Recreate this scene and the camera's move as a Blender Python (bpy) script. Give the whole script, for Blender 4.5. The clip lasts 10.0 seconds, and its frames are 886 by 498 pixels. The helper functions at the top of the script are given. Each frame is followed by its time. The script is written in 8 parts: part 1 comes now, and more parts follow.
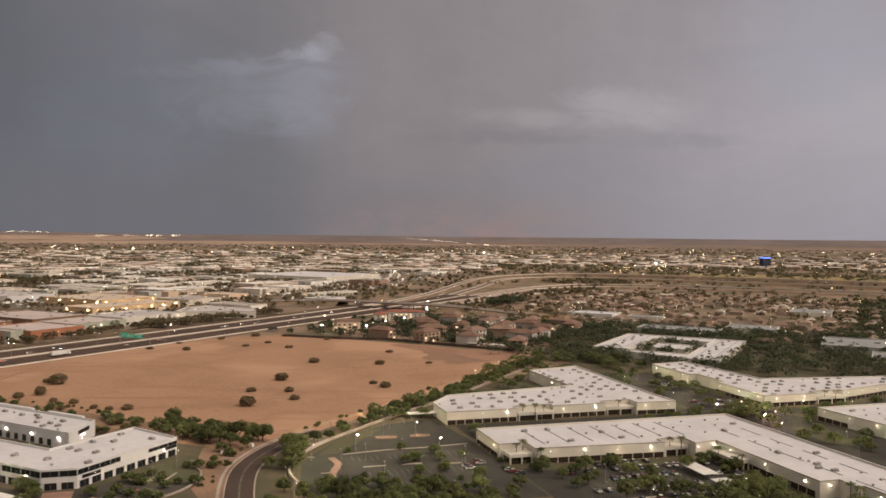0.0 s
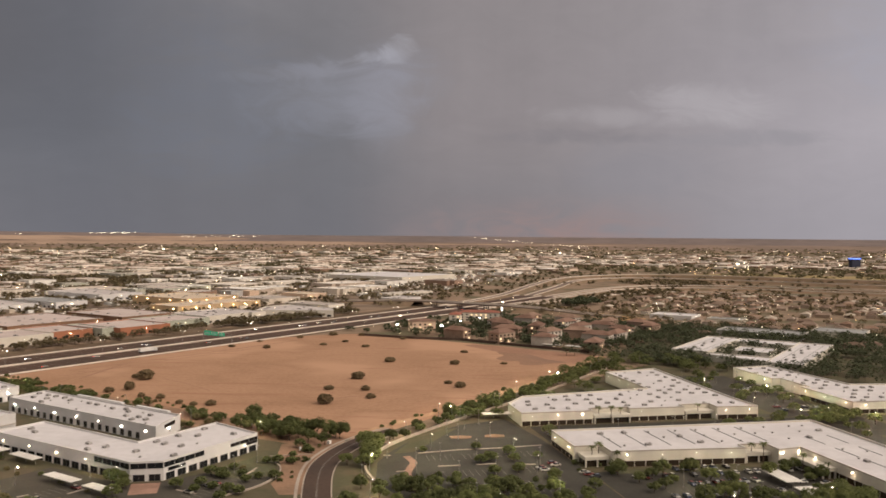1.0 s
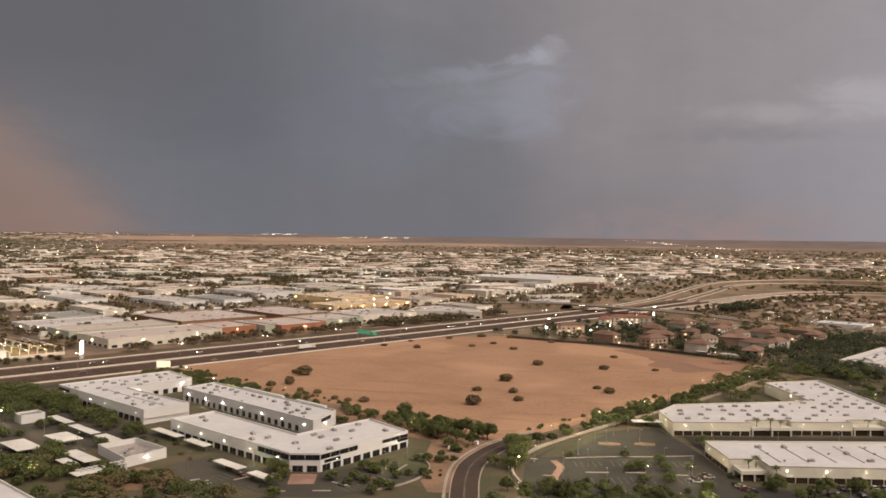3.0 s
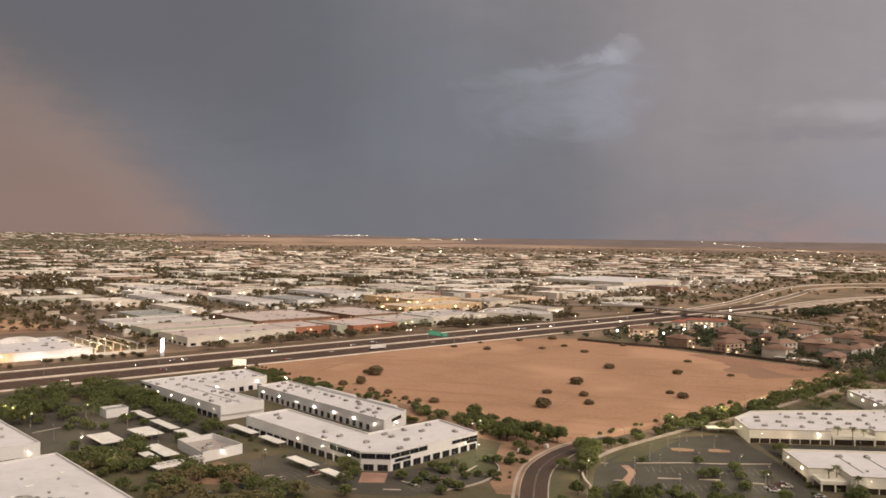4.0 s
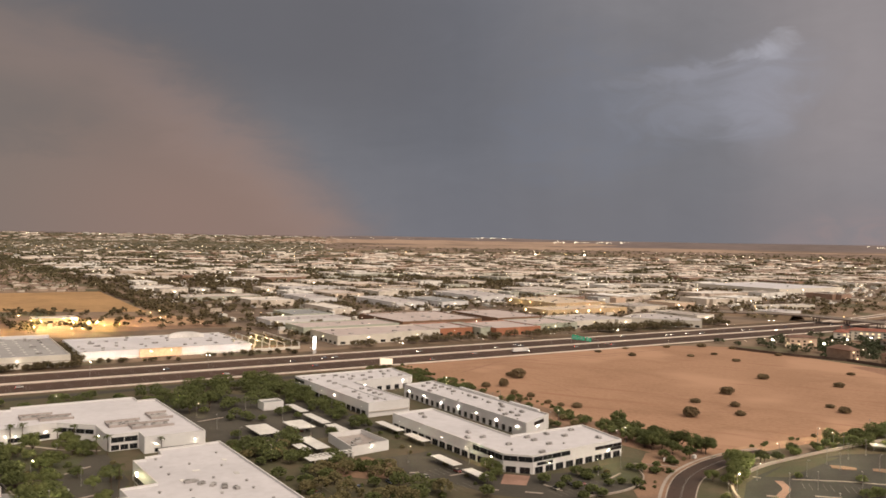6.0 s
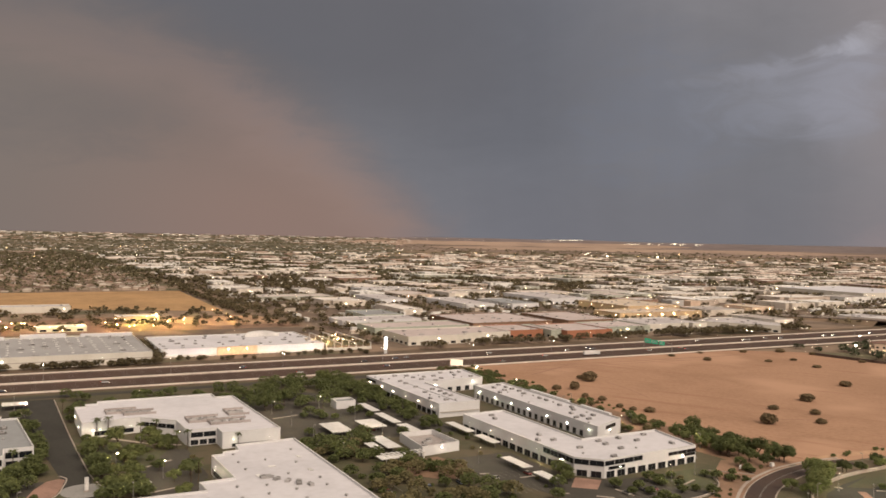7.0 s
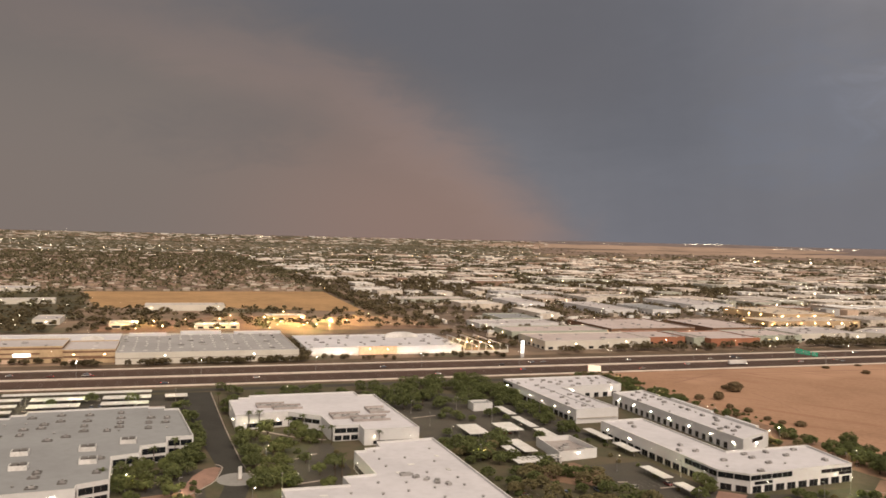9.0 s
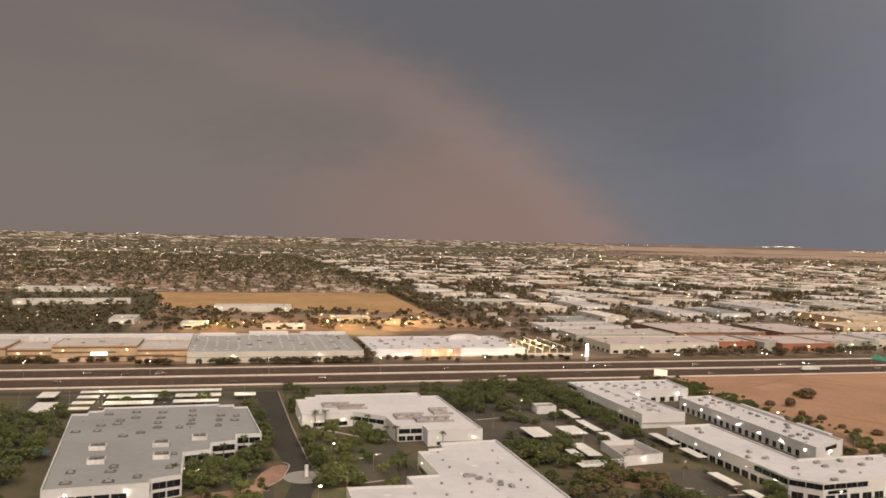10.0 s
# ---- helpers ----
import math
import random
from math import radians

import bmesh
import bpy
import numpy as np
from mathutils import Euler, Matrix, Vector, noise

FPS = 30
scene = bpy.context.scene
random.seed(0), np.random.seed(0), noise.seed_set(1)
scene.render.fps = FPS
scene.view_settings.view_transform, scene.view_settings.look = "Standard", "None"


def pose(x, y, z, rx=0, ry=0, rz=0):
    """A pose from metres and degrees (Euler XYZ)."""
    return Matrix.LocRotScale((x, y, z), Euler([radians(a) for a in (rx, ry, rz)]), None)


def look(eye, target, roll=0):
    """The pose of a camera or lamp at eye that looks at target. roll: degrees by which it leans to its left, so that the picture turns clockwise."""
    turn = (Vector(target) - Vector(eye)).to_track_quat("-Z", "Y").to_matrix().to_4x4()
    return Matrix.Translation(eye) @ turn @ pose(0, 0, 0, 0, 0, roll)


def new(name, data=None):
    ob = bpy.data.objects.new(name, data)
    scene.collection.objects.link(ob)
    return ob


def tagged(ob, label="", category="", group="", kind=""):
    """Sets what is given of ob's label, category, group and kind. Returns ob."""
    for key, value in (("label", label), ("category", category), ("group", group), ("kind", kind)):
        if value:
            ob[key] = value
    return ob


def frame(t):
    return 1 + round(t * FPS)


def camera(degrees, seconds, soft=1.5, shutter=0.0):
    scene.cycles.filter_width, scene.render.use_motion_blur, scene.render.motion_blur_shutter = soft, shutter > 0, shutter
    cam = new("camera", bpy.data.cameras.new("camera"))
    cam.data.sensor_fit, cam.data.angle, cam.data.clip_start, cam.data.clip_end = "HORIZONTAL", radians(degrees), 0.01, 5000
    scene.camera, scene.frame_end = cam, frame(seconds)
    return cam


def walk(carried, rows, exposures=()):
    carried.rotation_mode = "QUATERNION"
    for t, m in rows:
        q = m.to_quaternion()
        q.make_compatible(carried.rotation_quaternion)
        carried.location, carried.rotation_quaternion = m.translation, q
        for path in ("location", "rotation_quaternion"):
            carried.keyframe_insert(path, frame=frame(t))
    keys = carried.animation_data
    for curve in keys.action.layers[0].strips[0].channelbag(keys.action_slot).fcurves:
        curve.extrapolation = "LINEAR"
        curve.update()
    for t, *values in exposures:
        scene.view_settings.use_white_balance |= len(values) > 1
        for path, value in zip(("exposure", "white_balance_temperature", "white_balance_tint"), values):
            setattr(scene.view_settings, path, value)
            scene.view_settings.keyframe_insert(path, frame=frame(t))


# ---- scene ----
# ---- camera and its flight ----
cam = camera(55.77, 10.0, soft=1.6, shutter=0.3)
# seconds, x, y, z, yaw, pitch, roll
ROWS = [
    (0.0, 0.000, 0.000, 100.000, -0.000, -0.883, -0.546),
    (0.5, 0.219, -0.442, 100.061, 2.521, -0.891, -0.500),
    (1.0, 0.355, -0.903, 100.174, 5.147, -0.905, -0.480),
    (1.5, 0.471, -1.388, 100.371, 7.763, -0.909, -0.496),
    (2.0, 0.606, -1.905, 100.585, 10.342, -0.906, -0.542),
    (2.5, 0.765, -2.445, 100.786, 12.870, -0.893, -0.600),
    (4.0, 1.598, -4.113, 101.140, 20.135, -0.825, -0.725),
    (4.5, 1.839, -4.686, 101.232, 22.603, -0.803, -0.764),
    (5.0, 2.100, -5.291, 101.319, 25.075, -0.789, -0.818),
    (5.5, 2.371, -5.948, 101.412, 27.513, -0.775, -0.888),
    (7.0, 3.060, -8.088, 101.624, 34.720, -0.752, -1.066),
    (7.5, 3.296, -8.720, 101.677, 37.118, -0.727, -1.130),
    (8.0, 3.558, -9.262, 101.785, 39.470, -0.727, -1.203),
    (8.5, 3.827, -9.789, 101.893, 41.811, -0.723, -1.252),
    (9.0, 4.186, -10.251, 101.996, 44.068, -0.712, -1.292),
    (9.5, 4.651, -10.678, 102.009, 46.278, -0.691, -1.305),
    (10.0, 5.167, -11.111, 101.979, 48.422, -0.649, -1.290),
]
walk(cam, [(t, pose(x, y, z, 90 + pitch, roll, yaw)) for t, x, y, z, yaw, pitch, roll in ROWS],
     exposures=[(0.0, 1.03), (0.5, 1.13), (1.5, 1.13), (2.5, 1.11), (4.0, 1.23), (5.5, 1.23), (7.0, 1.20), (8.5, 1.20), (10.0, 1.16)])

# ---- sky and light: dusk under storm cloud, a dust wall in the distance ----
SUN_AZ, SUN_EL = 110.0, 42.0          # degrees clockwise from +y, height over the horizon
world = bpy.data.worlds.new("storm_sky")
scene.world = world
world.use_nodes = True


class Nodes:
    """Short-hand for building node trees."""

    def __init__(self, tree):
        self.tree = tree

    def add(self, kind, **settings):
        node = self.tree.nodes.new(kind)
        for key, value in settings.items():
            if key == "op":
                node.operation = value
            elif key == "blend":
                node.blend_type = value
            elif key == "data":
                node.data_type = value
        return node

    def link(self, a, b):
        self.tree.links.new(a, b)

    def put(self, socket, value):
        if hasattr(value, "is_linked"):
            self.link(value, socket)
        elif value is not None:
            socket.default_value = value

    def math(self, op, a, b=None, c=None):
        node = self.add("ShaderNodeMath", op=op)
        for socket, value in zip(node.inputs, (a, b, c)):
            self.put(socket, value)
        return node.outputs[0]

    def ramp(self, value, low, high):
        """A smooth step from low to high."""
        node = self.add("ShaderNodeMapRange")
        node.interpolation_type = "SMOOTHSTEP"
        self.put(node.inputs["Value"], value)
        self.put(node.inputs["From Min"], low)
        self.put(node.inputs["From Max"], high)
        return node.outputs["Result"]

    def mix(self, factor, a, b, blend="MIX"):
        node = self.add("ShaderNodeMix", data="RGBA", blend=blend)
        self.put(node.inputs[0], factor)
        for socket, value in ((node.inputs[6], a), (node.inputs[7], b)):
            if isinstance(value, tuple) and len(value) == 3:
                value = (*value, 1.0)
            self.put(socket, value)
        return node.outputs[2]

    def noise(self, vector, scale, detail=3.0, rough=0.55, distort=0.0):
        node = self.add("ShaderNodeTexNoise")
        if vector is not None:
            self.link(vector, node.inputs["Vector"])
        node.inputs["Scale"].default_value = scale
        node.inputs["Detail"].default_value = detail
        node.inputs["Roughness"].default_value = rough
        node.inputs["Distortion"].default_value = distort
        return node.outputs["Fac"]

    def mapped(self, vector, scale=(1, 1, 1), turn=0.0):
        node = self.add("ShaderNodeMapping")
        self.link(vector, node.inputs["Vector"])
        node.inputs["Scale"].default_value = scale
        node.inputs["Rotation"].default_value = (0, 0, turn)
        return node.outputs["Vector"]


def build_sky():
    tree = world.node_tree
    tree.nodes.clear()
    n = Nodes(tree)
    way = n.add("ShaderNodeTexCoord").outputs["Generated"]
    split = n.add("ShaderNodeSeparateXYZ")
    n.link(way, split.inputs[0])
    x, y, z = split.outputs
    az = n.math("MULTIPLY", n.math("ARCTAN2", n.math("MULTIPLY", x, -1.0), y), 57.2958)   # degrees to the left of +y
    el = n.math("MULTIPLY", n.math("ARCSINE", z), 57.2958)
    flat = n.add("ShaderNodeCombineXYZ")
    n.link(az, flat.inputs[0])
    n.link(el, flat.inputs[1])
    flat = flat.outputs[0]
    big = n.noise(n.mapped(flat, (0.05, 0.13, 1)), 1.0, 5.0, 0.55, 0.6)
    small = n.noise(n.mapped(flat, (0.22, 0.50, 1)), 1.0, 6.0, 0.62, 1.2)
    shafts = n.noise(n.mapped(flat, (0.45, 0.03, 1)), 1.0, 3.0, 0.5, 0.3)
    # cloud deck: slate to the left, mauve ahead, paler towards the right
    wander = n.math("ADD", az, n.math("MULTIPLY", n.math("SUBTRACT", big, 0.5), 9.0))
    base = n.mix(n.ramp(wander, 13.0, 4.0), (0.080, 0.079, 0.087), (0.124, 0.111, 0.115))
    base = n.mix(n.ramp(wander, 2.0, -30.0), base, (0.198, 0.184, 0.200))
    base = n.mix(n.math("MULTIPLY", n.ramp(wander, 18.0, 30.0), n.ramp(wander, 42.0, 28.0)), base, (0.067, 0.0685, 0.079))
    base = n.mix(n.math("MULTIPLY", n.math("MULTIPLY", n.ramp(el, 6.0, 17.0), n.ramp(az, 32.0, 12.0)), 0.35), base, (0.128, 0.116, 0.117))
    # soft billows
    lift = n.math("ADD", 0.80, n.math("MULTIPLY", big, 0.40))
    lift = n.math("MULTIPLY", lift, n.math("ADD", 0.93, n.math("MULTIPLY", small, 0.14)))
    lift = n.math("MULTIPLY", lift, n.math("ADD", 0.95, n.math("MULTIPLY", shafts, 0.10)))
    grade = n.add("ShaderNodeVectorMath", op="SCALE")
    n.link(base, grade.inputs[0])
    n.link(lift, grade.inputs["Scale"])
    base = grade.outputs[0]
    # rain near the horizon, cooler and darker
    base = n.mix(n.math("MULTIPLY", n.ramp(el, 8.0, 0.5), 0.42), base, n.mix(n.ramp(az, 10.0, -25.0), (0.080, 0.078, 0.087), (0.140, 0.134, 0.148)))
    # brighter breaks in the deck

    def patch(caz, cel, waz, wel, tilt=0.0, ragged=2.4):
        da = n.math("SUBTRACT", az, caz)
        de = n.math("SUBTRACT", n.math("SUBTRACT", el, cel), n.math("MULTIPLY", da, tilt))
        r = n.math("ADD", n.math("POWER", n.math("DIVIDE", da, waz), 2.0), n.math("POWER", n.math("DIVIDE", de, wel), 2.0))
        r = n.math("ADD", r, n.math("MULTIPLY", n.math("SUBTRACT", small, 0.5), ragged))
        return n.ramp(r, 1.15, -0.35)
    base = n.mix(n.math("MULTIPLY", patch(12.0, 9.6, 7.5, 3.0, -0.16, 2.2), 0.46), base, (0.138, 0.139, 0.162))
    base = n.mix(n.math("MULTIPLY", patch(9.2, 9.0, 2.8, 4.2, 0.0, 1.8), 0.40), base, (0.152, 0.152, 0.178))
    base = n.mix(n.math("MULTIPLY", patch(8.4, 12.3, 1.4, 1.0, -0.35, 4.6), 0.28), base, (0.215, 0.212, 0.234))
    base = n.mix(n.math("MULTIPLY", patch(10.4, 11.9, 2.4, 0.45, -0.18, 3.4), 0.28), base, (0.200, 0.198, 0.222))
    base = n.mix(n.math("MULTIPLY", patch(15.0, 10.8, 5.5, 0.7, -0.10, 3.0), 0.35), base, (0.140, 0.138, 0.158))
    base = n.mix(n.math("MULTIPLY", patch(-12.5, 8.6, 5.2, 1.5, 0.10, 2.8), 0.44), base, (0.235, 0.220, 0.230))
    base = n.mix(n.math("MULTIPLY", patch(-6.5, 8.0, 6.5, 0.8, 0.06, 2.6), 0.40), base, (0.205, 0.190, 0.198))
    base = n.mix(n.math("MULTIPLY", patch(-4.0, 6.7, 6.5, 0.6, 0.02, 2.2), 0.60), base, (0.104, 0.096, 0.104))
    base = n.mix(n.math("MULTIPLY", patch(-15.0, 6.4, 6.0, 0.6, 0.0, 2.6), 0.45), base, (0.132, 0.126, 0.138))
    base = n.mix(n.math("MULTIPLY", patch(-18.5, 11.8, 6.0, 0.7, -0.08, 3.0), 0.40), base, (0.150, 0.138, 0.148))
    base = n.mix(n.math("MULTIPLY", patch(-24.0, 12.0, 6.0, 5.0, 0.1), 0.40), base, (0.190, 0.190, 0.222))
    base = n.mix(n.math("MULTIPLY", patch(20.0, 8.5, 7.0, 6.0), 0.34), base, (0.082, 0.089, 0.112))
    base = n.mix(n.math("MULTIPLY", patch(-8.0, 4.6, 6.0, 2.4, 0.0, 1.4), 0.30), base, (0.126, 0.124, 0.142))
    # rosy dust along the horizon ahead
    rose = n.math("MULTIPLY", n.ramp(el, 3.4, 0.2), n.ramp(n.math("ABSOLUTE", n.math("ADD", az, 1.5)), 13.0, 1.0))
    base = n.mix(n.math("MULTIPLY", n.math("MULTIPLY", rose, n.ramp(small, 0.25, 0.7)), 0.75), base, (0.158, 0.108, 0.102))
    base = n.mix(n.math("MULTIPLY", n.math("MULTIPLY", n.ramp(az, 20.0, 38.0), n.ramp(el, 4.0, 12.0)), 0.85), base, (0.056, 0.0545, 0.060))
    # the dust wall: it rises steeply at its edge and levels off
    over = n.math("SUBTRACT", az, 34.6)
    top = n.math("MULTIPLY", n.math("SUBTRACT", 1.0, n.math("EXPONENT", n.math("DIVIDE", n.math("MAXIMUM", over, 0.0), -14.5))), 20.6)
    ragged = n.math("ADD", n.math("MULTIPLY", n.math("SUBTRACT", small, 0.5), 3.2), n.math("MULTIPLY", n.math("SUBTRACT", big, 0.5), 4.0))
    depth = n.math("ADD", n.math("SUBTRACT", top, el), ragged)
    depth = n.math("MINIMUM", depth, n.math("ADD", n.math("MULTIPLY", over, 1.1), n.math("MULTIPLY", ragged, 0.5)))
    wall = n.ramp(depth, -2.0, 6.0)
    hollow = patch(58.5, 6.8, 8.5, 3.0, -0.06, 2.6)
    dust = n.mix(n.ramp(el, 14.0, 1.0), (0.070, 0.060, 0.056), (0.122, 0.082, 0.068))
    dust = n.mix(n.math("MULTIPLY", n.ramp(el, 5.5, 11.0), 0.6), dust, (0.080, 0.065, 0.059))
    dust = n.mix(n.math("MULTIPLY", n.ramp(az, 46.0, 66.0), 0.85), dust, (0.090, 0.075, 0.066))
    dust = n.mix(n.math("MULTIPLY", n.math("MULTIPLY", n.ramp(el, 8.0, 14.0), n.ramp(az, 55.0, 68.0)), 0.45), dust, (0.064, 0.057, 0.055))
    rim = n.math("MULTIPLY", n.ramp(depth, 0.0, 3.6), n.ramp(depth, 8.5, 3.6))
    dust = n.mix(n.math("MULTIPLY", n.math("MULTIPLY", rim, n.ramp(el, 18.0, 7.0)), 0.60), dust, (0.138, 0.095, 0.082))
    dust = n.mix(n.math("MULTIPLY", hollow, 0.42), dust, (0.070, 0.061, 0.058))
    base = n.mix(n.math("MULTIPLY", wall, 0.92), base, dust)
    # overhead and behind, the deck is thinner and pale
    base = n.mix(n.ramp(el, 15.0, 48.0), base, (0.302, 0.268, 0.230))
    sky = n.add("ShaderNodeTexSky")
    sky.sky_type = "NISHITA"
    sky.sun_disc = False
    sky.sun_elevation = radians(SUN_EL)
    sky.sun_rotation = radians(SUN_AZ)
    sky.dust_density = 4.0
    clear = n.add("ShaderNodeBackground")
    n.link(sky.outputs[0], clear.inputs["Color"])
    clear.inputs["Strength"].default_value = 0.05
    cloud = n.add("ShaderNodeBackground")
    n.link(base, cloud.inputs["Color"])
    cloud.inputs["Strength"].default_value = 1.0
    both = n.add("ShaderNodeMixShader")
    both.inputs[0].default_value = 0.985
    n.link(clear.outputs[0], both.inputs[1])
    n.link(cloud.outputs[0], both.inputs[2])
    out = n.add("ShaderNodeOutputWorld")
    n.link(both.outputs[0], out.inputs["Surface"])


build_sky()
sun = new("sun", bpy.data.lights.new("sun", "SUN"))
sun.data.energy, sun.data.angle, sun.data.color = 1.25, radians(50), (1.0, 0.83, 0.66)
sun_from = Vector((math.sin(radians(SUN_AZ)) * math.cos(radians(SUN_EL)), math.cos(radians(SUN_AZ)) * math.cos(radians(SUN_EL)), math.sin(radians(SUN_EL))))
sun.matrix_world = look(sun_from * 400, (0, 0, 0))

# ---- materials ----


def material(name, colour, second=None, rough=0.85, grain=1.5, stain=0.08, bump=0.0, metal=0.0, vary=0.0, palette=None, island=0.0, third=None, broad=0.02, streak=None, leafy=0.0, speck=0.45):
    """A surface with two scales of variation: grain and stain are noise scales per metre.
    vary: how far the value differs from object to object; palette: colours picked by object; island: value by loose piece."""
    m = bpy.data.materials.new(name)
    m.use_nodes = True
    n = Nodes(m.node_tree)
    bsdf = m.node_tree.nodes["Principled BSDF"]
    place = n.add("ShaderNodeNewGeometry").outputs["Position"]
    second = second or tuple(c * 0.72 for c in colour)
    base = (*colour, 1.0)
    if palette:
        pick = n.add("ShaderNodeValToRGB")
        pick.color_ramp.interpolation = "CONSTANT"
        for i, c in enumerate(palette):
            stop = pick.color_ramp.elements[i] if i < 2 else pick.color_ramp.elements.new(i / len(palette))
            stop.position, stop.color = i / len(palette), (*c, 1.0)
        chooser = n.add("ShaderNodeNewGeometry").outputs["Random Per Island"] if island else n.add("ShaderNodeObjectInfo").outputs["Random"]
        n.link(chooser, pick.inputs[0])
        base = pick.outputs[0]
        dark = n.mix(1.0, base, (0.72, 0.70, 0.68), "MULTIPLY")
    else:
        dark = (*second, 1.0)
    mixed = n.mix(n.ramp(n.noise(place, stain, 4.0, 0.6), 0.38, 0.66), base, dark)
    fine = n.noise(place, grain, 3.0, 0.6)
    mixed = n.mix(n.math("MULTIPLY", n.ramp(fine, 0.35, 0.75), speck), mixed, n.mix(1.0, mixed, (0.62, 0.60, 0.57), "MULTIPLY"))
    if third:
        mixed = n.mix(n.ramp(n.noise(place, broad, 3.0, 0.5), 0.48, 0.62), mixed, third)
    if streak:
        turn, along_scale, across_scale, tint = streak
        lines = n.noise(n.mapped(place, (along_scale, across_scale, 1.0), turn), 1.0, 5.0, 0.6, 0.4)
        mixed = n.mix(n.math("MULTIPLY", n.ramp(lines, 0.54, 0.70), 0.7), mixed, tint)
    if vary:
        value = n.add("ShaderNodeNewGeometry").outputs["Random Per Island"] if island and not palette else n.add("ShaderNodeObjectInfo").outputs["Random"]
        shift = n.math("ADD", n.math("MULTIPLY", value, 2 * vary), 1.0 - vary)
        bright = n.add("ShaderNodeVectorMath", op="SCALE")
        n.link(mixed, bright.inputs[0])
        n.link(shift, bright.inputs["Scale"])
        mixed = bright.outputs[0]
    n.link(mixed, bsdf.inputs["Base Color"])
    bsdf.inputs["Roughness"].default_value = rough
    bsdf.inputs["Metallic"].default_value = metal
    bsdf.inputs["Specular IOR Level"].default_value = 0.5 if rough < 0.7 else 0.15
    if leafy:
        thin = n.add("ShaderNodeBsdfTranslucent")
        n.link(mixed, thin.inputs["Color"])
        both = n.add("ShaderNodeMixShader")
        both.inputs[0].default_value = leafy
        n.link(bsdf.outputs[0], both.inputs[1])
        n.link(thin.outputs[0], both.inputs[2])
        n.link(both.outputs[0], m.node_tree.nodes["Material Output"].inputs["Surface"])
    if bump:
        b = n.add("ShaderNodeBump")
        b.inputs["Strength"].default_value = bump
        b.inputs["Distance"].default_value = 0.1
        n.link(fine, b.inputs["Height"])
        n.link(b.outputs[0], bsdf.inputs["Normal"])
    return m


def lamp_material(name, colour, strength):
    m = bpy.data.materials.new(name)
    m.use_nodes = True
    bsdf = m.node_tree.nodes["Principled BSDF"]
    bsdf.inputs["Base Color"].default_value = (*colour, 1)
    bsdf.inputs["Emission Color"].default_value = (*colour, 1)
    bsdf.inputs["Emission Strength"].default_value = strength
    return m


def glass_material(name, tint):
    m = bpy.data.materials.new(name)
    m.use_nodes = True
    bsdf = m.node_tree.nodes["Principled BSDF"]
    bsdf.inputs["Base Color"].default_value = (*tint, 1)
    bsdf.inputs["Roughness"].default_value = 0.08
    bsdf.inputs["Specular IOR Level"].default_value = 0.5
    return m


DESERT = material("desert_ground", (0.27, 0.190, 0.135), (0.175, 0.132, 0.092), grain=0.05, stain=0.006, third=(0.125, 0.108, 0.066), broad=0.012)
SOIL = material("bare_soil", (0.388, 0.229, 0.146), (0.322, 0.187, 0.117), grain=0.35, stain=0.018, bump=0.3, third=(0.43, 0.258, 0.168), broad=0.009, streak=(radians(-50), 0.012, 0.11, (0.285, 0.150, 0.095)))
SOIL_PALE = material("pale_soil", (0.50, 0.32, 0.20), (0.42, 0.26, 0.16), grain=0.2, stain=0.02)
SOIL_DARK = material("turned_soil", (0.29, 0.165, 0.115), (0.35, 0.20, 0.135), grain=0.3, stain=0.02)
GOLD_FIELD = material("dry_grass_field", (0.44, 0.268, 0.130), (0.345, 0.212, 0.106), grain=0.1, stain=0.012)
GRAVEL = material("decomposed_granite", (0.30, 0.185, 0.125), (0.22, 0.140, 0.095), grain=0.8, stain=0.05)
LAWN = material("planted_ground", (0.086, 0.082, 0.048), (0.104, 0.087, 0.055), grain=0.5, stain=0.05, third=(0.112, 0.089, 0.058), broad=0.06)
ASPHALT = material("asphalt", (0.078, 0.069, 0.057), (0.060, 0.054, 0.046), grain=0.8, stain=0.04, vary=0.1)
LOT_DARK = material("new_asphalt", (0.056, 0.052, 0.045), (0.046, 0.042, 0.037), grain=0.8, stain=0.05, vary=0.1)
ROAD_RED = material("road_asphalt", (0.080, 0.054, 0.044), (0.066, 0.047, 0.040), grain=0.6, stain=0.05)
FREEWAY = material("freeway_asphalt", (0.092, 0.057, 0.044), (0.072, 0.047, 0.037), grain=0.3, stain=0.02)
BARRIER = material("pale_barrier", (0.72, 0.63, 0.55), (0.62, 0.53, 0.46), grain=0.8, stain=0.05)
ROOF_PALE = material("pinkish_roof_membrane", (0.50, 0.455, 0.45), (0.44, 0.40, 0.395), grain=0.25, stain=0.03, speck=0.2)
CONCRETE = material("concrete", (0.42, 0.36, 0.31), (0.34, 0.28, 0.24), grain=0.8, stain=0.05)
STALL_LINE = material("faded_stall_paint", (0.26, 0.245, 0.22), rough=0.8, grain=1.0)
VERGE = material("dark_verge", (0.150, 0.104, 0.072), (0.110, 0.082, 0.056), grain=0.5, stain=0.05)
RAMP = material("worn_ramp_concrete", (0.215, 0.165, 0.14), (0.17, 0.132, 0.112), grain=0.5, stain=0.04)
BANK = material("scrubby_bank", (0.24, 0.165, 0.115), (0.165, 0.125, 0.082), grain=0.3, stain=0.03)
SHOULDER = material("worn_shoulder", (0.34, 0.26, 0.21), (0.26, 0.20, 0.165), grain=0.8, stain=0.05)
PAINT_LINE = material("road_paint", (0.30, 0.26, 0.23), rough=0.7, grain=1.0)
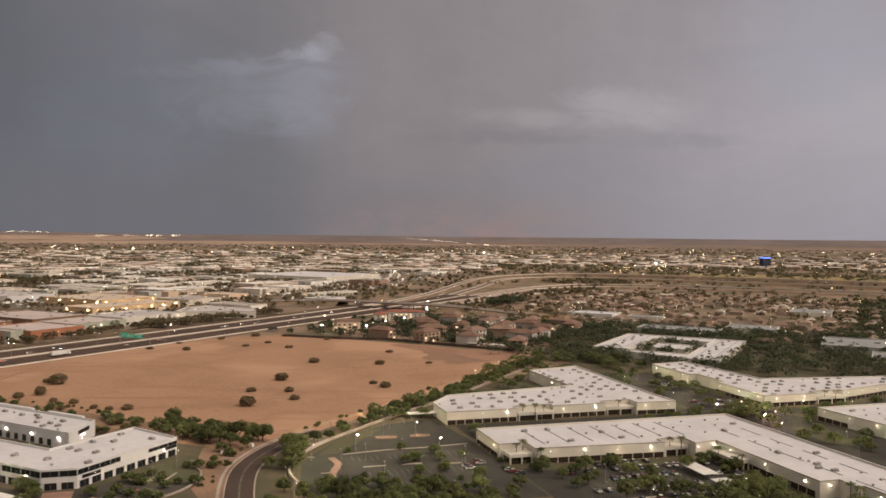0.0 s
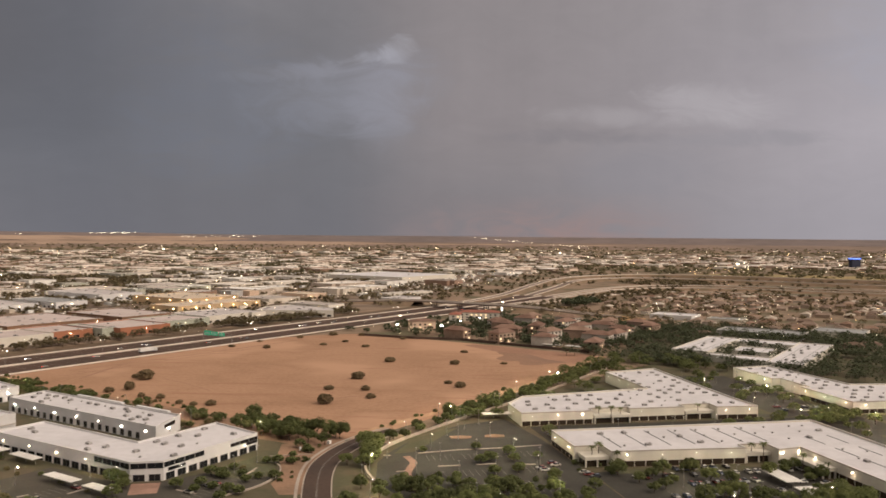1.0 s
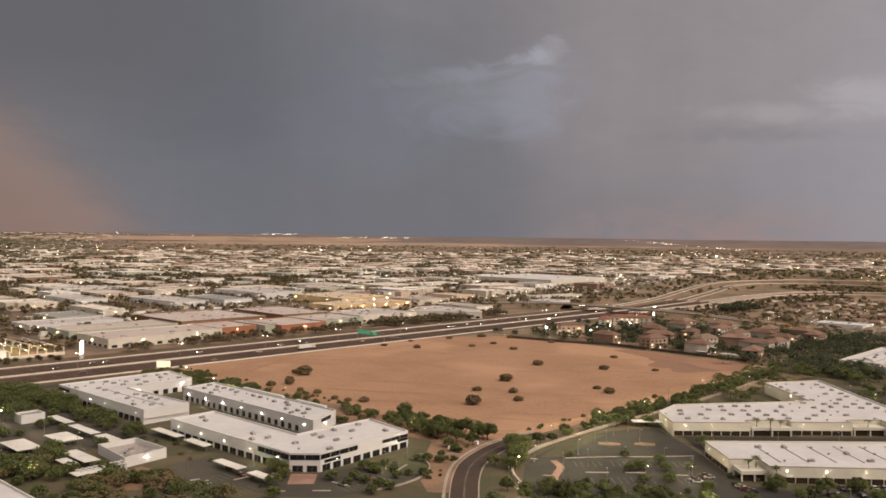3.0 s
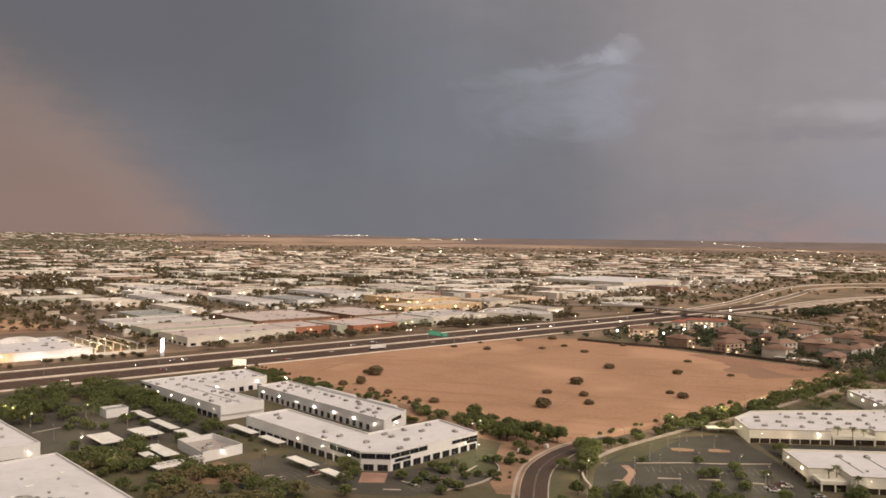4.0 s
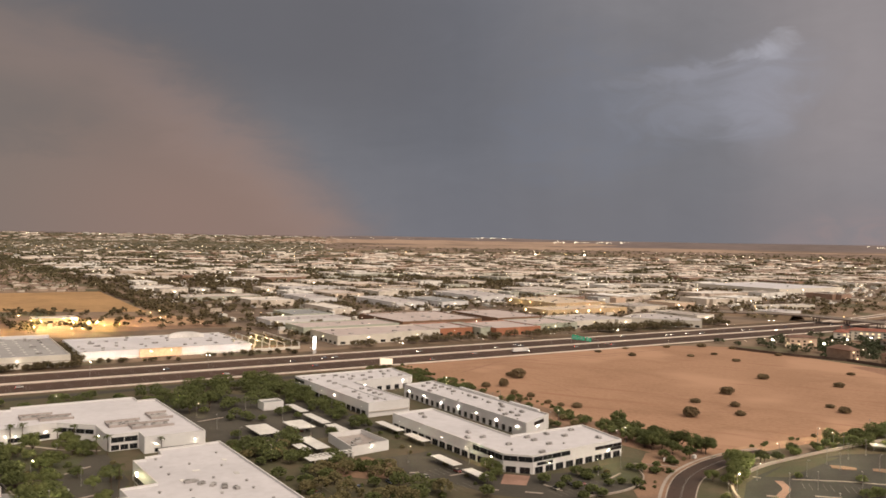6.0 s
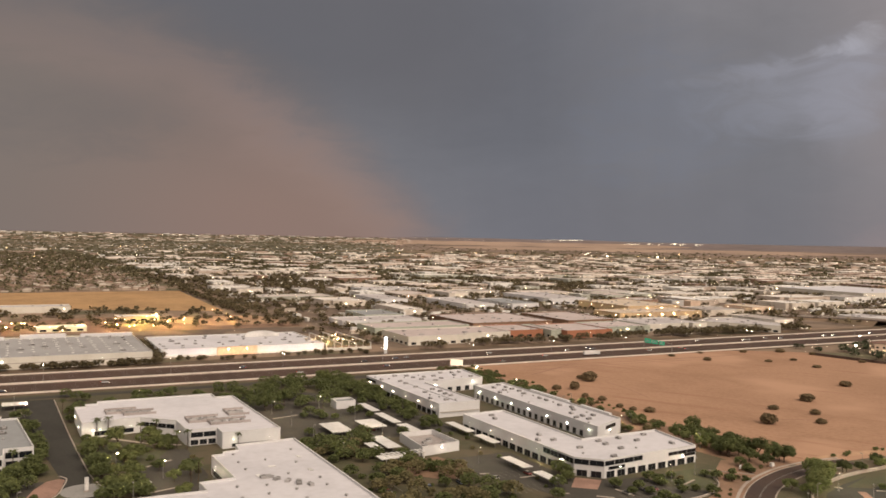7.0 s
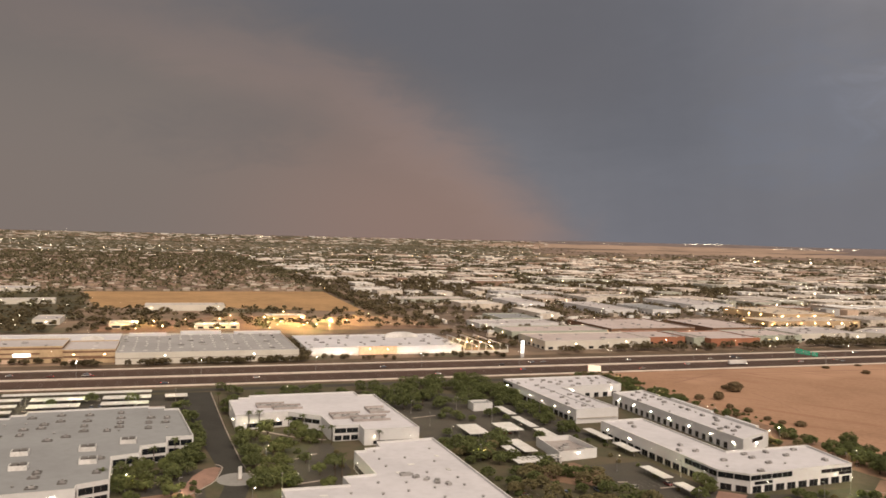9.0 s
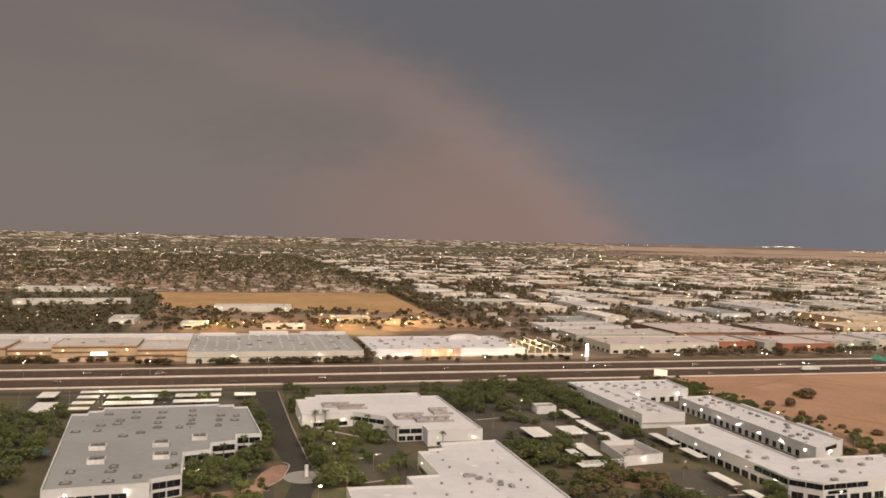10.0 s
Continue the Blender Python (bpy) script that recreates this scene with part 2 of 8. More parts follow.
WHITE_WALL = material("white_stucco", (0.66, 0.645, 0.645), (0.62, 0.60, 0.59), grain=0.7, stain=0.05, speck=0.14)
CREAM_WALL = material("cream_concrete_panel", (0.67, 0.625, 0.55), (0.61, 0.565, 0.49), grain=0.7, stain=0.05, speck=0.14)
BAND_WALL = material("taupe_band", (0.42, 0.36, 0.31), (0.37, 0.31, 0.27), grain=0.7, stain=0.1)
GREY_WALL = material("grey_concrete_panel", (0.46, 0.44, 0.42), (0.40, 0.38, 0.36), grain=0.7, stain=0.07)
ROOF_WHITE = material("white_roof_membrane", (0.61, 0.583, 0.605), (0.545, 0.522, 0.543), grain=0.25, stain=0.035, speck=0.2)
SCREEN_WALL = material("roof_screen_panel", (0.40, 0.355, 0.335), (0.33, 0.29, 0.275), grain=0.7, stain=0.1)
ROOF_STORE = material("weathered_roof_membrane", (0.36, 0.345, 0.34), (0.32, 0.305, 0.30), grain=0.25, stain=0.03, speck=0.2)
ROOF_GREY = material("grey_roof_membrane", (0.29, 0.292, 0.295), (0.262, 0.262, 0.265), grain=0.25, stain=0.03, speck=0.2)
COPING = material("painted_coping", (0.76, 0.73, 0.70), rough=0.6, grain=1.0)
METAL_UNIT = material("galvanised_sheet", (0.40, 0.38, 0.37), (0.30, 0.285, 0.275), rough=0.5, grain=2.0, stain=0.3, metal=0.2, vary=0.2)
UNIT_DARK = material("unit_grille", (0.16, 0.145, 0.135), rough=0.6, grain=3.0)
DARK_GLASS = glass_material("tinted_glass", (0.012, 0.014, 0.017))
FRAME_BRONZE = material("bronze_frame", (0.20, 0.13, 0.09), (0.16, 0.105, 0.075), grain=0.6, stain=0.05)
BRONZE_GLASS = glass_material("bronze_glass", (0.036, 0.026, 0.019))
POLE_METAL = material("painted_pole", (0.30, 0.28, 0.26), rough=0.5, grain=2.0)
BARK = material("bark", (0.13, 0.095, 0.07), grain=3.0)
LEAF = material("leaves", (0.150, 0.166, 0.066), (0.110, 0.126, 0.053), grain=1.2, stain=0.25, vary=0.28, leafy=0.45)
# lighter copy of the leaves: lamp light on the trees is put into the colour
LEAF_LIT = material("lamplit_leaves", (0.205, 0.225, 0.086), (0.150, 0.170, 0.066), grain=1.2, stain=0.25, vary=0.2, leafy=0.45)
LEAF_DRY = material("dry_scrub", (0.225, 0.190, 0.098), (0.165, 0.148, 0.076), grain=1.2, stain=0.25, vary=0.2, leafy=0.45)
LEAF_DEEP = material("deep_green_leaves", (0.100, 0.112, 0.064), (0.076, 0.088, 0.052), grain=1.2, stain=0.25, vary=0.3, island=1, leafy=0.35)
LEAF_BUSH = material("mesquite_leaves", (0.245, 0.180, 0.105), (0.185, 0.142, 0.084), grain=1.2, stain=0.3, vary=0.2, leafy=0.4)
LAMP_WARM = lamp_material("warm_lamp", (1.0, 0.88, 0.62), 120.0)
LAMP_FAR = lamp_material("far_wall_lamp", (1.0, 0.78, 0.46), 70.0)
LAMP_AMBER = lamp_material("amber_wall_lamp", (1.0, 0.74, 0.38), 110.0)
LAMP_WHITE = lamp_material("white_lamp", (1.0, 0.92, 0.74), 125.0)

# ---- plan: two grids; site runs along the freeway, park is turned against it ----
SITE_TURN, PARK_TURN = 62.15, 16.5
SITE, PARK = pose(0, 0, 0, 0, 0, SITE_TURN), pose(0, 0, 0, 0, 0, PARK_TURN)


def place(grid, x, y, z=0.0, turn=0.0):
    return grid @ pose(x, y, z, 0, 0, turn)


def mesh_from(bm, name, mat, smooth=False):
    me = bpy.data.meshes.new(name)
    bm.to_mesh(me)
    bm.free()
    for m in (mat if isinstance(mat, (list, tuple)) else (mat,)):
        me.materials.append(m)
    if smooth:
        me.polygons.foreach_set("use_smooth", [True] * len(me.polygons))
    return me


def part(name, bm, mat, parent=None, label="", m=None, smooth=False):
    """One mesh object, under a thing or a part."""
    me = bm if isinstance(bm, bpy.types.Mesh) else mesh_from(bm, name, mat, smooth)
    ob = new(name, me)
    ob.parent = parent
    if m is not None:
        ob.matrix_basis = m
    if label:
        ob["label"] = label
    return ob


def thing(name, m, label, category, group="", kind=""):
    ob = new(name)
    ob.empty_display_size = 1.0
    ob.matrix_basis = m
    return tagged(ob, label, category, group, kind)


def box(bm, x0, y0, z0, x1, y1, z1, bevel=0.0, mat_index=0):
    v = [bm.verts.new(p) for p in ((x0, y0, z0), (x1, y0, z0), (x1, y1, z0), (x0, y1, z0), (x0, y0, z1), (x1, y0, z1), (x1, y1, z1), (x0, y1, z1))]
    faces = [bm.faces.new([v[i] for i in q]) for q in ((3, 2, 1, 0), (4, 5, 6, 7), (0, 1, 5, 4), (1, 2, 6, 5), (2, 3, 7, 6), (3, 0, 4, 7))]
    for f in faces:
        f.material_index = mat_index
    if bevel:
        edges = {e for f in faces for e in f.edges}
        bmesh.ops.bevel(bm, geom=list(edges), offset=bevel, segments=1, affect="EDGES")
    return faces


def tube(bm, p0, p1, r0, r1, sides=6, cap=True):
    a, b = Vector(p0), Vector(p1)
    turn = (b - a).to_track_quat("Z", "Y")
    rings = []
    for c, r in ((a, r0), (b, r1)):
        rings.append([bm.verts.new(c + turn @ Vector((r * math.cos(2 * math.pi * i / sides), r * math.sin(2 * math.pi * i / sides), 0))) for i in range(sides)])
    for i in range(sides):
        j = (i + 1) % sides
        bm.faces.new((rings[0][i], rings[0][j], rings[1][j], rings[1][i]))
    if cap:
        bm.faces.new(rings[1])
        bm.faces.new(rings[0][::-1])


# shared meshes for repeated parts
MESHES = {}


def shared(key, make, mat, smooth=False):
    """One mesh for all alike pieces."""
    if key not in MESHES:
        bm = bmesh.new()
        make(bm)
        MESHES[key] = mesh_from(bm, key if isinstance(key, str) else key[0], mat, smooth)
    return MESHES[key]


def area(poly):
    return 0.5 * sum(a[0] * b[1] - b[0] * a[1] for a, b in zip(poly, poly[1:] + poly[:1]))


def ccw(poly):
    return list(poly) if area(poly) > 0 else list(poly)[::-1]


def inset(poly, d):
    """The outline moved inwards by d (counter-clockwise outline)."""
    out = []
    for i, p in enumerate(poly):
        a, b = Vector(poly[i - 1]), Vector(poly[(i + 1) % len(poly)])
        p = Vector(p)
        d1, d2 = (p - a).normalized(), (b - p).normalized()
        n1, n2 = Vector((-d1.y, d1.x)), Vector((-d2.y, d2.x))
        k = n1 + n2
        out.append(tuple(p + k * (d / max(0.3, k.dot(n1)))))
    return out


def inside(poly, x, y):
    hit = False
    for (x0, y0), (x1, y1) in zip(poly, poly[1:] + poly[:1]):
        if (y0 > y) != (y1 > y) and x < (x1 - x0) * (y - y0) / (y1 - y0) + x0:
            hit = not hit
    return hit


def sheet(name, grid, poly, z, mat, kind="structure", thick=0.0, label="", category=""):
    """A flat piece of ground, or a slab with thick edges."""
    bm = bmesh.new()
    top = [bm.verts.new((x, y, z)) for x, y in ccw(poly)]
    face = bm.faces.new(top)
    bm.normal_update()
    if thick:
        low = [bm.verts.new((v.co.x, v.co.y, z - thick)) for v in top]
        for i in range(len(top)):
            j = (i + 1) % len(top)
            bm.faces.new((low[i], low[j], top[j], top[i]))
    bmesh.ops.triangulate(bm, faces=[face])
    ob = part(name, bm, mat, m=grid.copy())
    return tagged(ob, label, category, kind=kind)


def strip(bm, line, width, z, height=0.0, closed=False):
    """A band of constant width along a line of points; height makes it a low wall."""
    pts = [Vector((*p[:2], 0)) for p in line]
    left, right = [], []
    for i, p in enumerate(pts):
        a = pts[max(i - 1, 0)]
        b = pts[min(i + 1, len(pts) - 1)]
        d = (b - a).normalized()
        side = Vector((-d.y, d.x, 0)) * width / 2
        zz = z if len(line[i]) < 3 else line[i][2]
        left.append((p + side, zz))
        right.append((p - side, zz))
    if height:
        for i in range(len(pts) - 1):
            q = []
            for h in (0.0, height):
                q.append([bm.verts.new((c[0].x, c[0].y, c[1] + h)) for c in (right[i], right[i + 1], left[i + 1], left[i])])
            lo, hi = q
            bm.faces.new(hi)
            for k in range(4):
                bm.faces.new((lo[k], lo[(k + 1) % 4], hi[(k + 1) % 4], hi[k]))
    else:
        vl = [bm.verts.new((c.x, c.y, zz)) for c, zz in left]
        vr = [bm.verts.new((c.x, c.y, zz)) for c, zz in right]
        for i in range(len(pts) - 1):
            bm.faces.new((vr[i], vr[i + 1], vl[i + 1], vl[i]))


def curve_points(pts, steps=8):
    """Catmull-Rom points through the given ones."""
    out = []
    p = [pts[0]] + list(pts) + [pts[-1]]
    for i in range(1, len(p) - 2):
        for k in range(steps):
            t = k / steps
            out.append(tuple(0.5 * ((2 * b) + (-a + c) * t + (2 * a - 5 * b + 4 * c - d) * t * t + (-a + 3 * b - 3 * c + d) * t ** 3)
                             for a, b, c, d in zip(p[i - 1], p[i], p[i + 1], p[i + 2])))
    out.append(tuple(pts[-1]))
    return out


# ---- ground: one sheet; far off the land rises gently to the horizon ----


def ground_height(r):
    """The plain is level, then climbs as it runs out to the rim."""
    k = min(max((r - 2600.0) / (4820.0 - 2600.0), 0.0), 1.0)
    return 97.0 * k ** 1.6


def build_ground():
    bm = bmesh.new()
    radii = [0, 60, 200, 450, 900, 1500, 2100, 2600, 2900, 3200, 3500, 3800, 4100, 4400, 4650, 4820]
    sides = 120
    rings = []
    for r in radii:
        if r == 0:
            rings.append([bm.verts.new((0, 0, 0))])
        else:
            rings.append([bm.verts.new((r * math.sin(2 * math.pi * i / sides), r * math.cos(2 * math.pi * i / sides), ground_height(r) + (noise.noise((math.sin(2 * math.pi * i / sides) * 9, math.cos(2 * math.pi * i / sides) * 9, r / 900)) * 0.9 if r > 4500 else 0))) for i in range(sides)])
    for a, b in zip(rings, rings[1:]):
        for i in range(sides):
            j = (i + 1) % sides
            if len(a) == 1:
                bm.faces.new((a[0], b[j], b[i]))
            else:
                bm.faces.new((a[i], a[j], b[j], b[i]))
    tagged(part("ground", bm, DESERT, smooth=True), "dry desert plain with dark scrub and tan fields", "ground", kind="structure")


build_ground()
def ribbon(name, grid, line, width, z, mat, label="", category="", height=0.0):
    bm = bmesh.new()
    strip(bm, line, width, z, height)
    return tagged(part(name, bm, mat, m=grid.copy()), label, category, kind="structure")



# ---- ground surfaces ----
NEAR_SITE = [(-260, 180), (330, 200), (318, 262), (318, 470), (306, 572), (-420, 572), (-420, 180)]
sheet("planting_site", SITE, NEAR_SITE, 0.03, LAWN, label="dark planted ground between parking lots", category="planting")
PARK_GROUND = [(40, 200), (520, 200), (620, 560), (470, 640), (300, 620), (112, 470), (52, 392)]
sheet("planting_park", PARK, PARK_GROUND, 0.035, LAWN, label="dark planted ground round the warehouses", category="planting")
sheet("planting_school", SITE, [(640, -200), (1000, -200), (1000, 60), (985, 296), (668, 262), (640, 250)], 0.03, LAWN, label="dark planted ground round the school", category="planting")
sheet("planting_verge", SITE, [(-900, 890), (-120, 890), (-120, 1175), (-108, 1184), (-150, 1512), (-900, 1530)], 0.03, LAWN, label="dark planted ground behind the stores", category="planting")
LOT = [(318, 255), (470, 250), (662, 264), (668, 400), (668, 530), (640, 552), (600, 571), (308, 571), (316, 470), (318, 380)]
sheet("vacant_lot", SITE, LOT, 0.07, SOIL, label="bare reddish-brown vacant lot of graded soil", category="vacant lot")
sheet("turned_soil", SITE, [(612, 272), (640, 270), (660, 268), (664, 330), (664, 395), (652, 400), (640, 372), (632, 352), (634, 322), (618, 300)], 0.085, SOIL_DARK, label="darker strip of turned soil in the lot", category="soil")
SOIL_BROWN = material("brown_soil", (0.262, 0.156, 0.108), (0.310, 0.184, 0.122), grain=0.35, stain=0.02, third=(0.235, 0.142, 0.102), broad=0.02)
edge = [(665, 350), (652, 356), (640, 350), (628, 351), (616, 338), (598, 335), (590, 322), (594, 312), (580, 303), (584, 292), (600, 286), (608, 279), (624, 273), (640, 274), (664, 275)]
sheet("brown_patch", SITE, curve_points(edge, 4), 0.082, SOIL_BROWN, label="darker brown patch of graded soil", category="soil")
ribbon("track", SITE, curve_points([(330, 264), (400, 259), (478, 257), (560, 261), (662, 270)]), 5, 0.09, SOIL_PALE, "pale dirt track along the vacant lot", "dirt track")
for line, w in (([(360, 556), (480, 548), (600, 545)], 2.0), ([(345, 538), (430, 540), (520, 536)], 1.4), ([(345, 520), (420, 560)], 1.6), ([(418, 386), (428, 371), (444, 358)], 1.1), ([(362, 548), (372, 530), (386, 512)], 1.0), ([(331, 568), (340, 552), (348, 538)], 1.2), ([(378, 474), (374, 446), (366, 414)], 0.8), ([(420, 388), (412, 366), (405, 344)], 0.9), ([(396, 558), (408, 530), (424, 498)], 0.8), ([(376, 336), (394, 332), (412, 322)], 1.2)):
    ribbon("track", SITE, curve_points(line), w, 0.09, SOIL_DARK, "faint wheel track in bare soil", "dirt track")
sheet("gravel_corner", SITE, [(242, 216), (256, 229), (296, 248), (318, 262), (292, 280), (279, 270), (266, 256), (253, 243), (243, 239), (234, 226)], 0.08, GRAVEL, label="reddish gravel verge at the road bend", category="gravel")
sheet("gravel_edge", SITE, [(296, 262), (318, 262), (318, 470), (306, 571), (286, 571), (290, 330)], 0.075, GRAVEL, label="gravel strip beside the vacant lot", category="gravel")
sheet("gravel_bed", SITE, [(144, 334), (172, 338), (176, 322), (170, 300), (156, 306), (142, 322)], 0.08, GRAVEL, label="reddish gravel bed with dry shrubs", category="gravel")
sheet("gravel_court", SITE, [(-36, 318), (-20, 330), (4, 336), (4, 300), (-30, 296)], 0.08, GRAVEL, label="gravel bed beside the round drive", category="gravel")

# parking lots and drives
for poly in ([(118, 380), (207, 380), (207, 470), (160, 520), (118, 520)], [(172, 332), (175, 306), (183, 285), (190, 262), (205, 246), (221, 242), (243, 241.5), (252, 246), (243, 249), (238, 262), (240, 272), (222, 275.5), (209, 286), (207, 332)],
             [(-92, 490), (4, 490), (4, 545), (-92, 545)], [(-118, 330), (-96, 330), (-100, 545), (-128, 545)], [(43, 326), (64, 326), (70, 350), (70, 398), (60, 400), (45, 374)], [(-30, 300), (8, 300), (8, 366), (-14, 366), (-14, 345)]):
    sheet("parking_lot", SITE, poly, 0.06, ASPHALT, label="dark asphalt parking lot with faded stalls", category="parking lot")
for poly in ([(40, 332), (56, 300), (132, 296), (130, 392), (124, 440), (98, 431), (81, 417), (65, 400), (53, 382), (45, 365)], [(132, 384), (330, 384), (322, 418), (132, 420)], [(132.6, 250), (226, 250), (226, 328), (146, 336), (132.6, 333)], [(268, 421), (321, 421), (320, 552), (270, 560)], [(274, 250), (340, 330), (329, 383.5), (274, 383.5)], [(330, 400), (450, 400), (470, 436), (380, 415), (330, 416)]):
    sheet("parking_lot", PARK, poly, 0.06, LOT_DARK, label="dark asphalt parking lot with light poles", category="parking lot")
ROAD_LINE = [(-28, 190), (-52, 235), (-68, 280), (-77, 313), (-83, 343), (-84, 364), (-80, 388), (-72, 408), (-62, 424)]
ROAD_LINE = [(x + 1.2, y) for x, y in ROAD_LINE]
ribbon("road_access", Matrix.Identity(4), curve_points(ROAD_LINE), 11.0, 0.10, ROAD_RED, "curving reddish asphalt access road", "road")


def offset_line(line, d):
    out = []
    for i, p in enumerate(line):
        a, b = Vector(line[max(i - 1, 0)][:2]), Vector(line[min(i + 1, len(line) - 1)][:2])
        t = (b - a).normalized()
        out.append((p[0] - t.y * d, p[1] + t.x * d, *p[2:]))
    return out


for d in (-5.7, 5.7):
    ribbon("kerb", Matrix.Identity(4), offset_line(curve_points(ROAD_LINE), d), 0.5, 0.03, CONCRETE, "pale concrete kerb", "kerb", height=0.22)
ribbon("sidewalk", Matrix.Identity(4), offset_line(curve_points(ROAD_LINE[2:]), 8.0), 1.3, 0.03, CONCRETE, "pale concrete sidewalk beside the access road", "sidewalk", height=0.16)
ribbon("kerb", SITE, [(272.8, 268.8), (279, 263), (286.8, 255.3)], 0.5, 0.03, CONCRETE, "pale concrete kerb across the gravel corner", "kerb", height=0.24)
for d in (-0.2, 0.2):
    ribbon("road_marking", Matrix.Identity(4), offset_line(curve_points(ROAD_LINE), d), 0.14, 0.105, STALL_LINE, "worn painted lane line", "road marking")
DRIVE = [(25.6, 352), (25.4, 368), (24.1, 390), (21.7, 451), (19.3, 548), (2.5, 548), (2.5, 518), (6.6, 454), (10.6, 403), (14.3, 368), (14.0, 352)]
sheet("road_drive", SITE, DRIVE, 0.085, LOT_DARK, label="straight dark drive between offices", category="road")
ribbon("road_drive", SITE, curve_points([(21, 346), (20, 334), (17, 318), (16, 300), (16, 250)]), 10.0, 0.082, LOT_DARK, "dark drive bending past the offices", "road")
ribbon("kerb", SITE, curve_points([(29.5, 338), (28.4, 350), (25.9, 366), (24.5, 390), (22.1, 451), (19.7, 546)]), 0.5, 0.03, CONCRETE, "pale concrete kerb", "kerb", height=0.2)
ribbon("kerb", SITE, curve_points([(14.0, 372), (16.4, 366.5), (14.4, 355), (12, 345.5), (7, 337), (2, 330)]), 0.5, 0.03, CONCRETE, "pale concrete kerb", "kerb", height=0.2)
APRON = material("worn_concrete_apron", (0.30, 0.285, 0.27), (0.25, 0.238, 0.225), grain=0.8, stain=0.06)
ring = [(21.5 + 8.6 * math.cos(a * math.pi / 12), 347 + 9.6 * math.sin(a * math.pi / 12)) for a in range(24)]
sheet("paved_circle", SITE, ring, 0.095, APRON, label="round pale concrete apron where the drive turns", category="paving")
ribbon("road_back", SITE, [(-420, 556), (310, 556)], 9, 0.08, ASPHALT, "narrow service road below the freeway", "road")
for line in ([(38, 434), (47, 424), (58, 412), (69, 406)], [(-28, 362), (-14, 352), (0, 340), (6, 330)]):
    ribbon("path", SITE, curve_points(line), 1.8, 0.07, CONCRETE, "pale concrete path through planting", "path")
WALL_LINE = curve_points([(268, 206), (278, 218), (292, 228), (320, 236), (352, 238), (400, 238), (480, 236), (600, 240)])
ribbon("boundary_wall", SITE, WALL_LINE, 0.9, 0.0, CONCRETE, "low pale boundary wall round the parking lot", "wall", height=1.3)
ribbon("boundary_wall", SITE, [(672, 285), (676, 350), (680, 420), (664, 462), (654, 520)], 0.6, 0.0, material("dark_block_wall", (0.12, 0.085, 0.07), grain=0.8), "dark block wall at the end of the vacant lot", "wall", height=2.4)

# painted stalls and kerbed islands in the lots
bm = bmesh.new()
for grid, x0, x1, y in ((PARK, 68, 124, 316), (PARK, 68, 124, 342), (PARK, 68, 124, 368), (PARK, 140, 220, 400), (PARK, 150, 222, 300), (PARK, 150, 222, 270), (SITE, 124, 200, 300), (SITE, 124, 200, 278), (SITE, 210, 280, 252), (SITE, -88, 0, 500)):
    for k in range(int((x1 - x0) / 2.8)):
        if random.random() < 0.8:
            p, q = grid @ Vector((x0 + 2.8 * k, y - 4.5, 0.072)), grid @ Vector((x0 + 2.8 * k, y + 4.5, 0.072))
            strip(bm, [tuple(p), tuple(q)], 0.16, 0.072)
tagged(part("stall_lines", bm, STALL_LINE), "faded white stall lines on asphalt", "road marking", kind="stuff")
RED_PAVING = material("red_paving", (0.36, 0.22, 0.17), grain=1.2)
for grid, line, w in ((PARK, [(70, 354), (80, 354)], 1.2), (PARK, [(87, 354), (96, 354)], 1.2), (PARK, [(105, 351), (113, 350)], 1.2), (PARK, [(51, 349), (55, 349)], 1.0), (PARK, [(74, 329), (81, 327)], 1.2),
                      (PARK, [(65, 377), (86, 380), (104, 380), (126, 382)], 1.0), (PARK, [(49, 376), (52, 375)], 0.9), (PARK, [(150, 285), (172, 285)], 1.2), (PARK, [(190, 285), (214, 285)], 1.2),
                      (SITE, [(189, 271), (195, 266)], 1.1), (SITE, [(203, 259), (208, 254)], 1.1), (SITE, [(216, 263), (217, 253)], 1.0), (SITE, [(176, 284), (181, 284)], 1.0), (SITE, [(189, 293), (196, 293)], 1.0), (SITE, [(176, 305), (180, 304)], 1.0),
                      (SITE, [(243, 255), (256, 260)], 0.9), (SITE, [(-84, 507), (-50, 507)], 1.2), (SITE, [(-44, 507), (-8, 507)], 1.2), (SITE, [(125, 445), (140, 449)], 1.0), (SITE, [(128, 381), (144, 388)], 1.0), (SITE, [(41, 333), (55, 337)], 1.0), (SITE, [(48, 372), (60, 380)], 1.0)):
    bm = bmesh.new()
    strip(bm, line, w, 0.03, 0.22)
    tagged(part("kerb_island", bm, CONCRETE, m=grid.copy()), "narrow concrete kerb island in a parking lot", "kerb", kind="structure")
GRASS = material("watered_grass", (0.078, 0.080, 0.046), (0.092, 0.082, 0.050), grain=0.8, stain=0.08)
for grid, poly in ((SITE, [(244, 273), (276, 274), (272, 262), (256, 250), (245, 249), (239, 262)]), (SITE, [(28, 380), (50, 372), (62, 400), (44, 420), (28, 414)]), (PARK, [(54, 378), (64, 380), (94, 424), (84, 420), (66, 402)]), (SITE, [(27, 306), (44, 318), (40, 328), (27, 330)]), (PARK, [(144, 330), (204, 325), (204, 333), (144, 336)]), (PARK, [(298, 340), (312, 330), (322, 368), (304, 374)]), (PARK, [(270, 430), (280, 428), (280, 520), (271, 522)])):
    sheet("grass_bed", grid, poly, 0.075, GRASS, label="patch of watered grass beside a lot", category="grass")
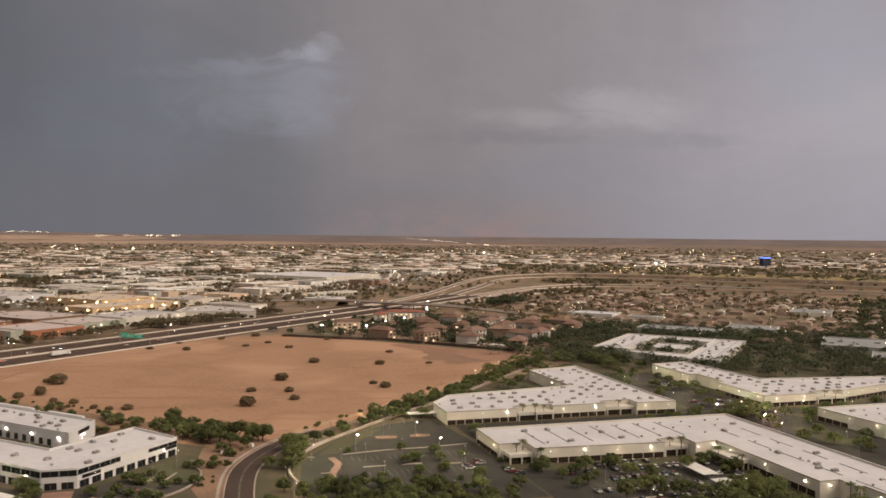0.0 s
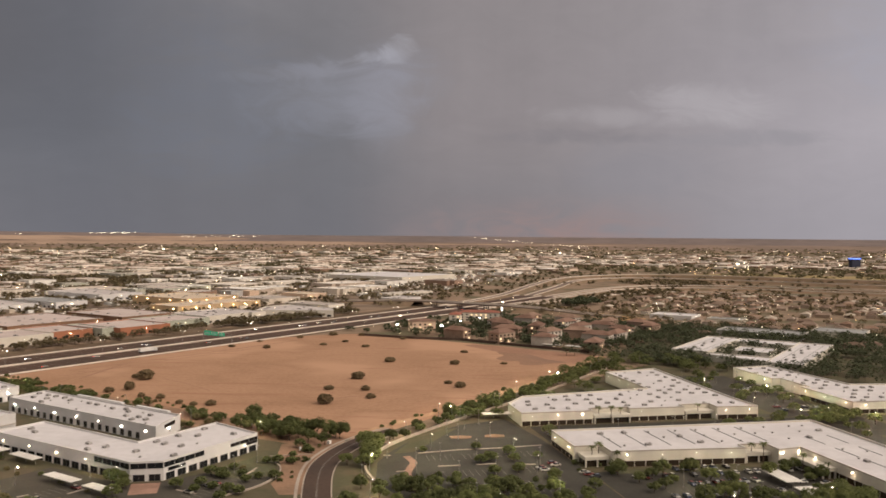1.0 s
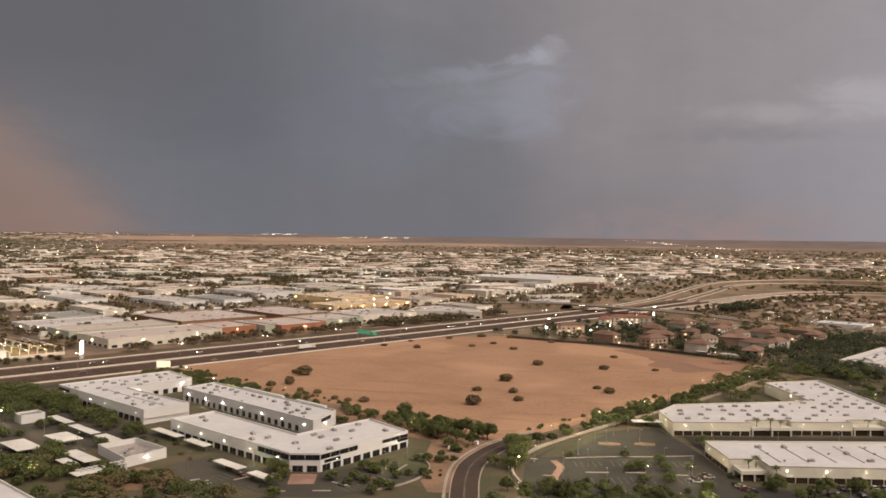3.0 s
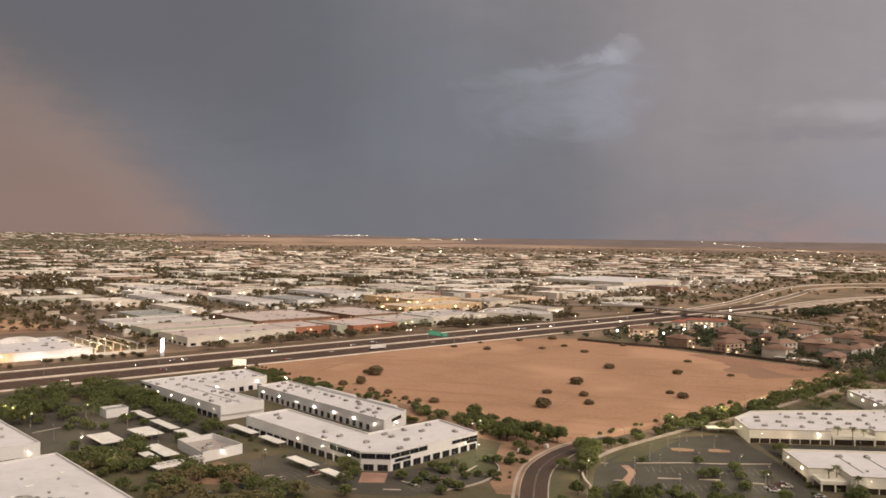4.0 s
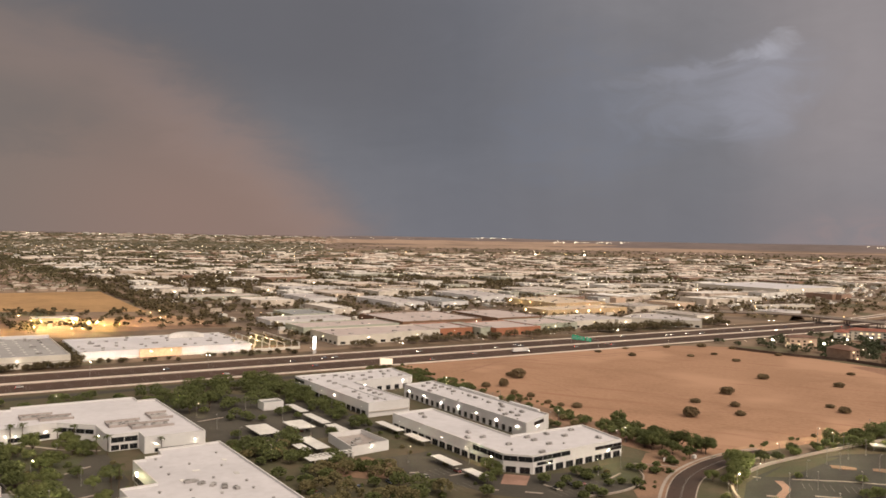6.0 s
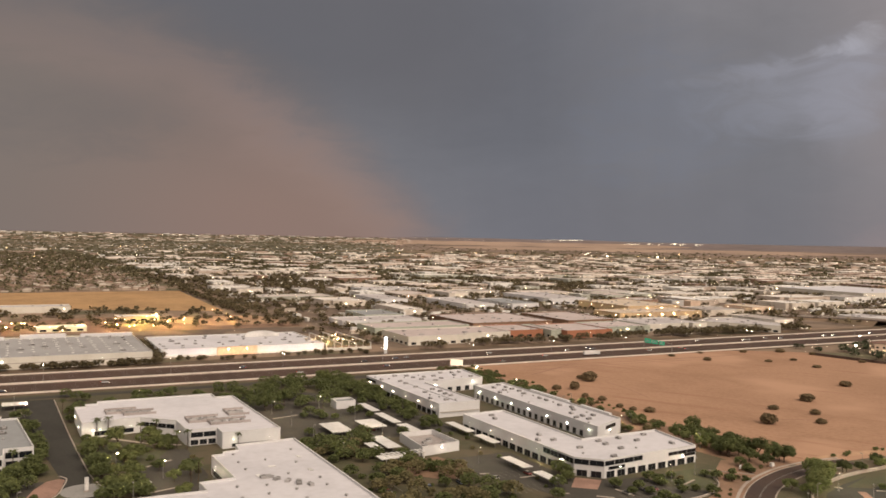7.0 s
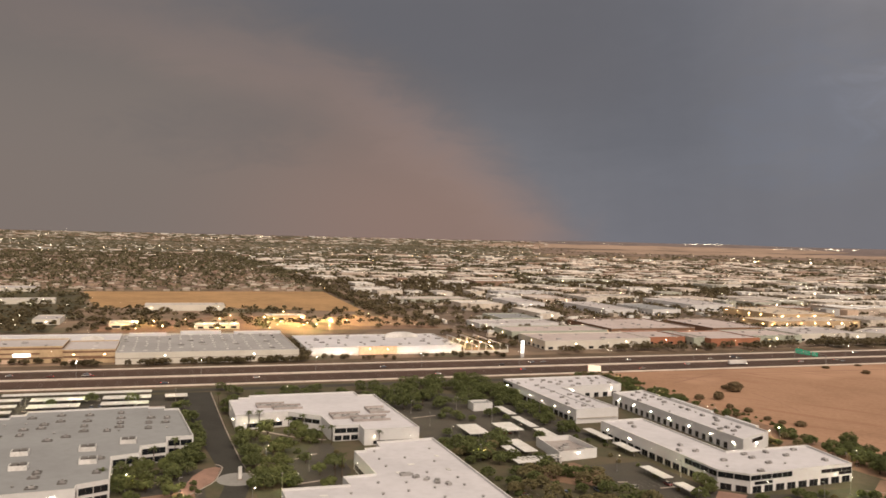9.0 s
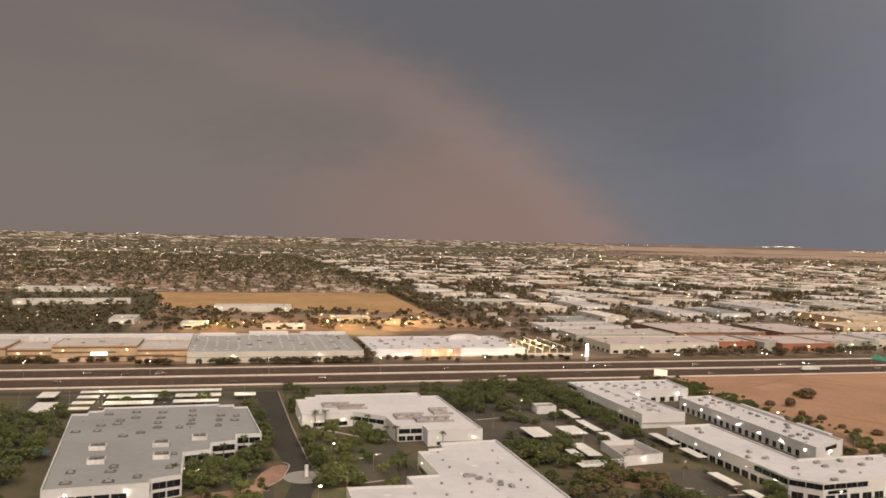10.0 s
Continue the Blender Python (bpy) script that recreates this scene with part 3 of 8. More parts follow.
for poly in ([(86, 402), (91, 400.5), (96, 401), (97, 405), (92, 407), (86, 407)], [(103, 402), (108, 400.5), (113, 401), (114, 405), (108, 407), (104, 406)]):
    sheet("gravel_island", PARK, poly, 0.2, GRAVEL, thick=0.17, label="raised gravel island in the parking lot", category="island")
sheet("paved_entrance", SITE, [(211, 284), (219, 276), (209, 266), (201, 273)], 0.08, RED_PAVING, label="reddish paving before the office entrance", category="paving")
sheet("paved_court", SITE, [(-1, 338), (4, 356), (9, 366), (13.6, 368), (15.9, 366), (14, 355), (11.6, 345.7), (6.7, 337.4), (2, 330.6), (-1, 328)], 0.09, RED_PAVING, label="reddish paved court beside the drive", category="paving")
ribbon("paved_walk", PARK, curve_points([(59, 373), (60.5, 362), (57.5, 353), (55, 344), (56, 335)]), 3.4, 0.08, RED_PAVING, "curving reddish walk across the parking lot", "path")
ribbon("boundary_wall", SITE, curve_points([(266, 259), (261, 251), (253, 245), (243, 241), (232, 240), (221, 242)]), 0.6, 0.03, CONCRETE, "low pale kerb wall round the office lot", "wall", height=0.7)

# ---- freeway and interchange ----
FREEWAY_LINE = [(-1700, 611), (-900, 611), (0, 611), (400, 611), (750, 611), (1000, 612), (1180, 620), (1270, 628)]
FW = curve_points([(x, y, 0.1) for x, y in FREEWAY_LINE], 10)
ribbon("road_freeway", SITE, FW, 76, 0.10, FREEWAY, "wide dark freeway with several lanes each way", "freeway")
for d, w, h in ((-38.5, 1.0, 1.0), (-1.2, 1.0, 1.2), (38.5, 0.9, 0.9)):
    ribbon("freeway_barrier", SITE, offset_line(FW, d), w, 0.1, BARRIER, "pale concrete freeway barrier", "barrier", height=h)
for d in (-34, -4.5, 4.5, 34):
    ribbon("freeway_shoulder", SITE, offset_line([(x, y, z + 0.03) for x, y, z in FW], d), 1.0, 0.13, SHOULDER, "pale concrete freeway shoulder", "shoulder")
bm = bmesh.new()
for d in (-28, -24, -20, -16, -12, 12, 16, 20, 24, 28):
    line = offset_line([(s, 611) for s in range(-700, 1000, 12)], d)
    for p in line:
        strip(bm, [(p[0], p[1]), (p[0] + 4, p[1])], 0.25, 0.125)
tagged(part("lane_lines", bm, PAINT_LINE, m=SITE.copy()), "broken white lane lines", "road marking", kind="stuff")
ribbon("freeway_verge", SITE, [(x, y) for x, y, z in offset_line(FW, 52) if x < 1300], 26, 0.06, VERGE, "gravel verge beyond the freeway", "verge")
ribbon("freeway_verge", SITE, [(x, y) for x, y, z in offset_line(FW, -42) if x < 1200], 7, 0.065, VERGE, "gravel verge below the freeway", "verge")
for line, w in (([(1262, 646, 0.2), (1480, 694, 3.0), (1660, 738, 5.5), (1800, 728, 6.0), (1890, 640, 6.0), (1925, 430, 6.0), (1915, 200, 6.0), (1890, -300, 6.0), (1870, -800, 6.0)], 17), ([(1262, 608, 0.2), (1450, 612, 1.5), (1600, 582, 3.0), (1700, 470, 4.0), (1735, 250, 4.0), (1745, -600, 4.0)], 15), ([(1000, 585, 0.2), (1180, 573, 1.5), (1320, 573, 3.0), (1460, 565, 4.0), (1580, 508, 4.0), (1640, 380, 4.0), (1660, 100, 4.0), (1665, -300, 3.0)], 12), ([(1000, 648, 0.2), (1200, 668, 3.0), (1450, 735, 6.0), (1680, 790, 7.5), (1880, 780, 8.0), (2050, 660, 8.0), (2080, 300, 8.0), (2060, -400, 8.0)], 14), ([(1060, 560, 0.2), (1250, 545, 1.0), (1420, 520, 1.5), (1520, 440, 1.5), (1545, 250, 1.5)], 10)):
    pts = curve_points(line, 8)
    ribbon("road_ramp", SITE, pts, w, 0.0, RAMP, "pale curving freeway ramp on a bank", "ramp")
    bm = bmesh.new()
    for side in (-1, 1):
        top = offset_line(pts, side * w / 2)
        low = offset_line(pts, side * (w / 2 + 0.6 + 7))
        vt = [bm.verts.new((x, y, z + 0.02)) for x, y, z in top]
        vl = [bm.verts.new((x, y, 0.0)) for x, y, z in low]
        for i in range(len(vt) - 1):
            bm.faces.new((vl[i], vl[i + 1], vt[i + 1], vt[i]))
    tagged(part("ramp_bank", bm, BANK, m=SITE.copy()), "sloping earth bank under a freeway ramp", "bank", kind="structure")
    for side in (-1, 1):
        ribbon("ramp_barrier", SITE, offset_line(pts, side * (w / 2 - 0.5)), 0.7, 0.0, BARRIER, "pale concrete ramp barrier", "barrier", height=1.0)
# road bridge over the freeway
BRIDGE = curve_points([(992, 380, 0.2), (988, 440, 4.0), (986, 510, 7.2), (985, 611, 7.6), (982, 690, 7.2), (972, 770, 3.5), (958, 840, 0.2)], 8)
bridge = thing("overpass", SITE.copy(), "grey concrete road bridge crossing over the freeway", "bridge", kind="structure")
bm = bmesh.new()
strip(bm, [(x, y, z - 1.4) for x, y, z in BRIDGE], 18, 0.0, 1.4)
part("deck", bm, RAMP, bridge)
for side in (-1, 1):
    bm = bmesh.new()
    strip(bm, offset_line(BRIDGE, side * 8.7), 0.5, 0.0, 1.1)
    part("parapet", bm, BARRIER, bridge)
for y in (568, 611, 653):
    for x in (-6, 0, 6):
        part("pier", shared("bridge_pier", lambda bm: tube(bm, (0, 0, 0), (0, 0, 6.3), 0.7, 0.7, 8), RAMP), None, bridge, m=pose(985 + x, y, 0.1))
for lo, hi in ((380, 552), (672, 840)):
    line = [p for p in BRIDGE if lo <= p[1] <= hi]
    bm = bmesh.new()
    for side in (-1, 1):
        top, low = offset_line(line, side * 9.0), offset_line(line, side * 20.0)
        vt, vl = [bm.verts.new((x, y, max(z - 1.0, 0.02))) for x, y, z in top], [bm.verts.new((x, y, 0.0)) for x, y, z in low]
        for i in range(len(vt) - 1):
            bm.faces.new((vl[i], vl[i + 1], vt[i + 1], vt[i]))
    part("bank", bm, BANK, bridge, "scrubby earth bank")
# fields beyond
YARD = material("worn_yard_asphalt", (0.180, 0.132, 0.100), (0.130, 0.098, 0.076), grain=0.1, stain=0.012, third=(0.23, 0.168, 0.122), broad=0.02)
sheet("yard_ground", SITE, [(300, 690), (960, 690), (1500, 900), (1960, 1020), (2180, 1380), (1600, 1980), (300, 2380)], 0.045, YARD, label="worn asphalt yards between industrial blocks", category="yard")
sheet("field", SITE, [(-143, 1510), (-100, 1188), (60, 1180), (248, 1105), (262, 1515)], 0.05, GOLD_FIELD, label="dry golden field across the freeway", category="field")
sheet("field", SITE, [(955, 352), (1004, 536), (1048, 531), (1052, 462), (1002, 348)], 0.06, GOLD_FIELD, label="dry golden strip of grass below the ramps", category="field")
sheet("bare_plot", SITE, [(150, 1035), (270, 1035), (290, 935), (200, 930), (160, 980)], 0.06, SOIL_PALE, label="bare pale plot", category="plot")
# paler granite colour on this lot, put in to strengthen the amber glow
sheet("lit_lot", SITE, [(-80, 895.5), (290, 895.5), (270, 1040), (60, 1060), (-80, 965)], 0.05, GRAVEL, label="lot under amber lamps, its colour lightened for their glow", category="parking lot")
sheet("store_lot", SITE, [(-330, 800), (290, 800), (290, 895), (-330, 895)], 0.042, YARD, label="wide asphalt lot behind the stores", category="parking lot")



def far_patch(name, az0, az1, d0, d1, mat, label, rows_in=4, lift=1.5):
    """A field far out on the rising plain, between two bearings (degrees left of +y) and two radii."""
    bm = bmesh.new()
    rows = []
    for i in range(rows_in):
        r = d0 + (d1 - d0) * i / (rows_in - 1)
        row = []
        for k in range(41):
            az, mid = radians(az0 + (az1 - az0) * k / 40), (d0 + d1) / 2
            taper = 1.0 if rows_in > 9 else min(1.0, math.sin(math.pi * k / 40) * 2.2) ** 0.7
            rr = mid + (r - mid) * taper + 16 * math.sin(k * 1.1 + i) * taper
            row.append(bm.verts.new((-math.sin(az) * rr, math.cos(az) * rr, ground_height(rr) + lift)))
        rows.append(row)
    for a, b in zip(rows, rows[1:]):
        for k in range(40):
            bm.faces.new((a[k], a[k + 1], b[k + 1], b[k]))
    tagged(part(name, bm, mat), label, "field", kind="structure")


FAR_TAN = material("far_tan_field", (0.40, 0.285, 0.215), (0.31, 0.222, 0.170), grain=0.02, stain=0.004)
GOLD_DULL = material("dull_gold_field", (0.33, 0.25, 0.125), (0.25, 0.195, 0.10), grain=0.05, stain=0.006)
# distance haze is put into the purple-grey of this horizon scrub
FAR_HAZED = material("far_scrub", (0.195, 0.153, 0.146), (0.155, 0.124, 0.118), grain=0.02, stain=0.004)
FAR_MID = material("far_brown_scrub", (0.240, 0.172, 0.136), (0.190, 0.140, 0.112), grain=0.02, stain=0.004)
SUBURB = material("planted_suburb_ground", (0.130, 0.112, 0.072), (0.096, 0.086, 0.056), grain=0.05, stain=0.006, third=(0.19, 0.145, 0.10), broad=0.01)
far_patch("far_scrub", -60, 60, 4330, 4812, FAR_HAZED, "dark scrub along the horizon with haze put into its colour", 10, 0.9)
far_patch("far_scrub", -60, 46, 3900, 4330, FAR_MID, "brown scrub before the horizon", 10, 0.9)
far_patch("far_suburb_ground", 38, 84, 2300, 4770, SUBURB, "dark planted ground of the far suburbs", 26, 1.3)
far_patch("far_field", 8, 36, 4060, 4300, FAR_TAN, "tan fields at the foot of the storm")
far_patch("far_field", 18, 42, 4310, 4630, FAR_TAN, "broad tan field at the foot of the storm", 6, 2.4)
# low dark rise behind the far fields, in the haze-tinted scrub colour
bm = bmesh.new()
rise = []
for k in range(61):
    t = k / 60
    az = radians(20.5 + 20.0 * t)
    h = 10.5 * min(1.0, math.sin(math.pi * t) * 1.5) * (0.8 + 0.25 * noise.noise((t * 7.0, 2.3, 0.5)))
    rise.append([bm.verts.new((-math.sin(az) * r, math.cos(az) * r, ground_height(min(r, 4820)) + z)) for r, z in ((4700, 0.4), (4760, h * 0.55), (4800, h), (4840, -4.0))])
for p, q in zip(rise, rise[1:]):
    for i in range(3):
        bm.faces.new((p[i], q[i], q[i + 1], p[i + 1]))
tagged(part("low_rise", bm, FAR_HAZED, smooth=True), "low dark scrub rise on the horizon with haze put into its colour", "hill", kind="structure")
far_patch("far_field", 22, 44, 4380, 4470, FAR_TAN, "tan fields at the foot of the storm", 4, 2.0)
far_patch("far_field", -8, 17, 4150, 4200, FAR_TAN, "tan fields at the foot of the storm", 4, 2.0)
far_patch("far_field", -34, -11, 2180, 2470, GOLD_DULL, "dry golden field beyond the freeway ramps")

# ---- buildings ----
FOOTPRINTS = []


def to_world(grid, poly):
    return [tuple((grid @ Vector((x, y, 0)))[:2]) for x, y in poly]


def building(name, grid, poly, h, wall_mat, roof_mat, label, category="building", group="", parapet=0.8, band=None, coping=True):
    """A flat-roofed building from its outline: walls, roof deck, coping; band: a strip of another paint (z0, z1, material)."""
    poly = ccw(poly)
    FOOTPRINTS.append(to_world(grid, poly))
    cx = sum(p[0] for p in poly) / len(poly)
    cy = sum(p[1] for p in poly) / len(poly)
    local = [(x - cx, y - cy) for x, y in poly]
    ob = thing(name, place(grid, cx, cy), label, category, group)
    n = len(local)
    inner = inset(local, 0.3)
    bm = bmesh.new()
    rows = [[bm.verts.new((x, y, z)) for x, y in ring] for ring, z in ((local, 0.0), (local, h), (inner, h), (inner, h - parapet))]
    for a, b in zip(rows, rows[1:]):
        for i in range(n):
            j = (i + 1) % n
            bm.faces.new((a[i], a[j], b[j], b[i]))
    part("wall", bm, wall_mat, ob)
    bm = bmesh.new()
    f = bm.faces.new([bm.verts.new((x, y, h - parapet)) for x, y in inner])
    bm.normal_update()
    bmesh.ops.triangulate(bm, faces=[f])
    part("roof", bm, roof_mat, ob)
    if coping:
        out, inn = inset(local, -0.06), inset(local, 0.36)
        bm = bmesh.new()
        rows = [[bm.verts.new((x, y, z)) for x, y in ring] for ring, z in ((inn, h + 0.004), (out, h + 0.004), (out, h + 0.10), (inn, h + 0.10))]
        for a, b in zip(rows, rows[1:] + rows[:1]):
            for i in range(n):
                j = (i + 1) % n
                bm.faces.new((a[i], a[j], b[j], b[i]))
        part("coping", bm, COPING, ob)
    if band:
        z0, z1, mat = band
        ring_o, ring_i = inset(local, -0.05), inset(local, 0.02)
        bm = bmesh.new()
        rows = [[bm.verts.new((x, y, z)) for x, y in ring] for ring, z in ((ring_i, z0), (ring_o, z0), (ring_o, z1), (ring_i, z1))]
        for a, b in zip(rows, rows[1:]):
            for i in range(n):
                j = (i + 1) % n
                bm.faces.new((a[i], a[j], b[j], b[i]))
        part("band", bm, mat, ob)
    ob["h"] = h - parapet
    return ob, (cx, cy)


def make_unit(kind):
    def make(bm):
        if kind == 0:      # packaged unit on a curb with a grille
            box(bm, -1.5, -1.0, 0.0, 1.5, 1.0, 0.25)
            box(bm, -1.4, -0.9, 0.25, 1.4, 0.9, 1.35, 0.06)
            box(bm, -1.2, -0.92, 0.45, -0.1, 0.92, 1.1, 0, 1)
            box(bm, 0.25, -0.65, 1.35, 1.25, 0.65, 1.47, 0.03, 1)
        elif kind == 1:    # long unit with a duct
            box(bm, -2.3, -1.1, 0.0, 2.3, 1.1, 1.5, 0.08)
            box(bm, 2.3, -0.5, 0.3, 3.4, 0.5, 1.1, 0.06)
            box(bm, -1.8, -0.8, 1.5, -0.2, 0.8, 1.64, 0.03, 1)
            box(bm, -2.32, -0.8, 0.3, 1.6, 1.12, 0.9, 0, 1)
        elif kind == 2:    # round vent with a hood
            tube(bm, (0, 0, 0), (0, 0, 0.7), 0.5, 0.5, 8)
            tube(bm, (0, 0, 0.7), (0, 0, 1.0), 0.8, 0.45, 8)
        elif kind == 4:    # small unit inside a frame of pipes on the roof
            for x0, y0, x1, y1 in ((-1.7, -1.3, 1.7, -1.05), (-1.7, 1.05, 1.7, 1.3), (-1.7, -1.05, -1.45, 1.05), (1.45, -1.05, 1.7, 1.05)):
                box(bm, x0, y0, 0.0, x1, y1, 0.4, 0, 1)
            box(bm, -0.7, -0.6, 0.0, 0.9, 0.6, 1.0, 0.06)
            box(bm, -0.4, -0.4, 1.0, 0.5, 0.4, 1.1, 0, 1)
        else:              # skylight
            box(bm, -0.9, -1.6, 0.0, 0.9, 1.6, 0.35, 0.1)
    return make


UNIT_NAMES = ("rooftop_unit", "rooftop_unit_long", "roof_vent", "skylight", "rooftop_unit_framed")


def unit(ob, centre, x, y, kind=0, turn=0.0):
    mats = [METAL_UNIT, UNIT_DARK] if kind != 3 else [COPING, UNIT_DARK]
    me = shared(UNIT_NAMES[kind], make_unit(kind), mats)
    name = "rooftop_unit" if kind in (0, 1, 4) else UNIT_NAMES[kind]
    return part(name, me, None, ob, m=pose(x - centre[0], y - centre[1], ob["h"] + 0.01, 0, 0, turn) @ Matrix.Diagonal((1.25, 1.25, 1.1, 1.0) if kind == 4 else (0.95, 0.95, 0.75, 1.0)))


def unit_field(ob, centre, poly, dx, dy, seed, kinds=(0, 0, 1, 2), jitter=0.25, keep=0.8, margin=3.5):
    """Roof units in loose rows."""
    rng = random.Random(seed)
    xs, ys = [p[0] for p in poly], [p[1] for p in poly]
    y = min(ys) + margin
    while y < max(ys) - margin:
        x = min(xs) + margin
        while x < max(xs) - margin:
            px, py = x + rng.uniform(-jitter, jitter) * dx, y + rng.uniform(-jitter, jitter) * dy
            if rng.random() < keep and all(inside(poly, px + a, py + b) for a in (-margin, margin) for b in (-margin, margin)):
                unit(ob, centre, px, py, rng.choice(kinds), rng.choice((0, 90, 180)))
            x += dx
        y += dy


def along(p, q, out):
    """A pose on the wall from p to q: x along it, y outwards."""
    d = (Vector(q) - Vector(p)).normalized()
    return d, math.degrees(math.atan2(d.y, d.x))


def windows(ob, centre, p, q, z0, z1, width, gap, margin=1.0, depth=0.18, name="window", framed=True):
    """Framed dark panes in a row along the wall from p to q (outside to the right of that way)."""
    p, q = Vector(p), Vector(q)
    d = (q - p).normalized()
    n = Vector((d.y, -d.x))
    length = (q - p).length - 2 * margin
    count = max(1, int((length + gap) / (width + gap)))
    step = (length + gap) / count
    w = step - gap
    h = z1 - z0
    key = (name + "_frame", round(w, 2), round(h, 2))

    def frame_mesh(bm):
        t = 0.09
        for x0, x1, a, b in ((-w / 2, w / 2, 0, t), (-w / 2, w / 2, h - t, h), (-w / 2, -w / 2 + t, t, h - t), (w / 2 - t, w / 2, t, h - t), (-t / 2, t / 2, t, h - t)):
            box(bm, x0, -depth, a, x1, depth * 0.6, b)
    fm = shared(key, frame_mesh, UNIT_DARK)
    pm = shared((name + "_pane", round(w, 2), round(h, 2)), lambda bm: box(bm, -w / 2 + 0.05, -depth * 0.3, 0.05, w / 2 - 0.05, depth * 0.25, h - 0.05), DARK_GLASS)
    turn = math.degrees(math.atan2(d.y, d.x)) + 180
    both = None if framed else shared((name + "_unit", round(w, 2), round(h, 2)), lambda bm: (box(bm, -w / 2, -depth, 0, w / 2, depth * 0.4, 0.1), box(bm, -w / 2, -depth, h - 0.1, w / 2, depth * 0.4, h), box(bm, -w / 2, -depth * 0.3, 0.1, w / 2, depth * 0.25, h - 0.1, 0, 1)), [FRAME_BRONZE if name == "storefront" else UNIT_DARK, BRONZE_GLASS if name == "storefront" else DARK_GLASS])
    for i in range(count):
        c = p + d * (margin + w / 2 + i * step) + n * 0.02
        m = pose(c.x - centre[0], c.y - centre[1], z0, 0, 0, turn)
        fr = part(name, both or fm, None, ob, m=m)
        if framed:
            part("pane", pm, None, fr)


def wall_lamp(ob, centre, p, q, z, count, margin=5.0, mat=None, size=0.17, split=True):
    """Lit wall packs along a wall."""
    p, q = Vector(p), Vector(q)
    d = (q - p).normalized()
    n = Vector((d.y, -d.x))
    length = (q - p).length - 2 * margin
    mat = mat or LAMP_WARM
    housing = shared(("lamp_housing", size), lambda bm: box(bm, -size * 0.7, -0.02, 0.0, size * 0.7, 0.6, 0.12, 0.03), POLE_METAL)
    lens = shared(("lamp_lens", size, mat.name), lambda bm: box(bm, -size * 0.6, 0.3, -size * 0.7, size * 0.6, 0.55, -0.01, 0.04), mat)
    turn = math.degrees(math.atan2(n.y, n.x)) - 90
    for i in range(count):
        c = p + d * (margin + (length * i / max(count - 1, 1) if count > 1 else length / 2)) + n * 0.05
        h = part("wall_lamp", housing if split else lens, None, ob, m=pose(c.x - centre[0], c.y - centre[1], z, 0, 0, turn))
        if split:
            part("lens", lens, None, h, "lit warm lamp lens")


def block(ob, centre, name, x0, y0, z0, x1, y1, z1, mat, bevel=0.1, label=""):
    bm = bmesh.new()
    box(bm, x0 - centre[0], y0 - centre[1], z0, x1 - centre[0], y1 - centre[1], z1, bevel)
    return part(name, bm, mat, ob, label)


def roof_seams(ob, centre, lines):
    """Low curbs across a roof."""
    for p, q in lines:
        bm = bmesh.new()
        strip(bm, [(p[0] - centre[0], p[1] - centre[1]), (q[0] - centre[0], q[1] - centre[1])], 0.35, ob["h"], 0.22)
        part("roof_curb", bm, ROOF_GREY, ob)


# -- white offices beside the vacant lot
P = [(210.5, 383), (212.5, 287), (221.5, 277.5), (278, 282), (282, 314), (236, 313), (236, 384)]
office, c = building("office_building", SITE, P, 8.0, WHITE_WALL, ROOF_WHITE, "white two-storey office building with dark ribbon windows", group="white offices")
A, B, C, D = (210.5, 383), (212.5, 287), (221.5, 277.5), (278, 282)
along_ab = lambda t: (A[0] + (B[0] - A[0]) * t, A[1] + (B[1] - A[1]) * t)
along_cd = lambda t: (C[0] + (D[0] - C[0]) * t, C[1] + (D[1] - C[1]) * t)
windows(office, c, A, B, 0.05, 3.0, 4.6, 1.5, 1.5)
windows(office, c, along_ab(0.76), B, 4.9, 7.3, 5.0, 0.25, 0.4)
windows(office, c, B, C, 5.1, 7.4, 4.5, 0.2, 0.15)
windows(office, c, B, C, 0.05, 2.8, 4.2, 1.6, 1.2)
windows(office, c, C, along_cd(0.40), 5.3, 7.4, 5.0, 0.25, 0.2)
windows(office, c, along_cd(0.03), along_cd(0.22), 3.4, 4.8, 6.0, 0.4, 0.6)
windows(office, c, C, D, 0.05, 2.9, 4.6, 1.6, 1.2)
windows(office, c, along_cd(0.68), D, 5.0, 6.6, 5.0, 0.25, 0.2)
windows(office, c, along_cd(0.86), D, 3.6, 5.0, 5.0, 0.25, 0.3)
windows(office, c, D, (281, 306), 5.0, 6.6, 5.0, 0.25, 0.4)
wall_lamp(office, c, A, B, 5.2, 5, 8)
wall_lamp(office, c, C, D, 4.2, 2, 9)
unit_field(office, c, P, 9.5, 9.5, 3, (0, 0, 0, 2), keep=0.62)
P = [(259.5, 331), (284, 343), (283, 460), (259.5, 457)]
office2, c = building("office_building", SITE, P, 7.8, WHITE_WALL, ROOF_WHITE, "long white two-storey office building with lit wall lamps", group="white offices")
windows(office2, c, (259.5, 457), (259.5, 340), 0.3, 3.4, 2.6, 3.2, 3.0, name="dock_door")
windows(office2, c, (262, 332.2), (284, 343), 4.7, 6.6, 4.8, 0.25, 6.5)
windows(office2, c, (262, 332.2), (284, 343), 2.0, 3.9, 4.0, 0.6, 12.0)
wall_lamp(office2, c, (259.5, 457), (259.5, 331), 4.9, 7, 7, LAMP_WHITE, 0.28)
wall_lamp(office2, c, (259.5, 331), (284, 343), 4.2, 1, 4, LAMP_WHITE, 0.3)
for y0, y1 in ((352, 378), (390, 430)):
    block(office2, c, "parapet_screen", 283.6, y0, 6.8, 285.4, y1, 8.5, WHITE_WALL)
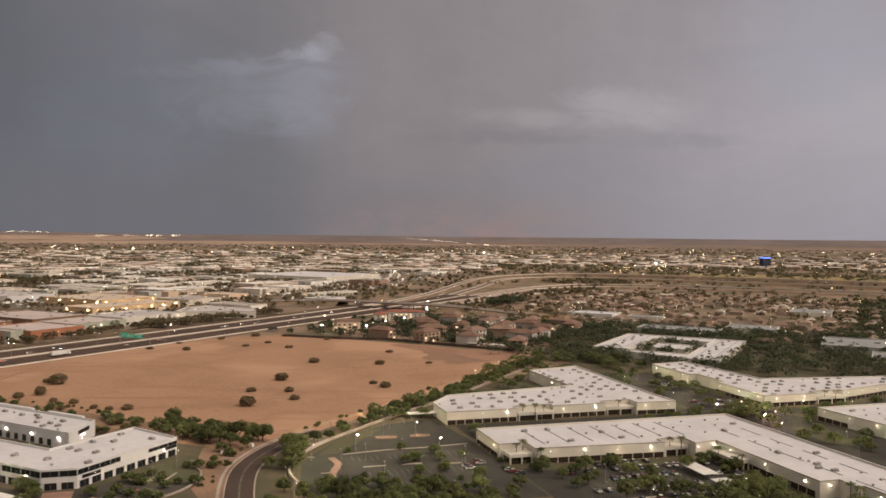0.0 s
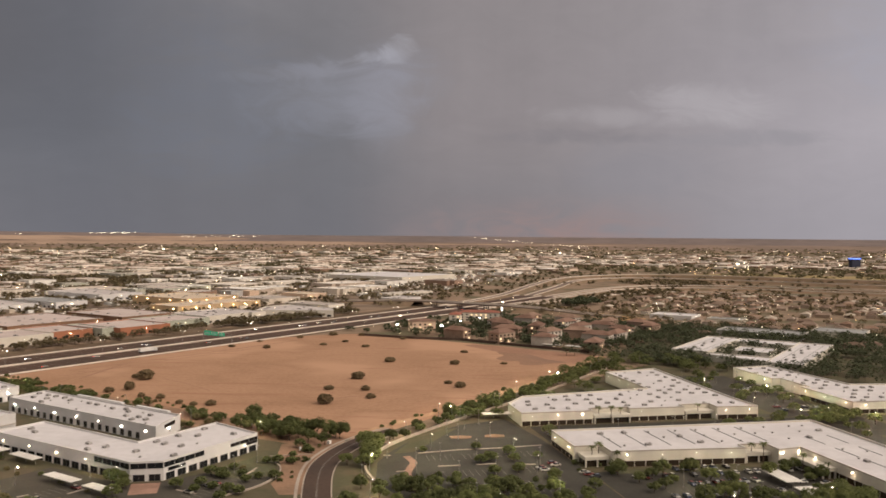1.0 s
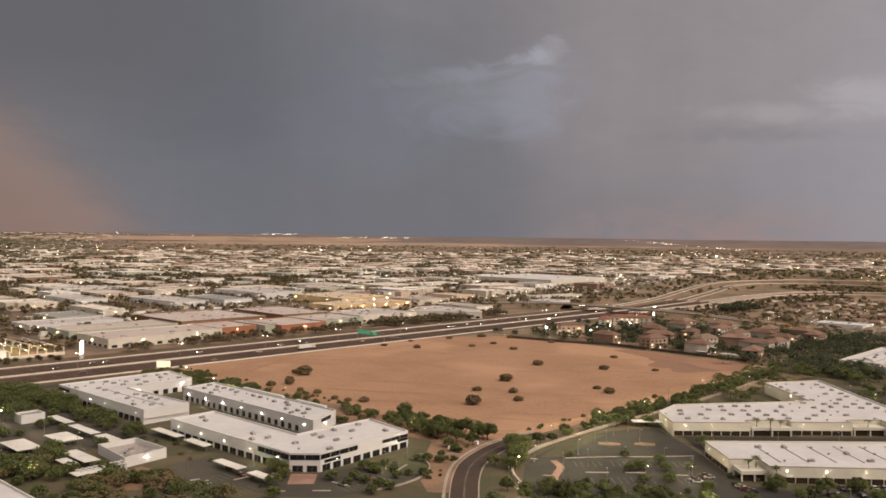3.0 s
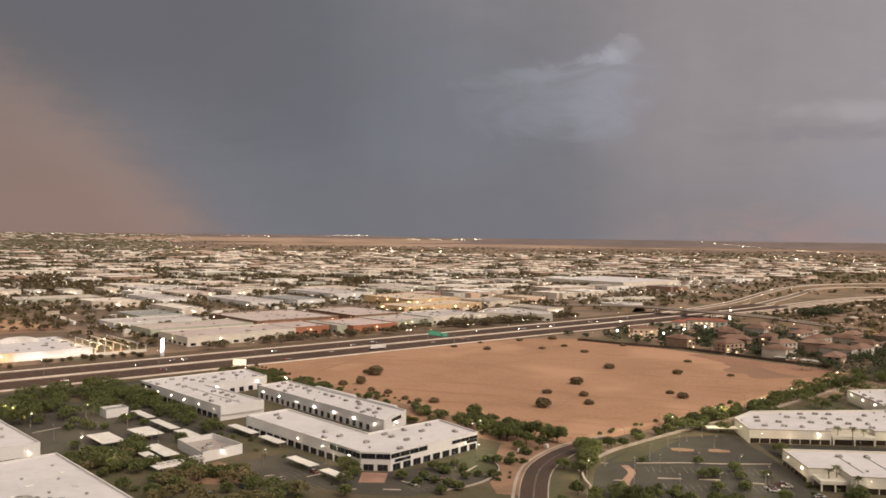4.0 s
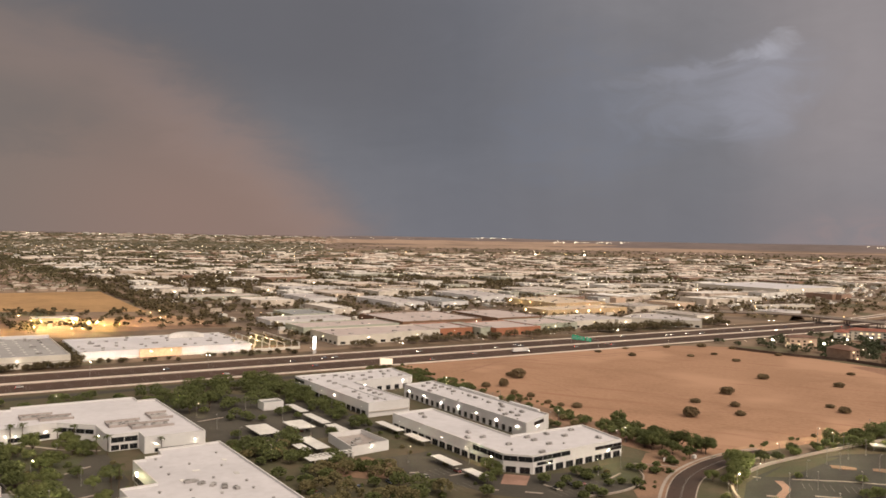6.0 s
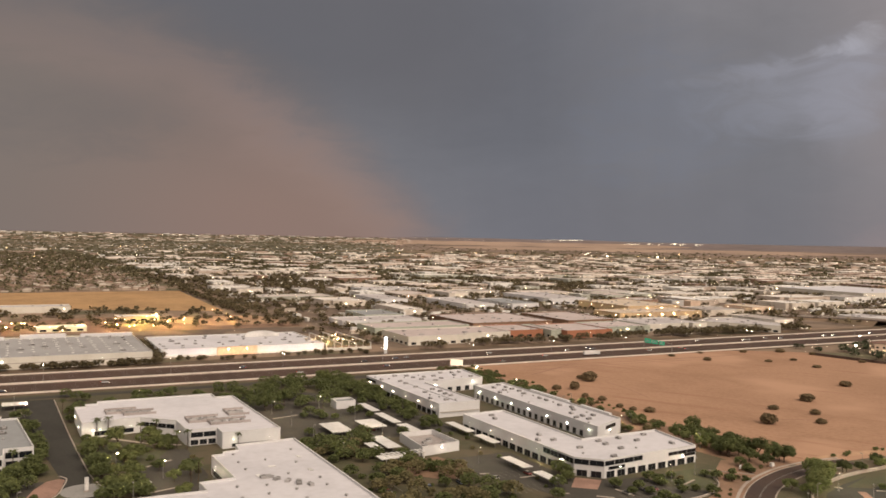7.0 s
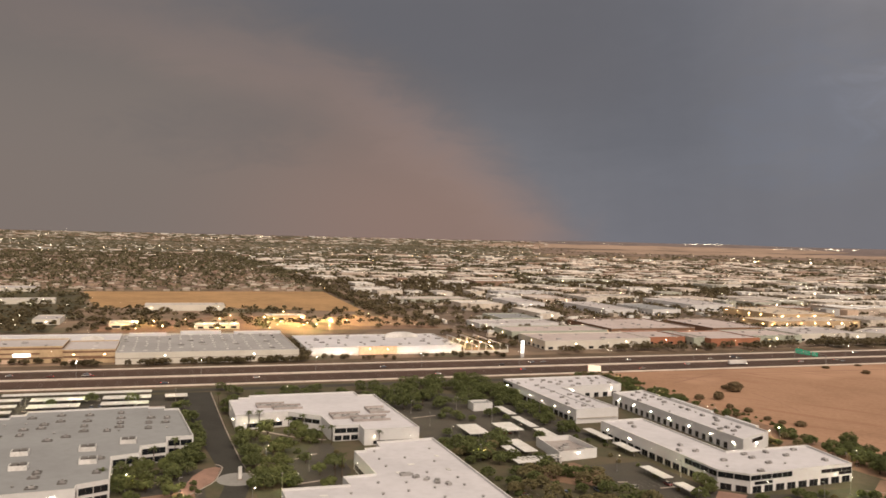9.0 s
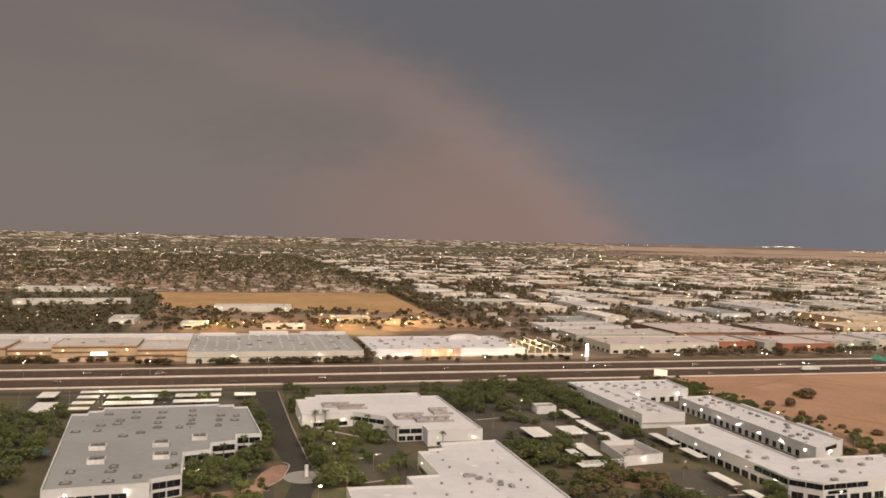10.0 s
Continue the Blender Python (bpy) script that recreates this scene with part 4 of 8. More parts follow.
unit_field(office2, c, P, 7.0, 7.5, 5, (0, 0, 0, 2), keep=0.75, margin=3.0)
P = [(209.5, 516), (211, 412), (238, 413), (235, 479), (281, 484), (284, 518)]
office3, c = building("office_building", SITE, P, 8.0, WHITE_WALL, ROOF_WHITE, "angled white two-storey office building beside the freeway", group="white offices")
windows(office3, c, (209.5, 516), (211, 414), 0.05, 3.0, 4.6, 1.4, 1.5)
windows(office3, c, (209.5, 516), (209.7, 500), 4.9, 6.9, 4.5, 0.25, 0.5)
windows(office3, c, (284, 518), (209.5, 516), 0.3, 2.9, 4.0, 1.8, 2.0)
windows(office3, c, (236, 479.2), (280, 483.8), 0.2, 3.2, 3.0, 3.4, 3.0, name="dock_door")
block(office3, c, "wall_ledge", 211.4, 411.5, 2.9, 237.6, 411.95, 3.2, BAND_WALL, 0.02)
wall_lamp(office3, c, (209.5, 516), (211, 412), 5.2, 6, 8)
wall_lamp(office3, c, (235, 479), (281, 484), 5.6, 2, 8, LAMP_WHITE, 0.3)
unit_field(office3, c, P, 8.0, 8.5, 7, (0, 0, 0, 2), keep=0.7)
roof_seams(office3, c, [((226, 418), (224, 480))])
# -- office group along the drive
P = [(26.5, 478), (27, 436), (54.5, 440), (70, 426), (70.5, 407), (72, 402), (85, 402), (85, 390.5), (113, 390.5), (111, 480), (101, 480), (101, 491), (38.5, 490), (38.5, 484), (32, 484), (32, 478)]
white, c = building("office_building", SITE, P, 7.8, WHITE_WALL, ROOF_WHITE, "stepped white office building with screened roof units", group="stepped offices")
windows(white, c, (30, 436.5), (54.5, 440), 0.8, 3.0, 6.0, 0.3, 3.0)
windows(white, c, (54.5, 440), (70, 426), 3.4, 5.6, 4.0, 0.25, 1.0)
windows(white, c, (72, 402), (85, 402), 4.0, 6.4, 4.0, 0.3, 0.6)
windows(white, c, (72, 402), (85, 402), 0.4, 2.8, 3.5, 0.6, 0.6)
windows(white, c, (87, 390.5), (112, 390.5), 0.5, 2.2, 5.0, 0.3, 2.5)
wall_lamp(white, c, (26.5, 478), (27, 436), 4.5, 2, 8)
wall_lamp(white, c, (27, 436), (54.5, 440), 4.2, 2, 5)
wall_lamp(white, c, (86, 390.5), (112, 390.5), 4.4, 2, 4)
wall_lamp(white, c, (70, 426), (70.5, 407), 4.4, 1, 3)
for x0, y0, x1, y1 in ((40, 456, 56, 466), (48, 450, 64, 459), (75, 420, 92, 432), (84, 412, 104, 422), (97, 430, 108, 444)):
    block(white, c, "screen_wall", x0, y0, 7.0, x1, y0 + 0.3, 8.2, SCREEN_WALL, 0.03)
    block(white, c, "screen_wall", x0, y1, 7.0, x1, y1 + 0.3, 8.2, SCREEN_WALL, 0.03)
    block(white, c, "screen_wall", x0, y0, 7.0, x0 + 0.3, y1, 8.2, SCREEN_WALL, 0.03)
    for k in range(4):
        unit(white, c, x0 + 3 + (x1 - x0 - 6) * k / 3, (y0 + y1) / 2, (1, 0)[k % 2], 90 * (k % 2))
P = [(34, 240), (113.5, 240), (112.5, 367), (85, 365), (84, 355.5), (77, 354.5), (76.5, 351), (71.5, 351), (72.5, 314.5), (59, 313.5), (59.5, 302.5), (34, 303)]
big, c = building("office_building", SITE, P, 8.0, WHITE_WALL, ROOF_WHITE, "large white flat-roofed building with stepped corners", group="stepped offices")
unit_field(big, c, P, 11, 12, 9, (2, 2, 3), jitter=0.2, keep=0.85)
for k in range(5):
    unit(big, c, 84 + 3.2 * k, 312 - 4 * k, (1, 0, 0, 1, 0)[k], 25 * k)
windows(big, c, (71.5, 351), (72.4, 316), 0.5, 3.0, 5.0, 0.6, 2.0)
wall_lamp(big, c, (71.5, 351), (72.5, 314), 5.0, 2, 8)
wall_lamp(big, c, (34, 303), (34, 250), 5.0, 2, 8)
P = [(-75, 316), (-38, 319.5), (-38, 324), (-27, 329), (-28.5, 363), (-17.5, 367), (-17.5, 379), (-6.6, 382), (-6.6, 393.5), (5, 393.5), (-1, 458), (-8, 458), (-8, 463.5), (-16, 463.5), (-16, 467.5), (-74.5, 464.5), (-74.5, 457), (-81, 456), (-81, 450), (-88.5, 450)]
grey, c = building("office_building", SITE, P, 8.4, WHITE_WALL, ROOF_GREY, "white building with a broad grey roof full of units", group="stepped offices")
windows(grey, c, (-28.5, 363), (-17.5, 367), 4.2, 6.8, 3.6, 0.25, 0.6)
windows(grey, c, (-17.5, 379), (-6.6, 382), 4.2, 6.8, 3.6, 0.25, 0.6)
windows(grey, c, (-6.6, 393.5), (5, 393.5), 4.2, 6.8, 3.6, 0.25, 0.6)
windows(grey, c, (-38, 319.5), (-38, 324), 4.2, 6.8, 3.6, 0.25, 0.6)
windows(grey, c, (-27, 329), (-28.4, 361), 0.5, 3.0, 3.6, 0.6, 1.0)
windows(grey, c, (-38, 324), (-27, 329), 4.2, 6.8, 3.6, 0.25, 0.6)
for e0, e1 in (((-28.5, 363), (-17.5, 367)), ((-17.5, 379), (-6.6, 382)), ((-6.6, 393.5), (5, 393.5)), ((-38, 324), (-27, 329))):
    windows(grey, c, e0, e1, 0.5, 3.0, 3.6, 0.6, 0.8)
windows(grey, c, (-75, 316), (-40, 319.3), 3.0, 5.2, 5.0, 0.6, 6.0)
wall_lamp(grey, c, (-75, 316), (-38, 319.5), 6.2, 2, 8, LAMP_WHITE, 0.28)
wall_lamp(grey, c, (-27.1, 331), (-28.4, 361), 3.4, 3, 6)
GREY_UNITS = {-80: (436, 412), -71: (450, 437, 424, 413), -63: (426, 434), -57: (454, 440, 414, 400), -51: (406,), -44: (452, 438, 427, 416), -34: (415,), -29: (455, 442, 431, 422, 414), -15: (454, 440, 429, 417), -7: (439, 428, 416), -69: (341, 326), -60: (329,), -54: (340, 347, 326), -43: (331,), -33: (364, 343)}
for x, ys in GREY_UNITS.items():
    for k, y in enumerate(ys):
        unit(grey, c, x + 0.6 * math.sin(7 * y), y, 4 if (k + x) % 5 else 2, 90 * (y % 2))
for x, y in ((-65, 378), (-62, 355), (-39, 380), (-37, 359), (-23, 390)):
    bm = bmesh.new()
    for x0, y0, x1, y1 in ((-3.4, -3.0, 3.4, -2.7), (-3.4, -2.7, -3.1, 2.4), (3.1, -2.7, 3.4, 2.4)):
        box(bm, x0, y0, 0, x1, y1, 1.9)
    box(bm, -2.6, -1.2, 0, -0.3, 2.2, 2.0, 0, 1)
    box(bm, 0.3, -1.2, 0, 2.6, 2.2, 2.2, 0, 1)
    part("unit_screen", bm, [COPING, UNIT_DARK], grey, m=pose(x - c[0], y - c[1], grey["h"]))
    unit(grey, c, x, y + 4.4, 0)
P = [(166, 456), (178, 456), (178, 466), (166, 466)]
_, c = building("utility_building", SITE, P, 4.6, WHITE_WALL, ROOF_GREY, "small white utility building at the parking lot")
P = [(166, 341), (187, 344), (186, 371), (168, 371)]
yard, c = building("service_building", SITE, P, 4.5, WHITE_WALL, SCREEN_WALL, "low white service building with a sunken roof", parapet=2.4)
wall_lamp(yard, c, (166, 341), (187, 344), 3.4, 1, 8, LAMP_WHITE, 0.24)
for k in range(4):
    unit(yard, c, 171.5 + 3.6 * k, 350 + 5 * (k % 3), (0, 1)[k % 2])

# -- warehouses of the business park
WAREHOUSE_BAND = (6.75, 7.16, BAND_WALL)


def entry(ob, c, x0, x1, y0, y1):
    """A low entrance block with a cream fascia and dark glazing under it."""
    block(ob, c, "entrance_canopy", x0, y0, 3.0, x1, y1, 4.6, CREAM_WALL, 0.1, "cream entrance canopy")
    block(ob, c, "entrance_glazing", x0 + 0.8, y0 + 1.2, 0.05, x1 - 0.8, y1 - 0.1, 2.98, BRONZE_GLASS, 0.05)
    for x in (x0 + 0.3, (x0 + x1) / 2, x1 - 0.9):
        block(ob, c, "column", x, y0 + 0.1, 0.0, x + 0.6, y0 + 0.7, 3.0, CREAM_WALL, 0.05)


P = [(131, 382), (131, 351), (144, 351), (144, 340), (206, 336), (206, 342), (219, 342), (219, 331), (231, 333), (231, 266), (240, 266), (240, 256), (243, 256), (243, 200), (271, 200), (271, 382)]
park_a, c = building("warehouse", PARK, P, 7.2, CREAM_WALL, ROOF_WHITE, "cream L-shaped warehouse with low curbs across its roof", group="park warehouses", band=WAREHOUSE_BAND)
# these dark glazed strips also stand in for shade in the ground-floor recess
windows(park_a, c, (144, 340), (206, 336), 0.1, 2.6, 4.4, 0.35, 0.5, name="storefront", framed=False)
windows(park_a, c, (231, 331), (231, 268), 0.1, 2.6, 4.4, 0.35, 0.5, name="storefront", framed=False)
windows(park_a, c, (243, 255), (243, 205), 0.1, 2.6, 4.4, 0.35, 0.5, name="storefront", framed=False)
windows(park_a, c, (131, 382), (131, 352), 0.1, 2.6, 4.4, 0.35, 0.5, name="storefront", framed=False)
wall_lamp(park_a, c, (144, 340), (206, 336), 5.4, 4, 7)
wall_lamp(park_a, c, (131, 380), (131, 352), 5.4, 2, 5)
wall_lamp(park_a, c, (219, 331), (231, 333), 5.4, 2, 1.5)
wall_lamp(park_a, c, (231, 328), (231, 268), 5.4, 3, 6)
wall_lamp(park_a, c, (231, 266), (240, 266), 5.4, 1, 3)
wall_lamp(park_a, c, (243, 256), (243, 205), 5.4, 3, 8)
entry(park_a, c, 132.5, 143.8, 341.5, 350.9)
entry(park_a, c, 206.4, 218.8, 336.5, 341.9)
entry(park_a, c, 224, 230.9, 308, 326)
roof_seams(park_a, c, [((x, 348), (x, 376)) for x in range(152, 228, 12)] + [((x, y), (x, y + 15)) for x in (247, 259) for y in range(206, 360, 22)])
rng = random.Random(21)
for x in range(150, 262, 12):
    for y in (350, 362, 373):
        if rng.random() < 0.75:
            unit(park_a, c, x + rng.uniform(1, 6), y, rng.choice((0, 2, 2)), rng.choice((0, 90)))
for y in range(208, 336, 5):
    if rng.random() < 0.8:
        unit(park_a, c, rng.choice((245, 248.5, 257, 261)), y, rng.choice((0, 2, 2)), rng.choice((0, 90)))
P = [(128, 422), (168, 422), (168, 428), (190, 428), (190, 424), (222, 424), (222, 430), (240, 430), (240, 421), (264, 419.5), (263, 450), (265, 552), (224, 541), (226, 480), (142, 467), (128, 448)]
park_b, c = building("warehouse", PARK, P, 7.2, CREAM_WALL, ROOF_WHITE, "cream warehouse with rows of units on a white roof", group="park warehouses", band=WAREHOUSE_BAND)
windows(park_b, c, (128, 422), (168, 422), 0.1, 2.6, 4.4, 0.35, 0.5, name="storefront", framed=False)
windows(park_b, c, (190, 424), (222, 424), 0.1, 2.6, 4.4, 0.35, 0.5, name="storefront", framed=False)
windows(park_b, c, (240, 421), (264, 419.5), 0.1, 2.6, 4.4, 0.35, 0.5, name="storefront", framed=False)
wall_lamp(park_b, c, (128, 422), (168, 422), 5.4, 3, 6)
wall_lamp(park_b, c, (190, 424), (222, 424), 5.4, 2, 6)
wall_lamp(park_b, c, (240, 421), (264, 419.5), 5.4, 2, 5)
wall_lamp(park_b, c, (128, 448), (128, 422), 5.4, 1, 5)
wall_lamp(park_b, c, (224, 541), (226, 482), 5.4, 4, 7)
entry(park_b, c, 168.5, 189.5, 421.5, 427.9)
entry(park_b, c, 222.5, 239.5, 423.5, 429.9)
unit_field(park_b, c, P, 9.0, 10.5, 13, (0, 0, 2, 0), keep=0.8, margin=2.5, jitter=0.15)
P = [(325, 421), (362, 421), (362, 427), (384, 427), (384, 424), (440, 440), (454, 462), (388, 470), (363, 474), (360, 500), (355, 552), (324, 547), (325, 500), (331, 500), (331, 470), (325, 470)]
park_c, c = building("warehouse", PARK, P, 7.2, CREAM_WALL, ROOF_WHITE, "long cream warehouse bent round a yard", group="park warehouses", band=WAREHOUSE_BAND)
windows(park_c, c, (325, 421), (362, 421), 0.1, 2.6, 4.4, 0.35, 0.5, name="storefront", framed=False)
windows(park_c, c, (325, 470), (325, 424), 0.1, 2.6, 4.4, 0.35, 0.5, name="storefront", framed=False)
windows(park_c, c, (384, 424), (440, 440), 0.1, 2.6, 4.4, 0.35, 0.5, name="storefront", framed=False)
wall_lamp(park_c, c, (325, 421), (362, 421), 5.4, 2, 8)
wall_lamp(park_c, c, (324, 547), (325, 502), 5.4, 3, 6)
wall_lamp(park_c, c, (325, 470), (325, 421), 5.4, 3, 6)
wall_lamp(park_c, c, (384, 424), (440, 440), 5.4, 4, 6)
entry(park_c, c, 362.5, 383.5, 420.5, 426.9)
unit_field(park_c, c, P, 9.0, 10.0, 15, (0, 0, 2, 0), keep=0.85, margin=2.5, jitter=0.15)
P = [(334, 339), (400, 330), (420, 385), (331, 384)]
park_d, c = building("warehouse", PARK, P, 7.2, CREAM_WALL, ROOF_WHITE, "cream warehouse with a white roof beside a lot", group="park warehouses", band=WAREHOUSE_BAND)
windows(park_d, c, (331, 384), (334, 341), 0.1, 2.6, 4.4, 0.35, 0.5, name="storefront", framed=False)
wall_lamp(park_d, c, (331, 384), (334, 339), 5.4, 3, 5)
wall_lamp(park_d, c, (334, 339), (400, 330), 5.4, 3, 8)
unit_field(park_d, c, P, 9.0, 10.0, 17, (0, 2, 0), keep=0.8)
# -- pale building round a courtyard
for poly, h in (([(700, 192), (813, 192), (813, 222), (700, 222)], 6.2), ([(785, 140), (813, 140), (813, 191.6), (785, 191.6)], 6.2), ([(668, 112), (812, 112), (812, 139.6), (668, 139.6)], 6.2), ([(672, 140), (700, 140), (700, 191), (690, 191)], 5.6), ([(730, 150), (765, 150), (765, 180), (730, 180)], 5.0)):
    ob, c = building("school_building", SITE, poly, h, CREAM_WALL, ROOF_WHITE, "pale flat-roofed school block round a courtyard", group="school blocks")
    (x0, y0), (x1, y1) = poly[0], poly[2]
    n_rows = max(1, int((x1 - x0) / 16))
    for k in range(n_rows):
        unit(ob, c, x0 + 8 + 16 * k, (y0 + y1) / 2 + 3 * (k % 2), 1)
    wall_lamp(ob, c, poly[0], (poly[1][0], poly[0][1]), 3.6, 2, 6)
    roof_seams(ob, c, [((x0 + 3, y0 + (y1 - y0) * f), (x1 - 3, y0 + (y1 - y0) * f)) for f in (0.25, 0.75)])

for poly, mat in (([(826, -60), (900, -60), (900, 52), (826, 50)], GREY_WALL), ([(758, -70), (800, -70), (800, 8), (758, 8)], CREAM_WALL), ([(930, 100), (975, 100), (975, 150), (930, 150)], CREAM_WALL), ([(878, 150), (918, 150), (918, 232), (878, 232)], GREY_WALL), ([(1008, 296), (1044, 296), (1044, 348), (1008, 348)], WHITE_WALL), ([(1000, 236), (1024, 236), (1024, 276), (1000, 276)], CREAM_WALL), ([(1180, 60), (1240, 60), (1240, 110), (1180, 110)], CREAM_WALL)):
    ob, c = building("hall_building", SITE, poly, 5.6, mat, ROOF_WHITE if mat is WHITE_WALL else ROOF_GREY, "flat-roofed hall among dark trees", group="halls")
    unit_field(ob, c, poly, 18, 16, 31, (0, 1), keep=0.7)
    wall_lamp(ob, c, poly[3], poly[0], 3.6, 3, 8)

# -- stores across the freeway
TAN_WALL = material("tan_stucco", (0.58, 0.43, 0.27), (0.51, 0.375, 0.235), grain=0.5, stain=0.05)
ORANGE_WALL = material("orange_stucco", (0.40, 0.175, 0.105), (0.34, 0.15, 0.09), grain=0.5, stain=0.05)
PEACH_WALL = material("peach_stucco", (0.72, 0.54, 0.41), (0.65, 0.48, 0.36), grain=0.5, stain=0.05)
BROWN_WALL = material("brown_stucco", (0.24, 0.14, 0.09), (0.20, 0.12, 0.08), grain=0.5, stain=0.05)
FLOOD = lamp_material("flood_lamp", (1.0, 0.88, 0.80), 36.0)
AMBER = lamp_material("amber_lamp", (1.0, 0.64, 0.32), 42.0)


def floodlights(ob, centre, p, q, count, mat):
    """Added ground floodlights that wash a wall; housings turn their backs to the road."""
    p, q = Vector(p), Vector(q)
    d = (q - p).normalized()
    n = Vector((d.y, -d.x))
    shell = shared("flood_housing", lambda bm: (box(bm, -0.6, 0.06, 0.15, 0.6, 0.4, 1.0, 0.05), box(bm, -0.1, 0.1, -0.25, 0.1, 0.3, 0.16)), UNIT_DARK)
    face = shared(("flood_face", mat.name), lambda bm: box(bm, -0.55, 0.0, 0.22, 0.55, 0.05, 0.95), mat)
    turn = math.degrees(math.atan2(n.y, n.x)) - 90
    for i in range(count):
        c = p + d * ((q - p).length * (i + 0.5) / count) + n * 7.0
        h = part("floodlight", shell, None, ob, m=pose(c.x - centre[0], c.y - centre[1], 0.25, 0, 0, turn))
        part("lens", face, None, h)


P = [(105, 700), (244, 700), (244, 790), (105, 790)]
store, c = building("store", SITE, P, 6.8, WHITE_WALL, ROOF_WHITE, "large white store with an amber-lit entrance front", group="freeway stores")
# peach panel: the amber light on the entrance is partly put into its colour
block(store, c, "entrance_front", 150, 698.8, 0.05, 184, 699.9, 7.2, PEACH_WALL, 0.1, "peach entrance panel with amber light wash put into its colour")
block(store, c, "base_course", 104.9, 699.0, 0.05, 149.5, 699.9, 1.8, CREAM_WALL, 0.05)
block(store, c, "base_course", 184.5, 699.0, 0.05, 244, 699.9, 1.8, CREAM_WALL, 0.05)
bm = bmesh.new()
arch = [(190, 6.2)] + [(206 - 16 * math.cos(math.pi * k / 12), 7.4 + 4.0 * math.sin(math.pi * k / 12)) for k in range(13)] + [(222, 6.2)]
front = [bm.verts.new((x - c[0], 766 - c[1], z)) for x, z in arch]
back = [bm.verts.new((x - c[0], 771 - c[1], z)) for x, z in arch]
bm.faces.new(front)
bm.faces.new(back[::-1])
for i in range(len(arch)):
    j = (i + 1) % len(arch)
    bm.faces.new((front[j], front[i], back[i], back[j]))
part("roof_arch", bm, COPING, store, "white arch over the back entrance")
floodlights(store, c, (105, 700), (150, 700), 8, FLOOD)
floodlights(store, c, (184, 700), (244, 700), 10, FLOOD)
floodlights(store, c, (148, 698.5), (186, 698.5), 6, AMBER)
wall_lamp(store, c, (150, 698.7), (184, 698.7), 5.2, 2, 9, AMBER, 0.6)
unit_field(store, c, P, 16, 16, 19, (0, 1, 0), keep=0.8)
yard_ob = thing("garden_yard", place(SITE, 266, 742, 0.05), "open garden yard of white posts and beams beside the store", "pergola")
for x in (-21, -7, 7, 21):
    for y in (-46, -28, -10, 8, 26, 44):
        part("post", shared("yard_post", lambda bm: box(bm, -0.35, -0.35, 0, 0.35, 0.35, 5.4, 0.05), COPING), None, yard_ob, m=pose(x, y, 0))
for x in (-21, -7, 7, 21):
    part("beam", shared("yard_beam", lambda bm: box(bm, -0.3, -46.4, 5.41, 0.3, 44.4, 6.0, 0.05), COPING), None, yard_ob, m=pose(x, 0, 0))
bm = bmesh.new()
box(bm, -21.5, -47.2, 0, 21.5, -46.5, 2.4, 0.05)
part("front_wall", bm, CREAM_WALL, yard_ob)
for x in (-14, 0, 14):
    for y in (-40, -14, 14):
        part("lamp", shared("yard_lamp", lambda bm: box(bm, -0.3, -0.3, 0, 0.3, 0.3, 0.25, 0.05), LAMP_FAR), None, yard_ob, m=pose(x - 7 + 0.6, y, 5.1))
P = [(-45, 676), (95, 676), (95, 800), (-45, 800)]
store2, c = building("store", SITE, P, 9.0, CREAM_WALL, ROOF_STORE, "long store block with rows of white skylights", group="freeway stores", band=(4.2, 4.8, BAND_WALL))
unit_field(store2, c, P, 9, 14, 23, (3, 3, 3, 3, 1), jitter=0.05, keep=0.95)
wall_lamp(store2, c, (-45, 676), (95, 676), 6.0, 2, 36, LAMP_WHITE, 0.22)
for x0, x1, y0, h in ((-40, -8, 790, 10.6), (4, 40, 796, 11.4), (52, 95, 796, 10.6)):
    block(store2, c, "facade_tower", x0, y0, 0.05, x1, y0 + 6, h, WHITE_WALL)
for x0, x1, y0, y1, h in ((-330, -180, 694, 742, 12.0), (-179.6, -147, 698, 744, 10.0), (-146.6, -83.6, 692, 740, 13.0), (-83.2, -45.4, 688, 744, 10.6)):
    P = [(x0, y0), (x1, y0), (x1, y1), (x0, y1)]
    ob, c = building("store", SITE, P, h, TAN_WALL, ROOF_PALE, "tan store block with brown bands beside the freeway", group="freeway stores", band=(h - 2.6, h - 1.2, BROWN_WALL))
    for k, (z0, z1, f0, f1) in enumerate(((h - 6.2, h - 5.0, 0.0, 0.75), (3.4, 4.6, 0.3, 1.0))):
        block(ob, c, "stripe", x0 + 0.3 + (x1 - x0 - 0.6) * f0, y0 - 0.3, z0, x0 + 0.3 + (x1 - x0 - 0.6) * f1, y0 - 0.06, z1, BROWN_WALL, 0.03)
    block(ob, c, "facade_panel", x0 + 4, y0 - 0.8, 0.05, x0 + (x1 - x0) * 0.6, y0 - 0.35, 2.9, PEACH_WALL, 0.05)
    wall_lamp(ob, c, (x0, y0), (x1, y0), h - 3.6, 2, 8, AMBER, 0.4)
    unit_field(ob, c, P, 15, 18, int(x0) + 999, (0, 1, 3), keep=0.6)
P = [(-330, 746), (-46, 746), (-46, 800), (-330, 800)]
ob, c = building("store", SITE, P, 9.5, WHITE_WALL, ROOF_WHITE, "long white store row with rounded roof fronts", group="freeway stores")
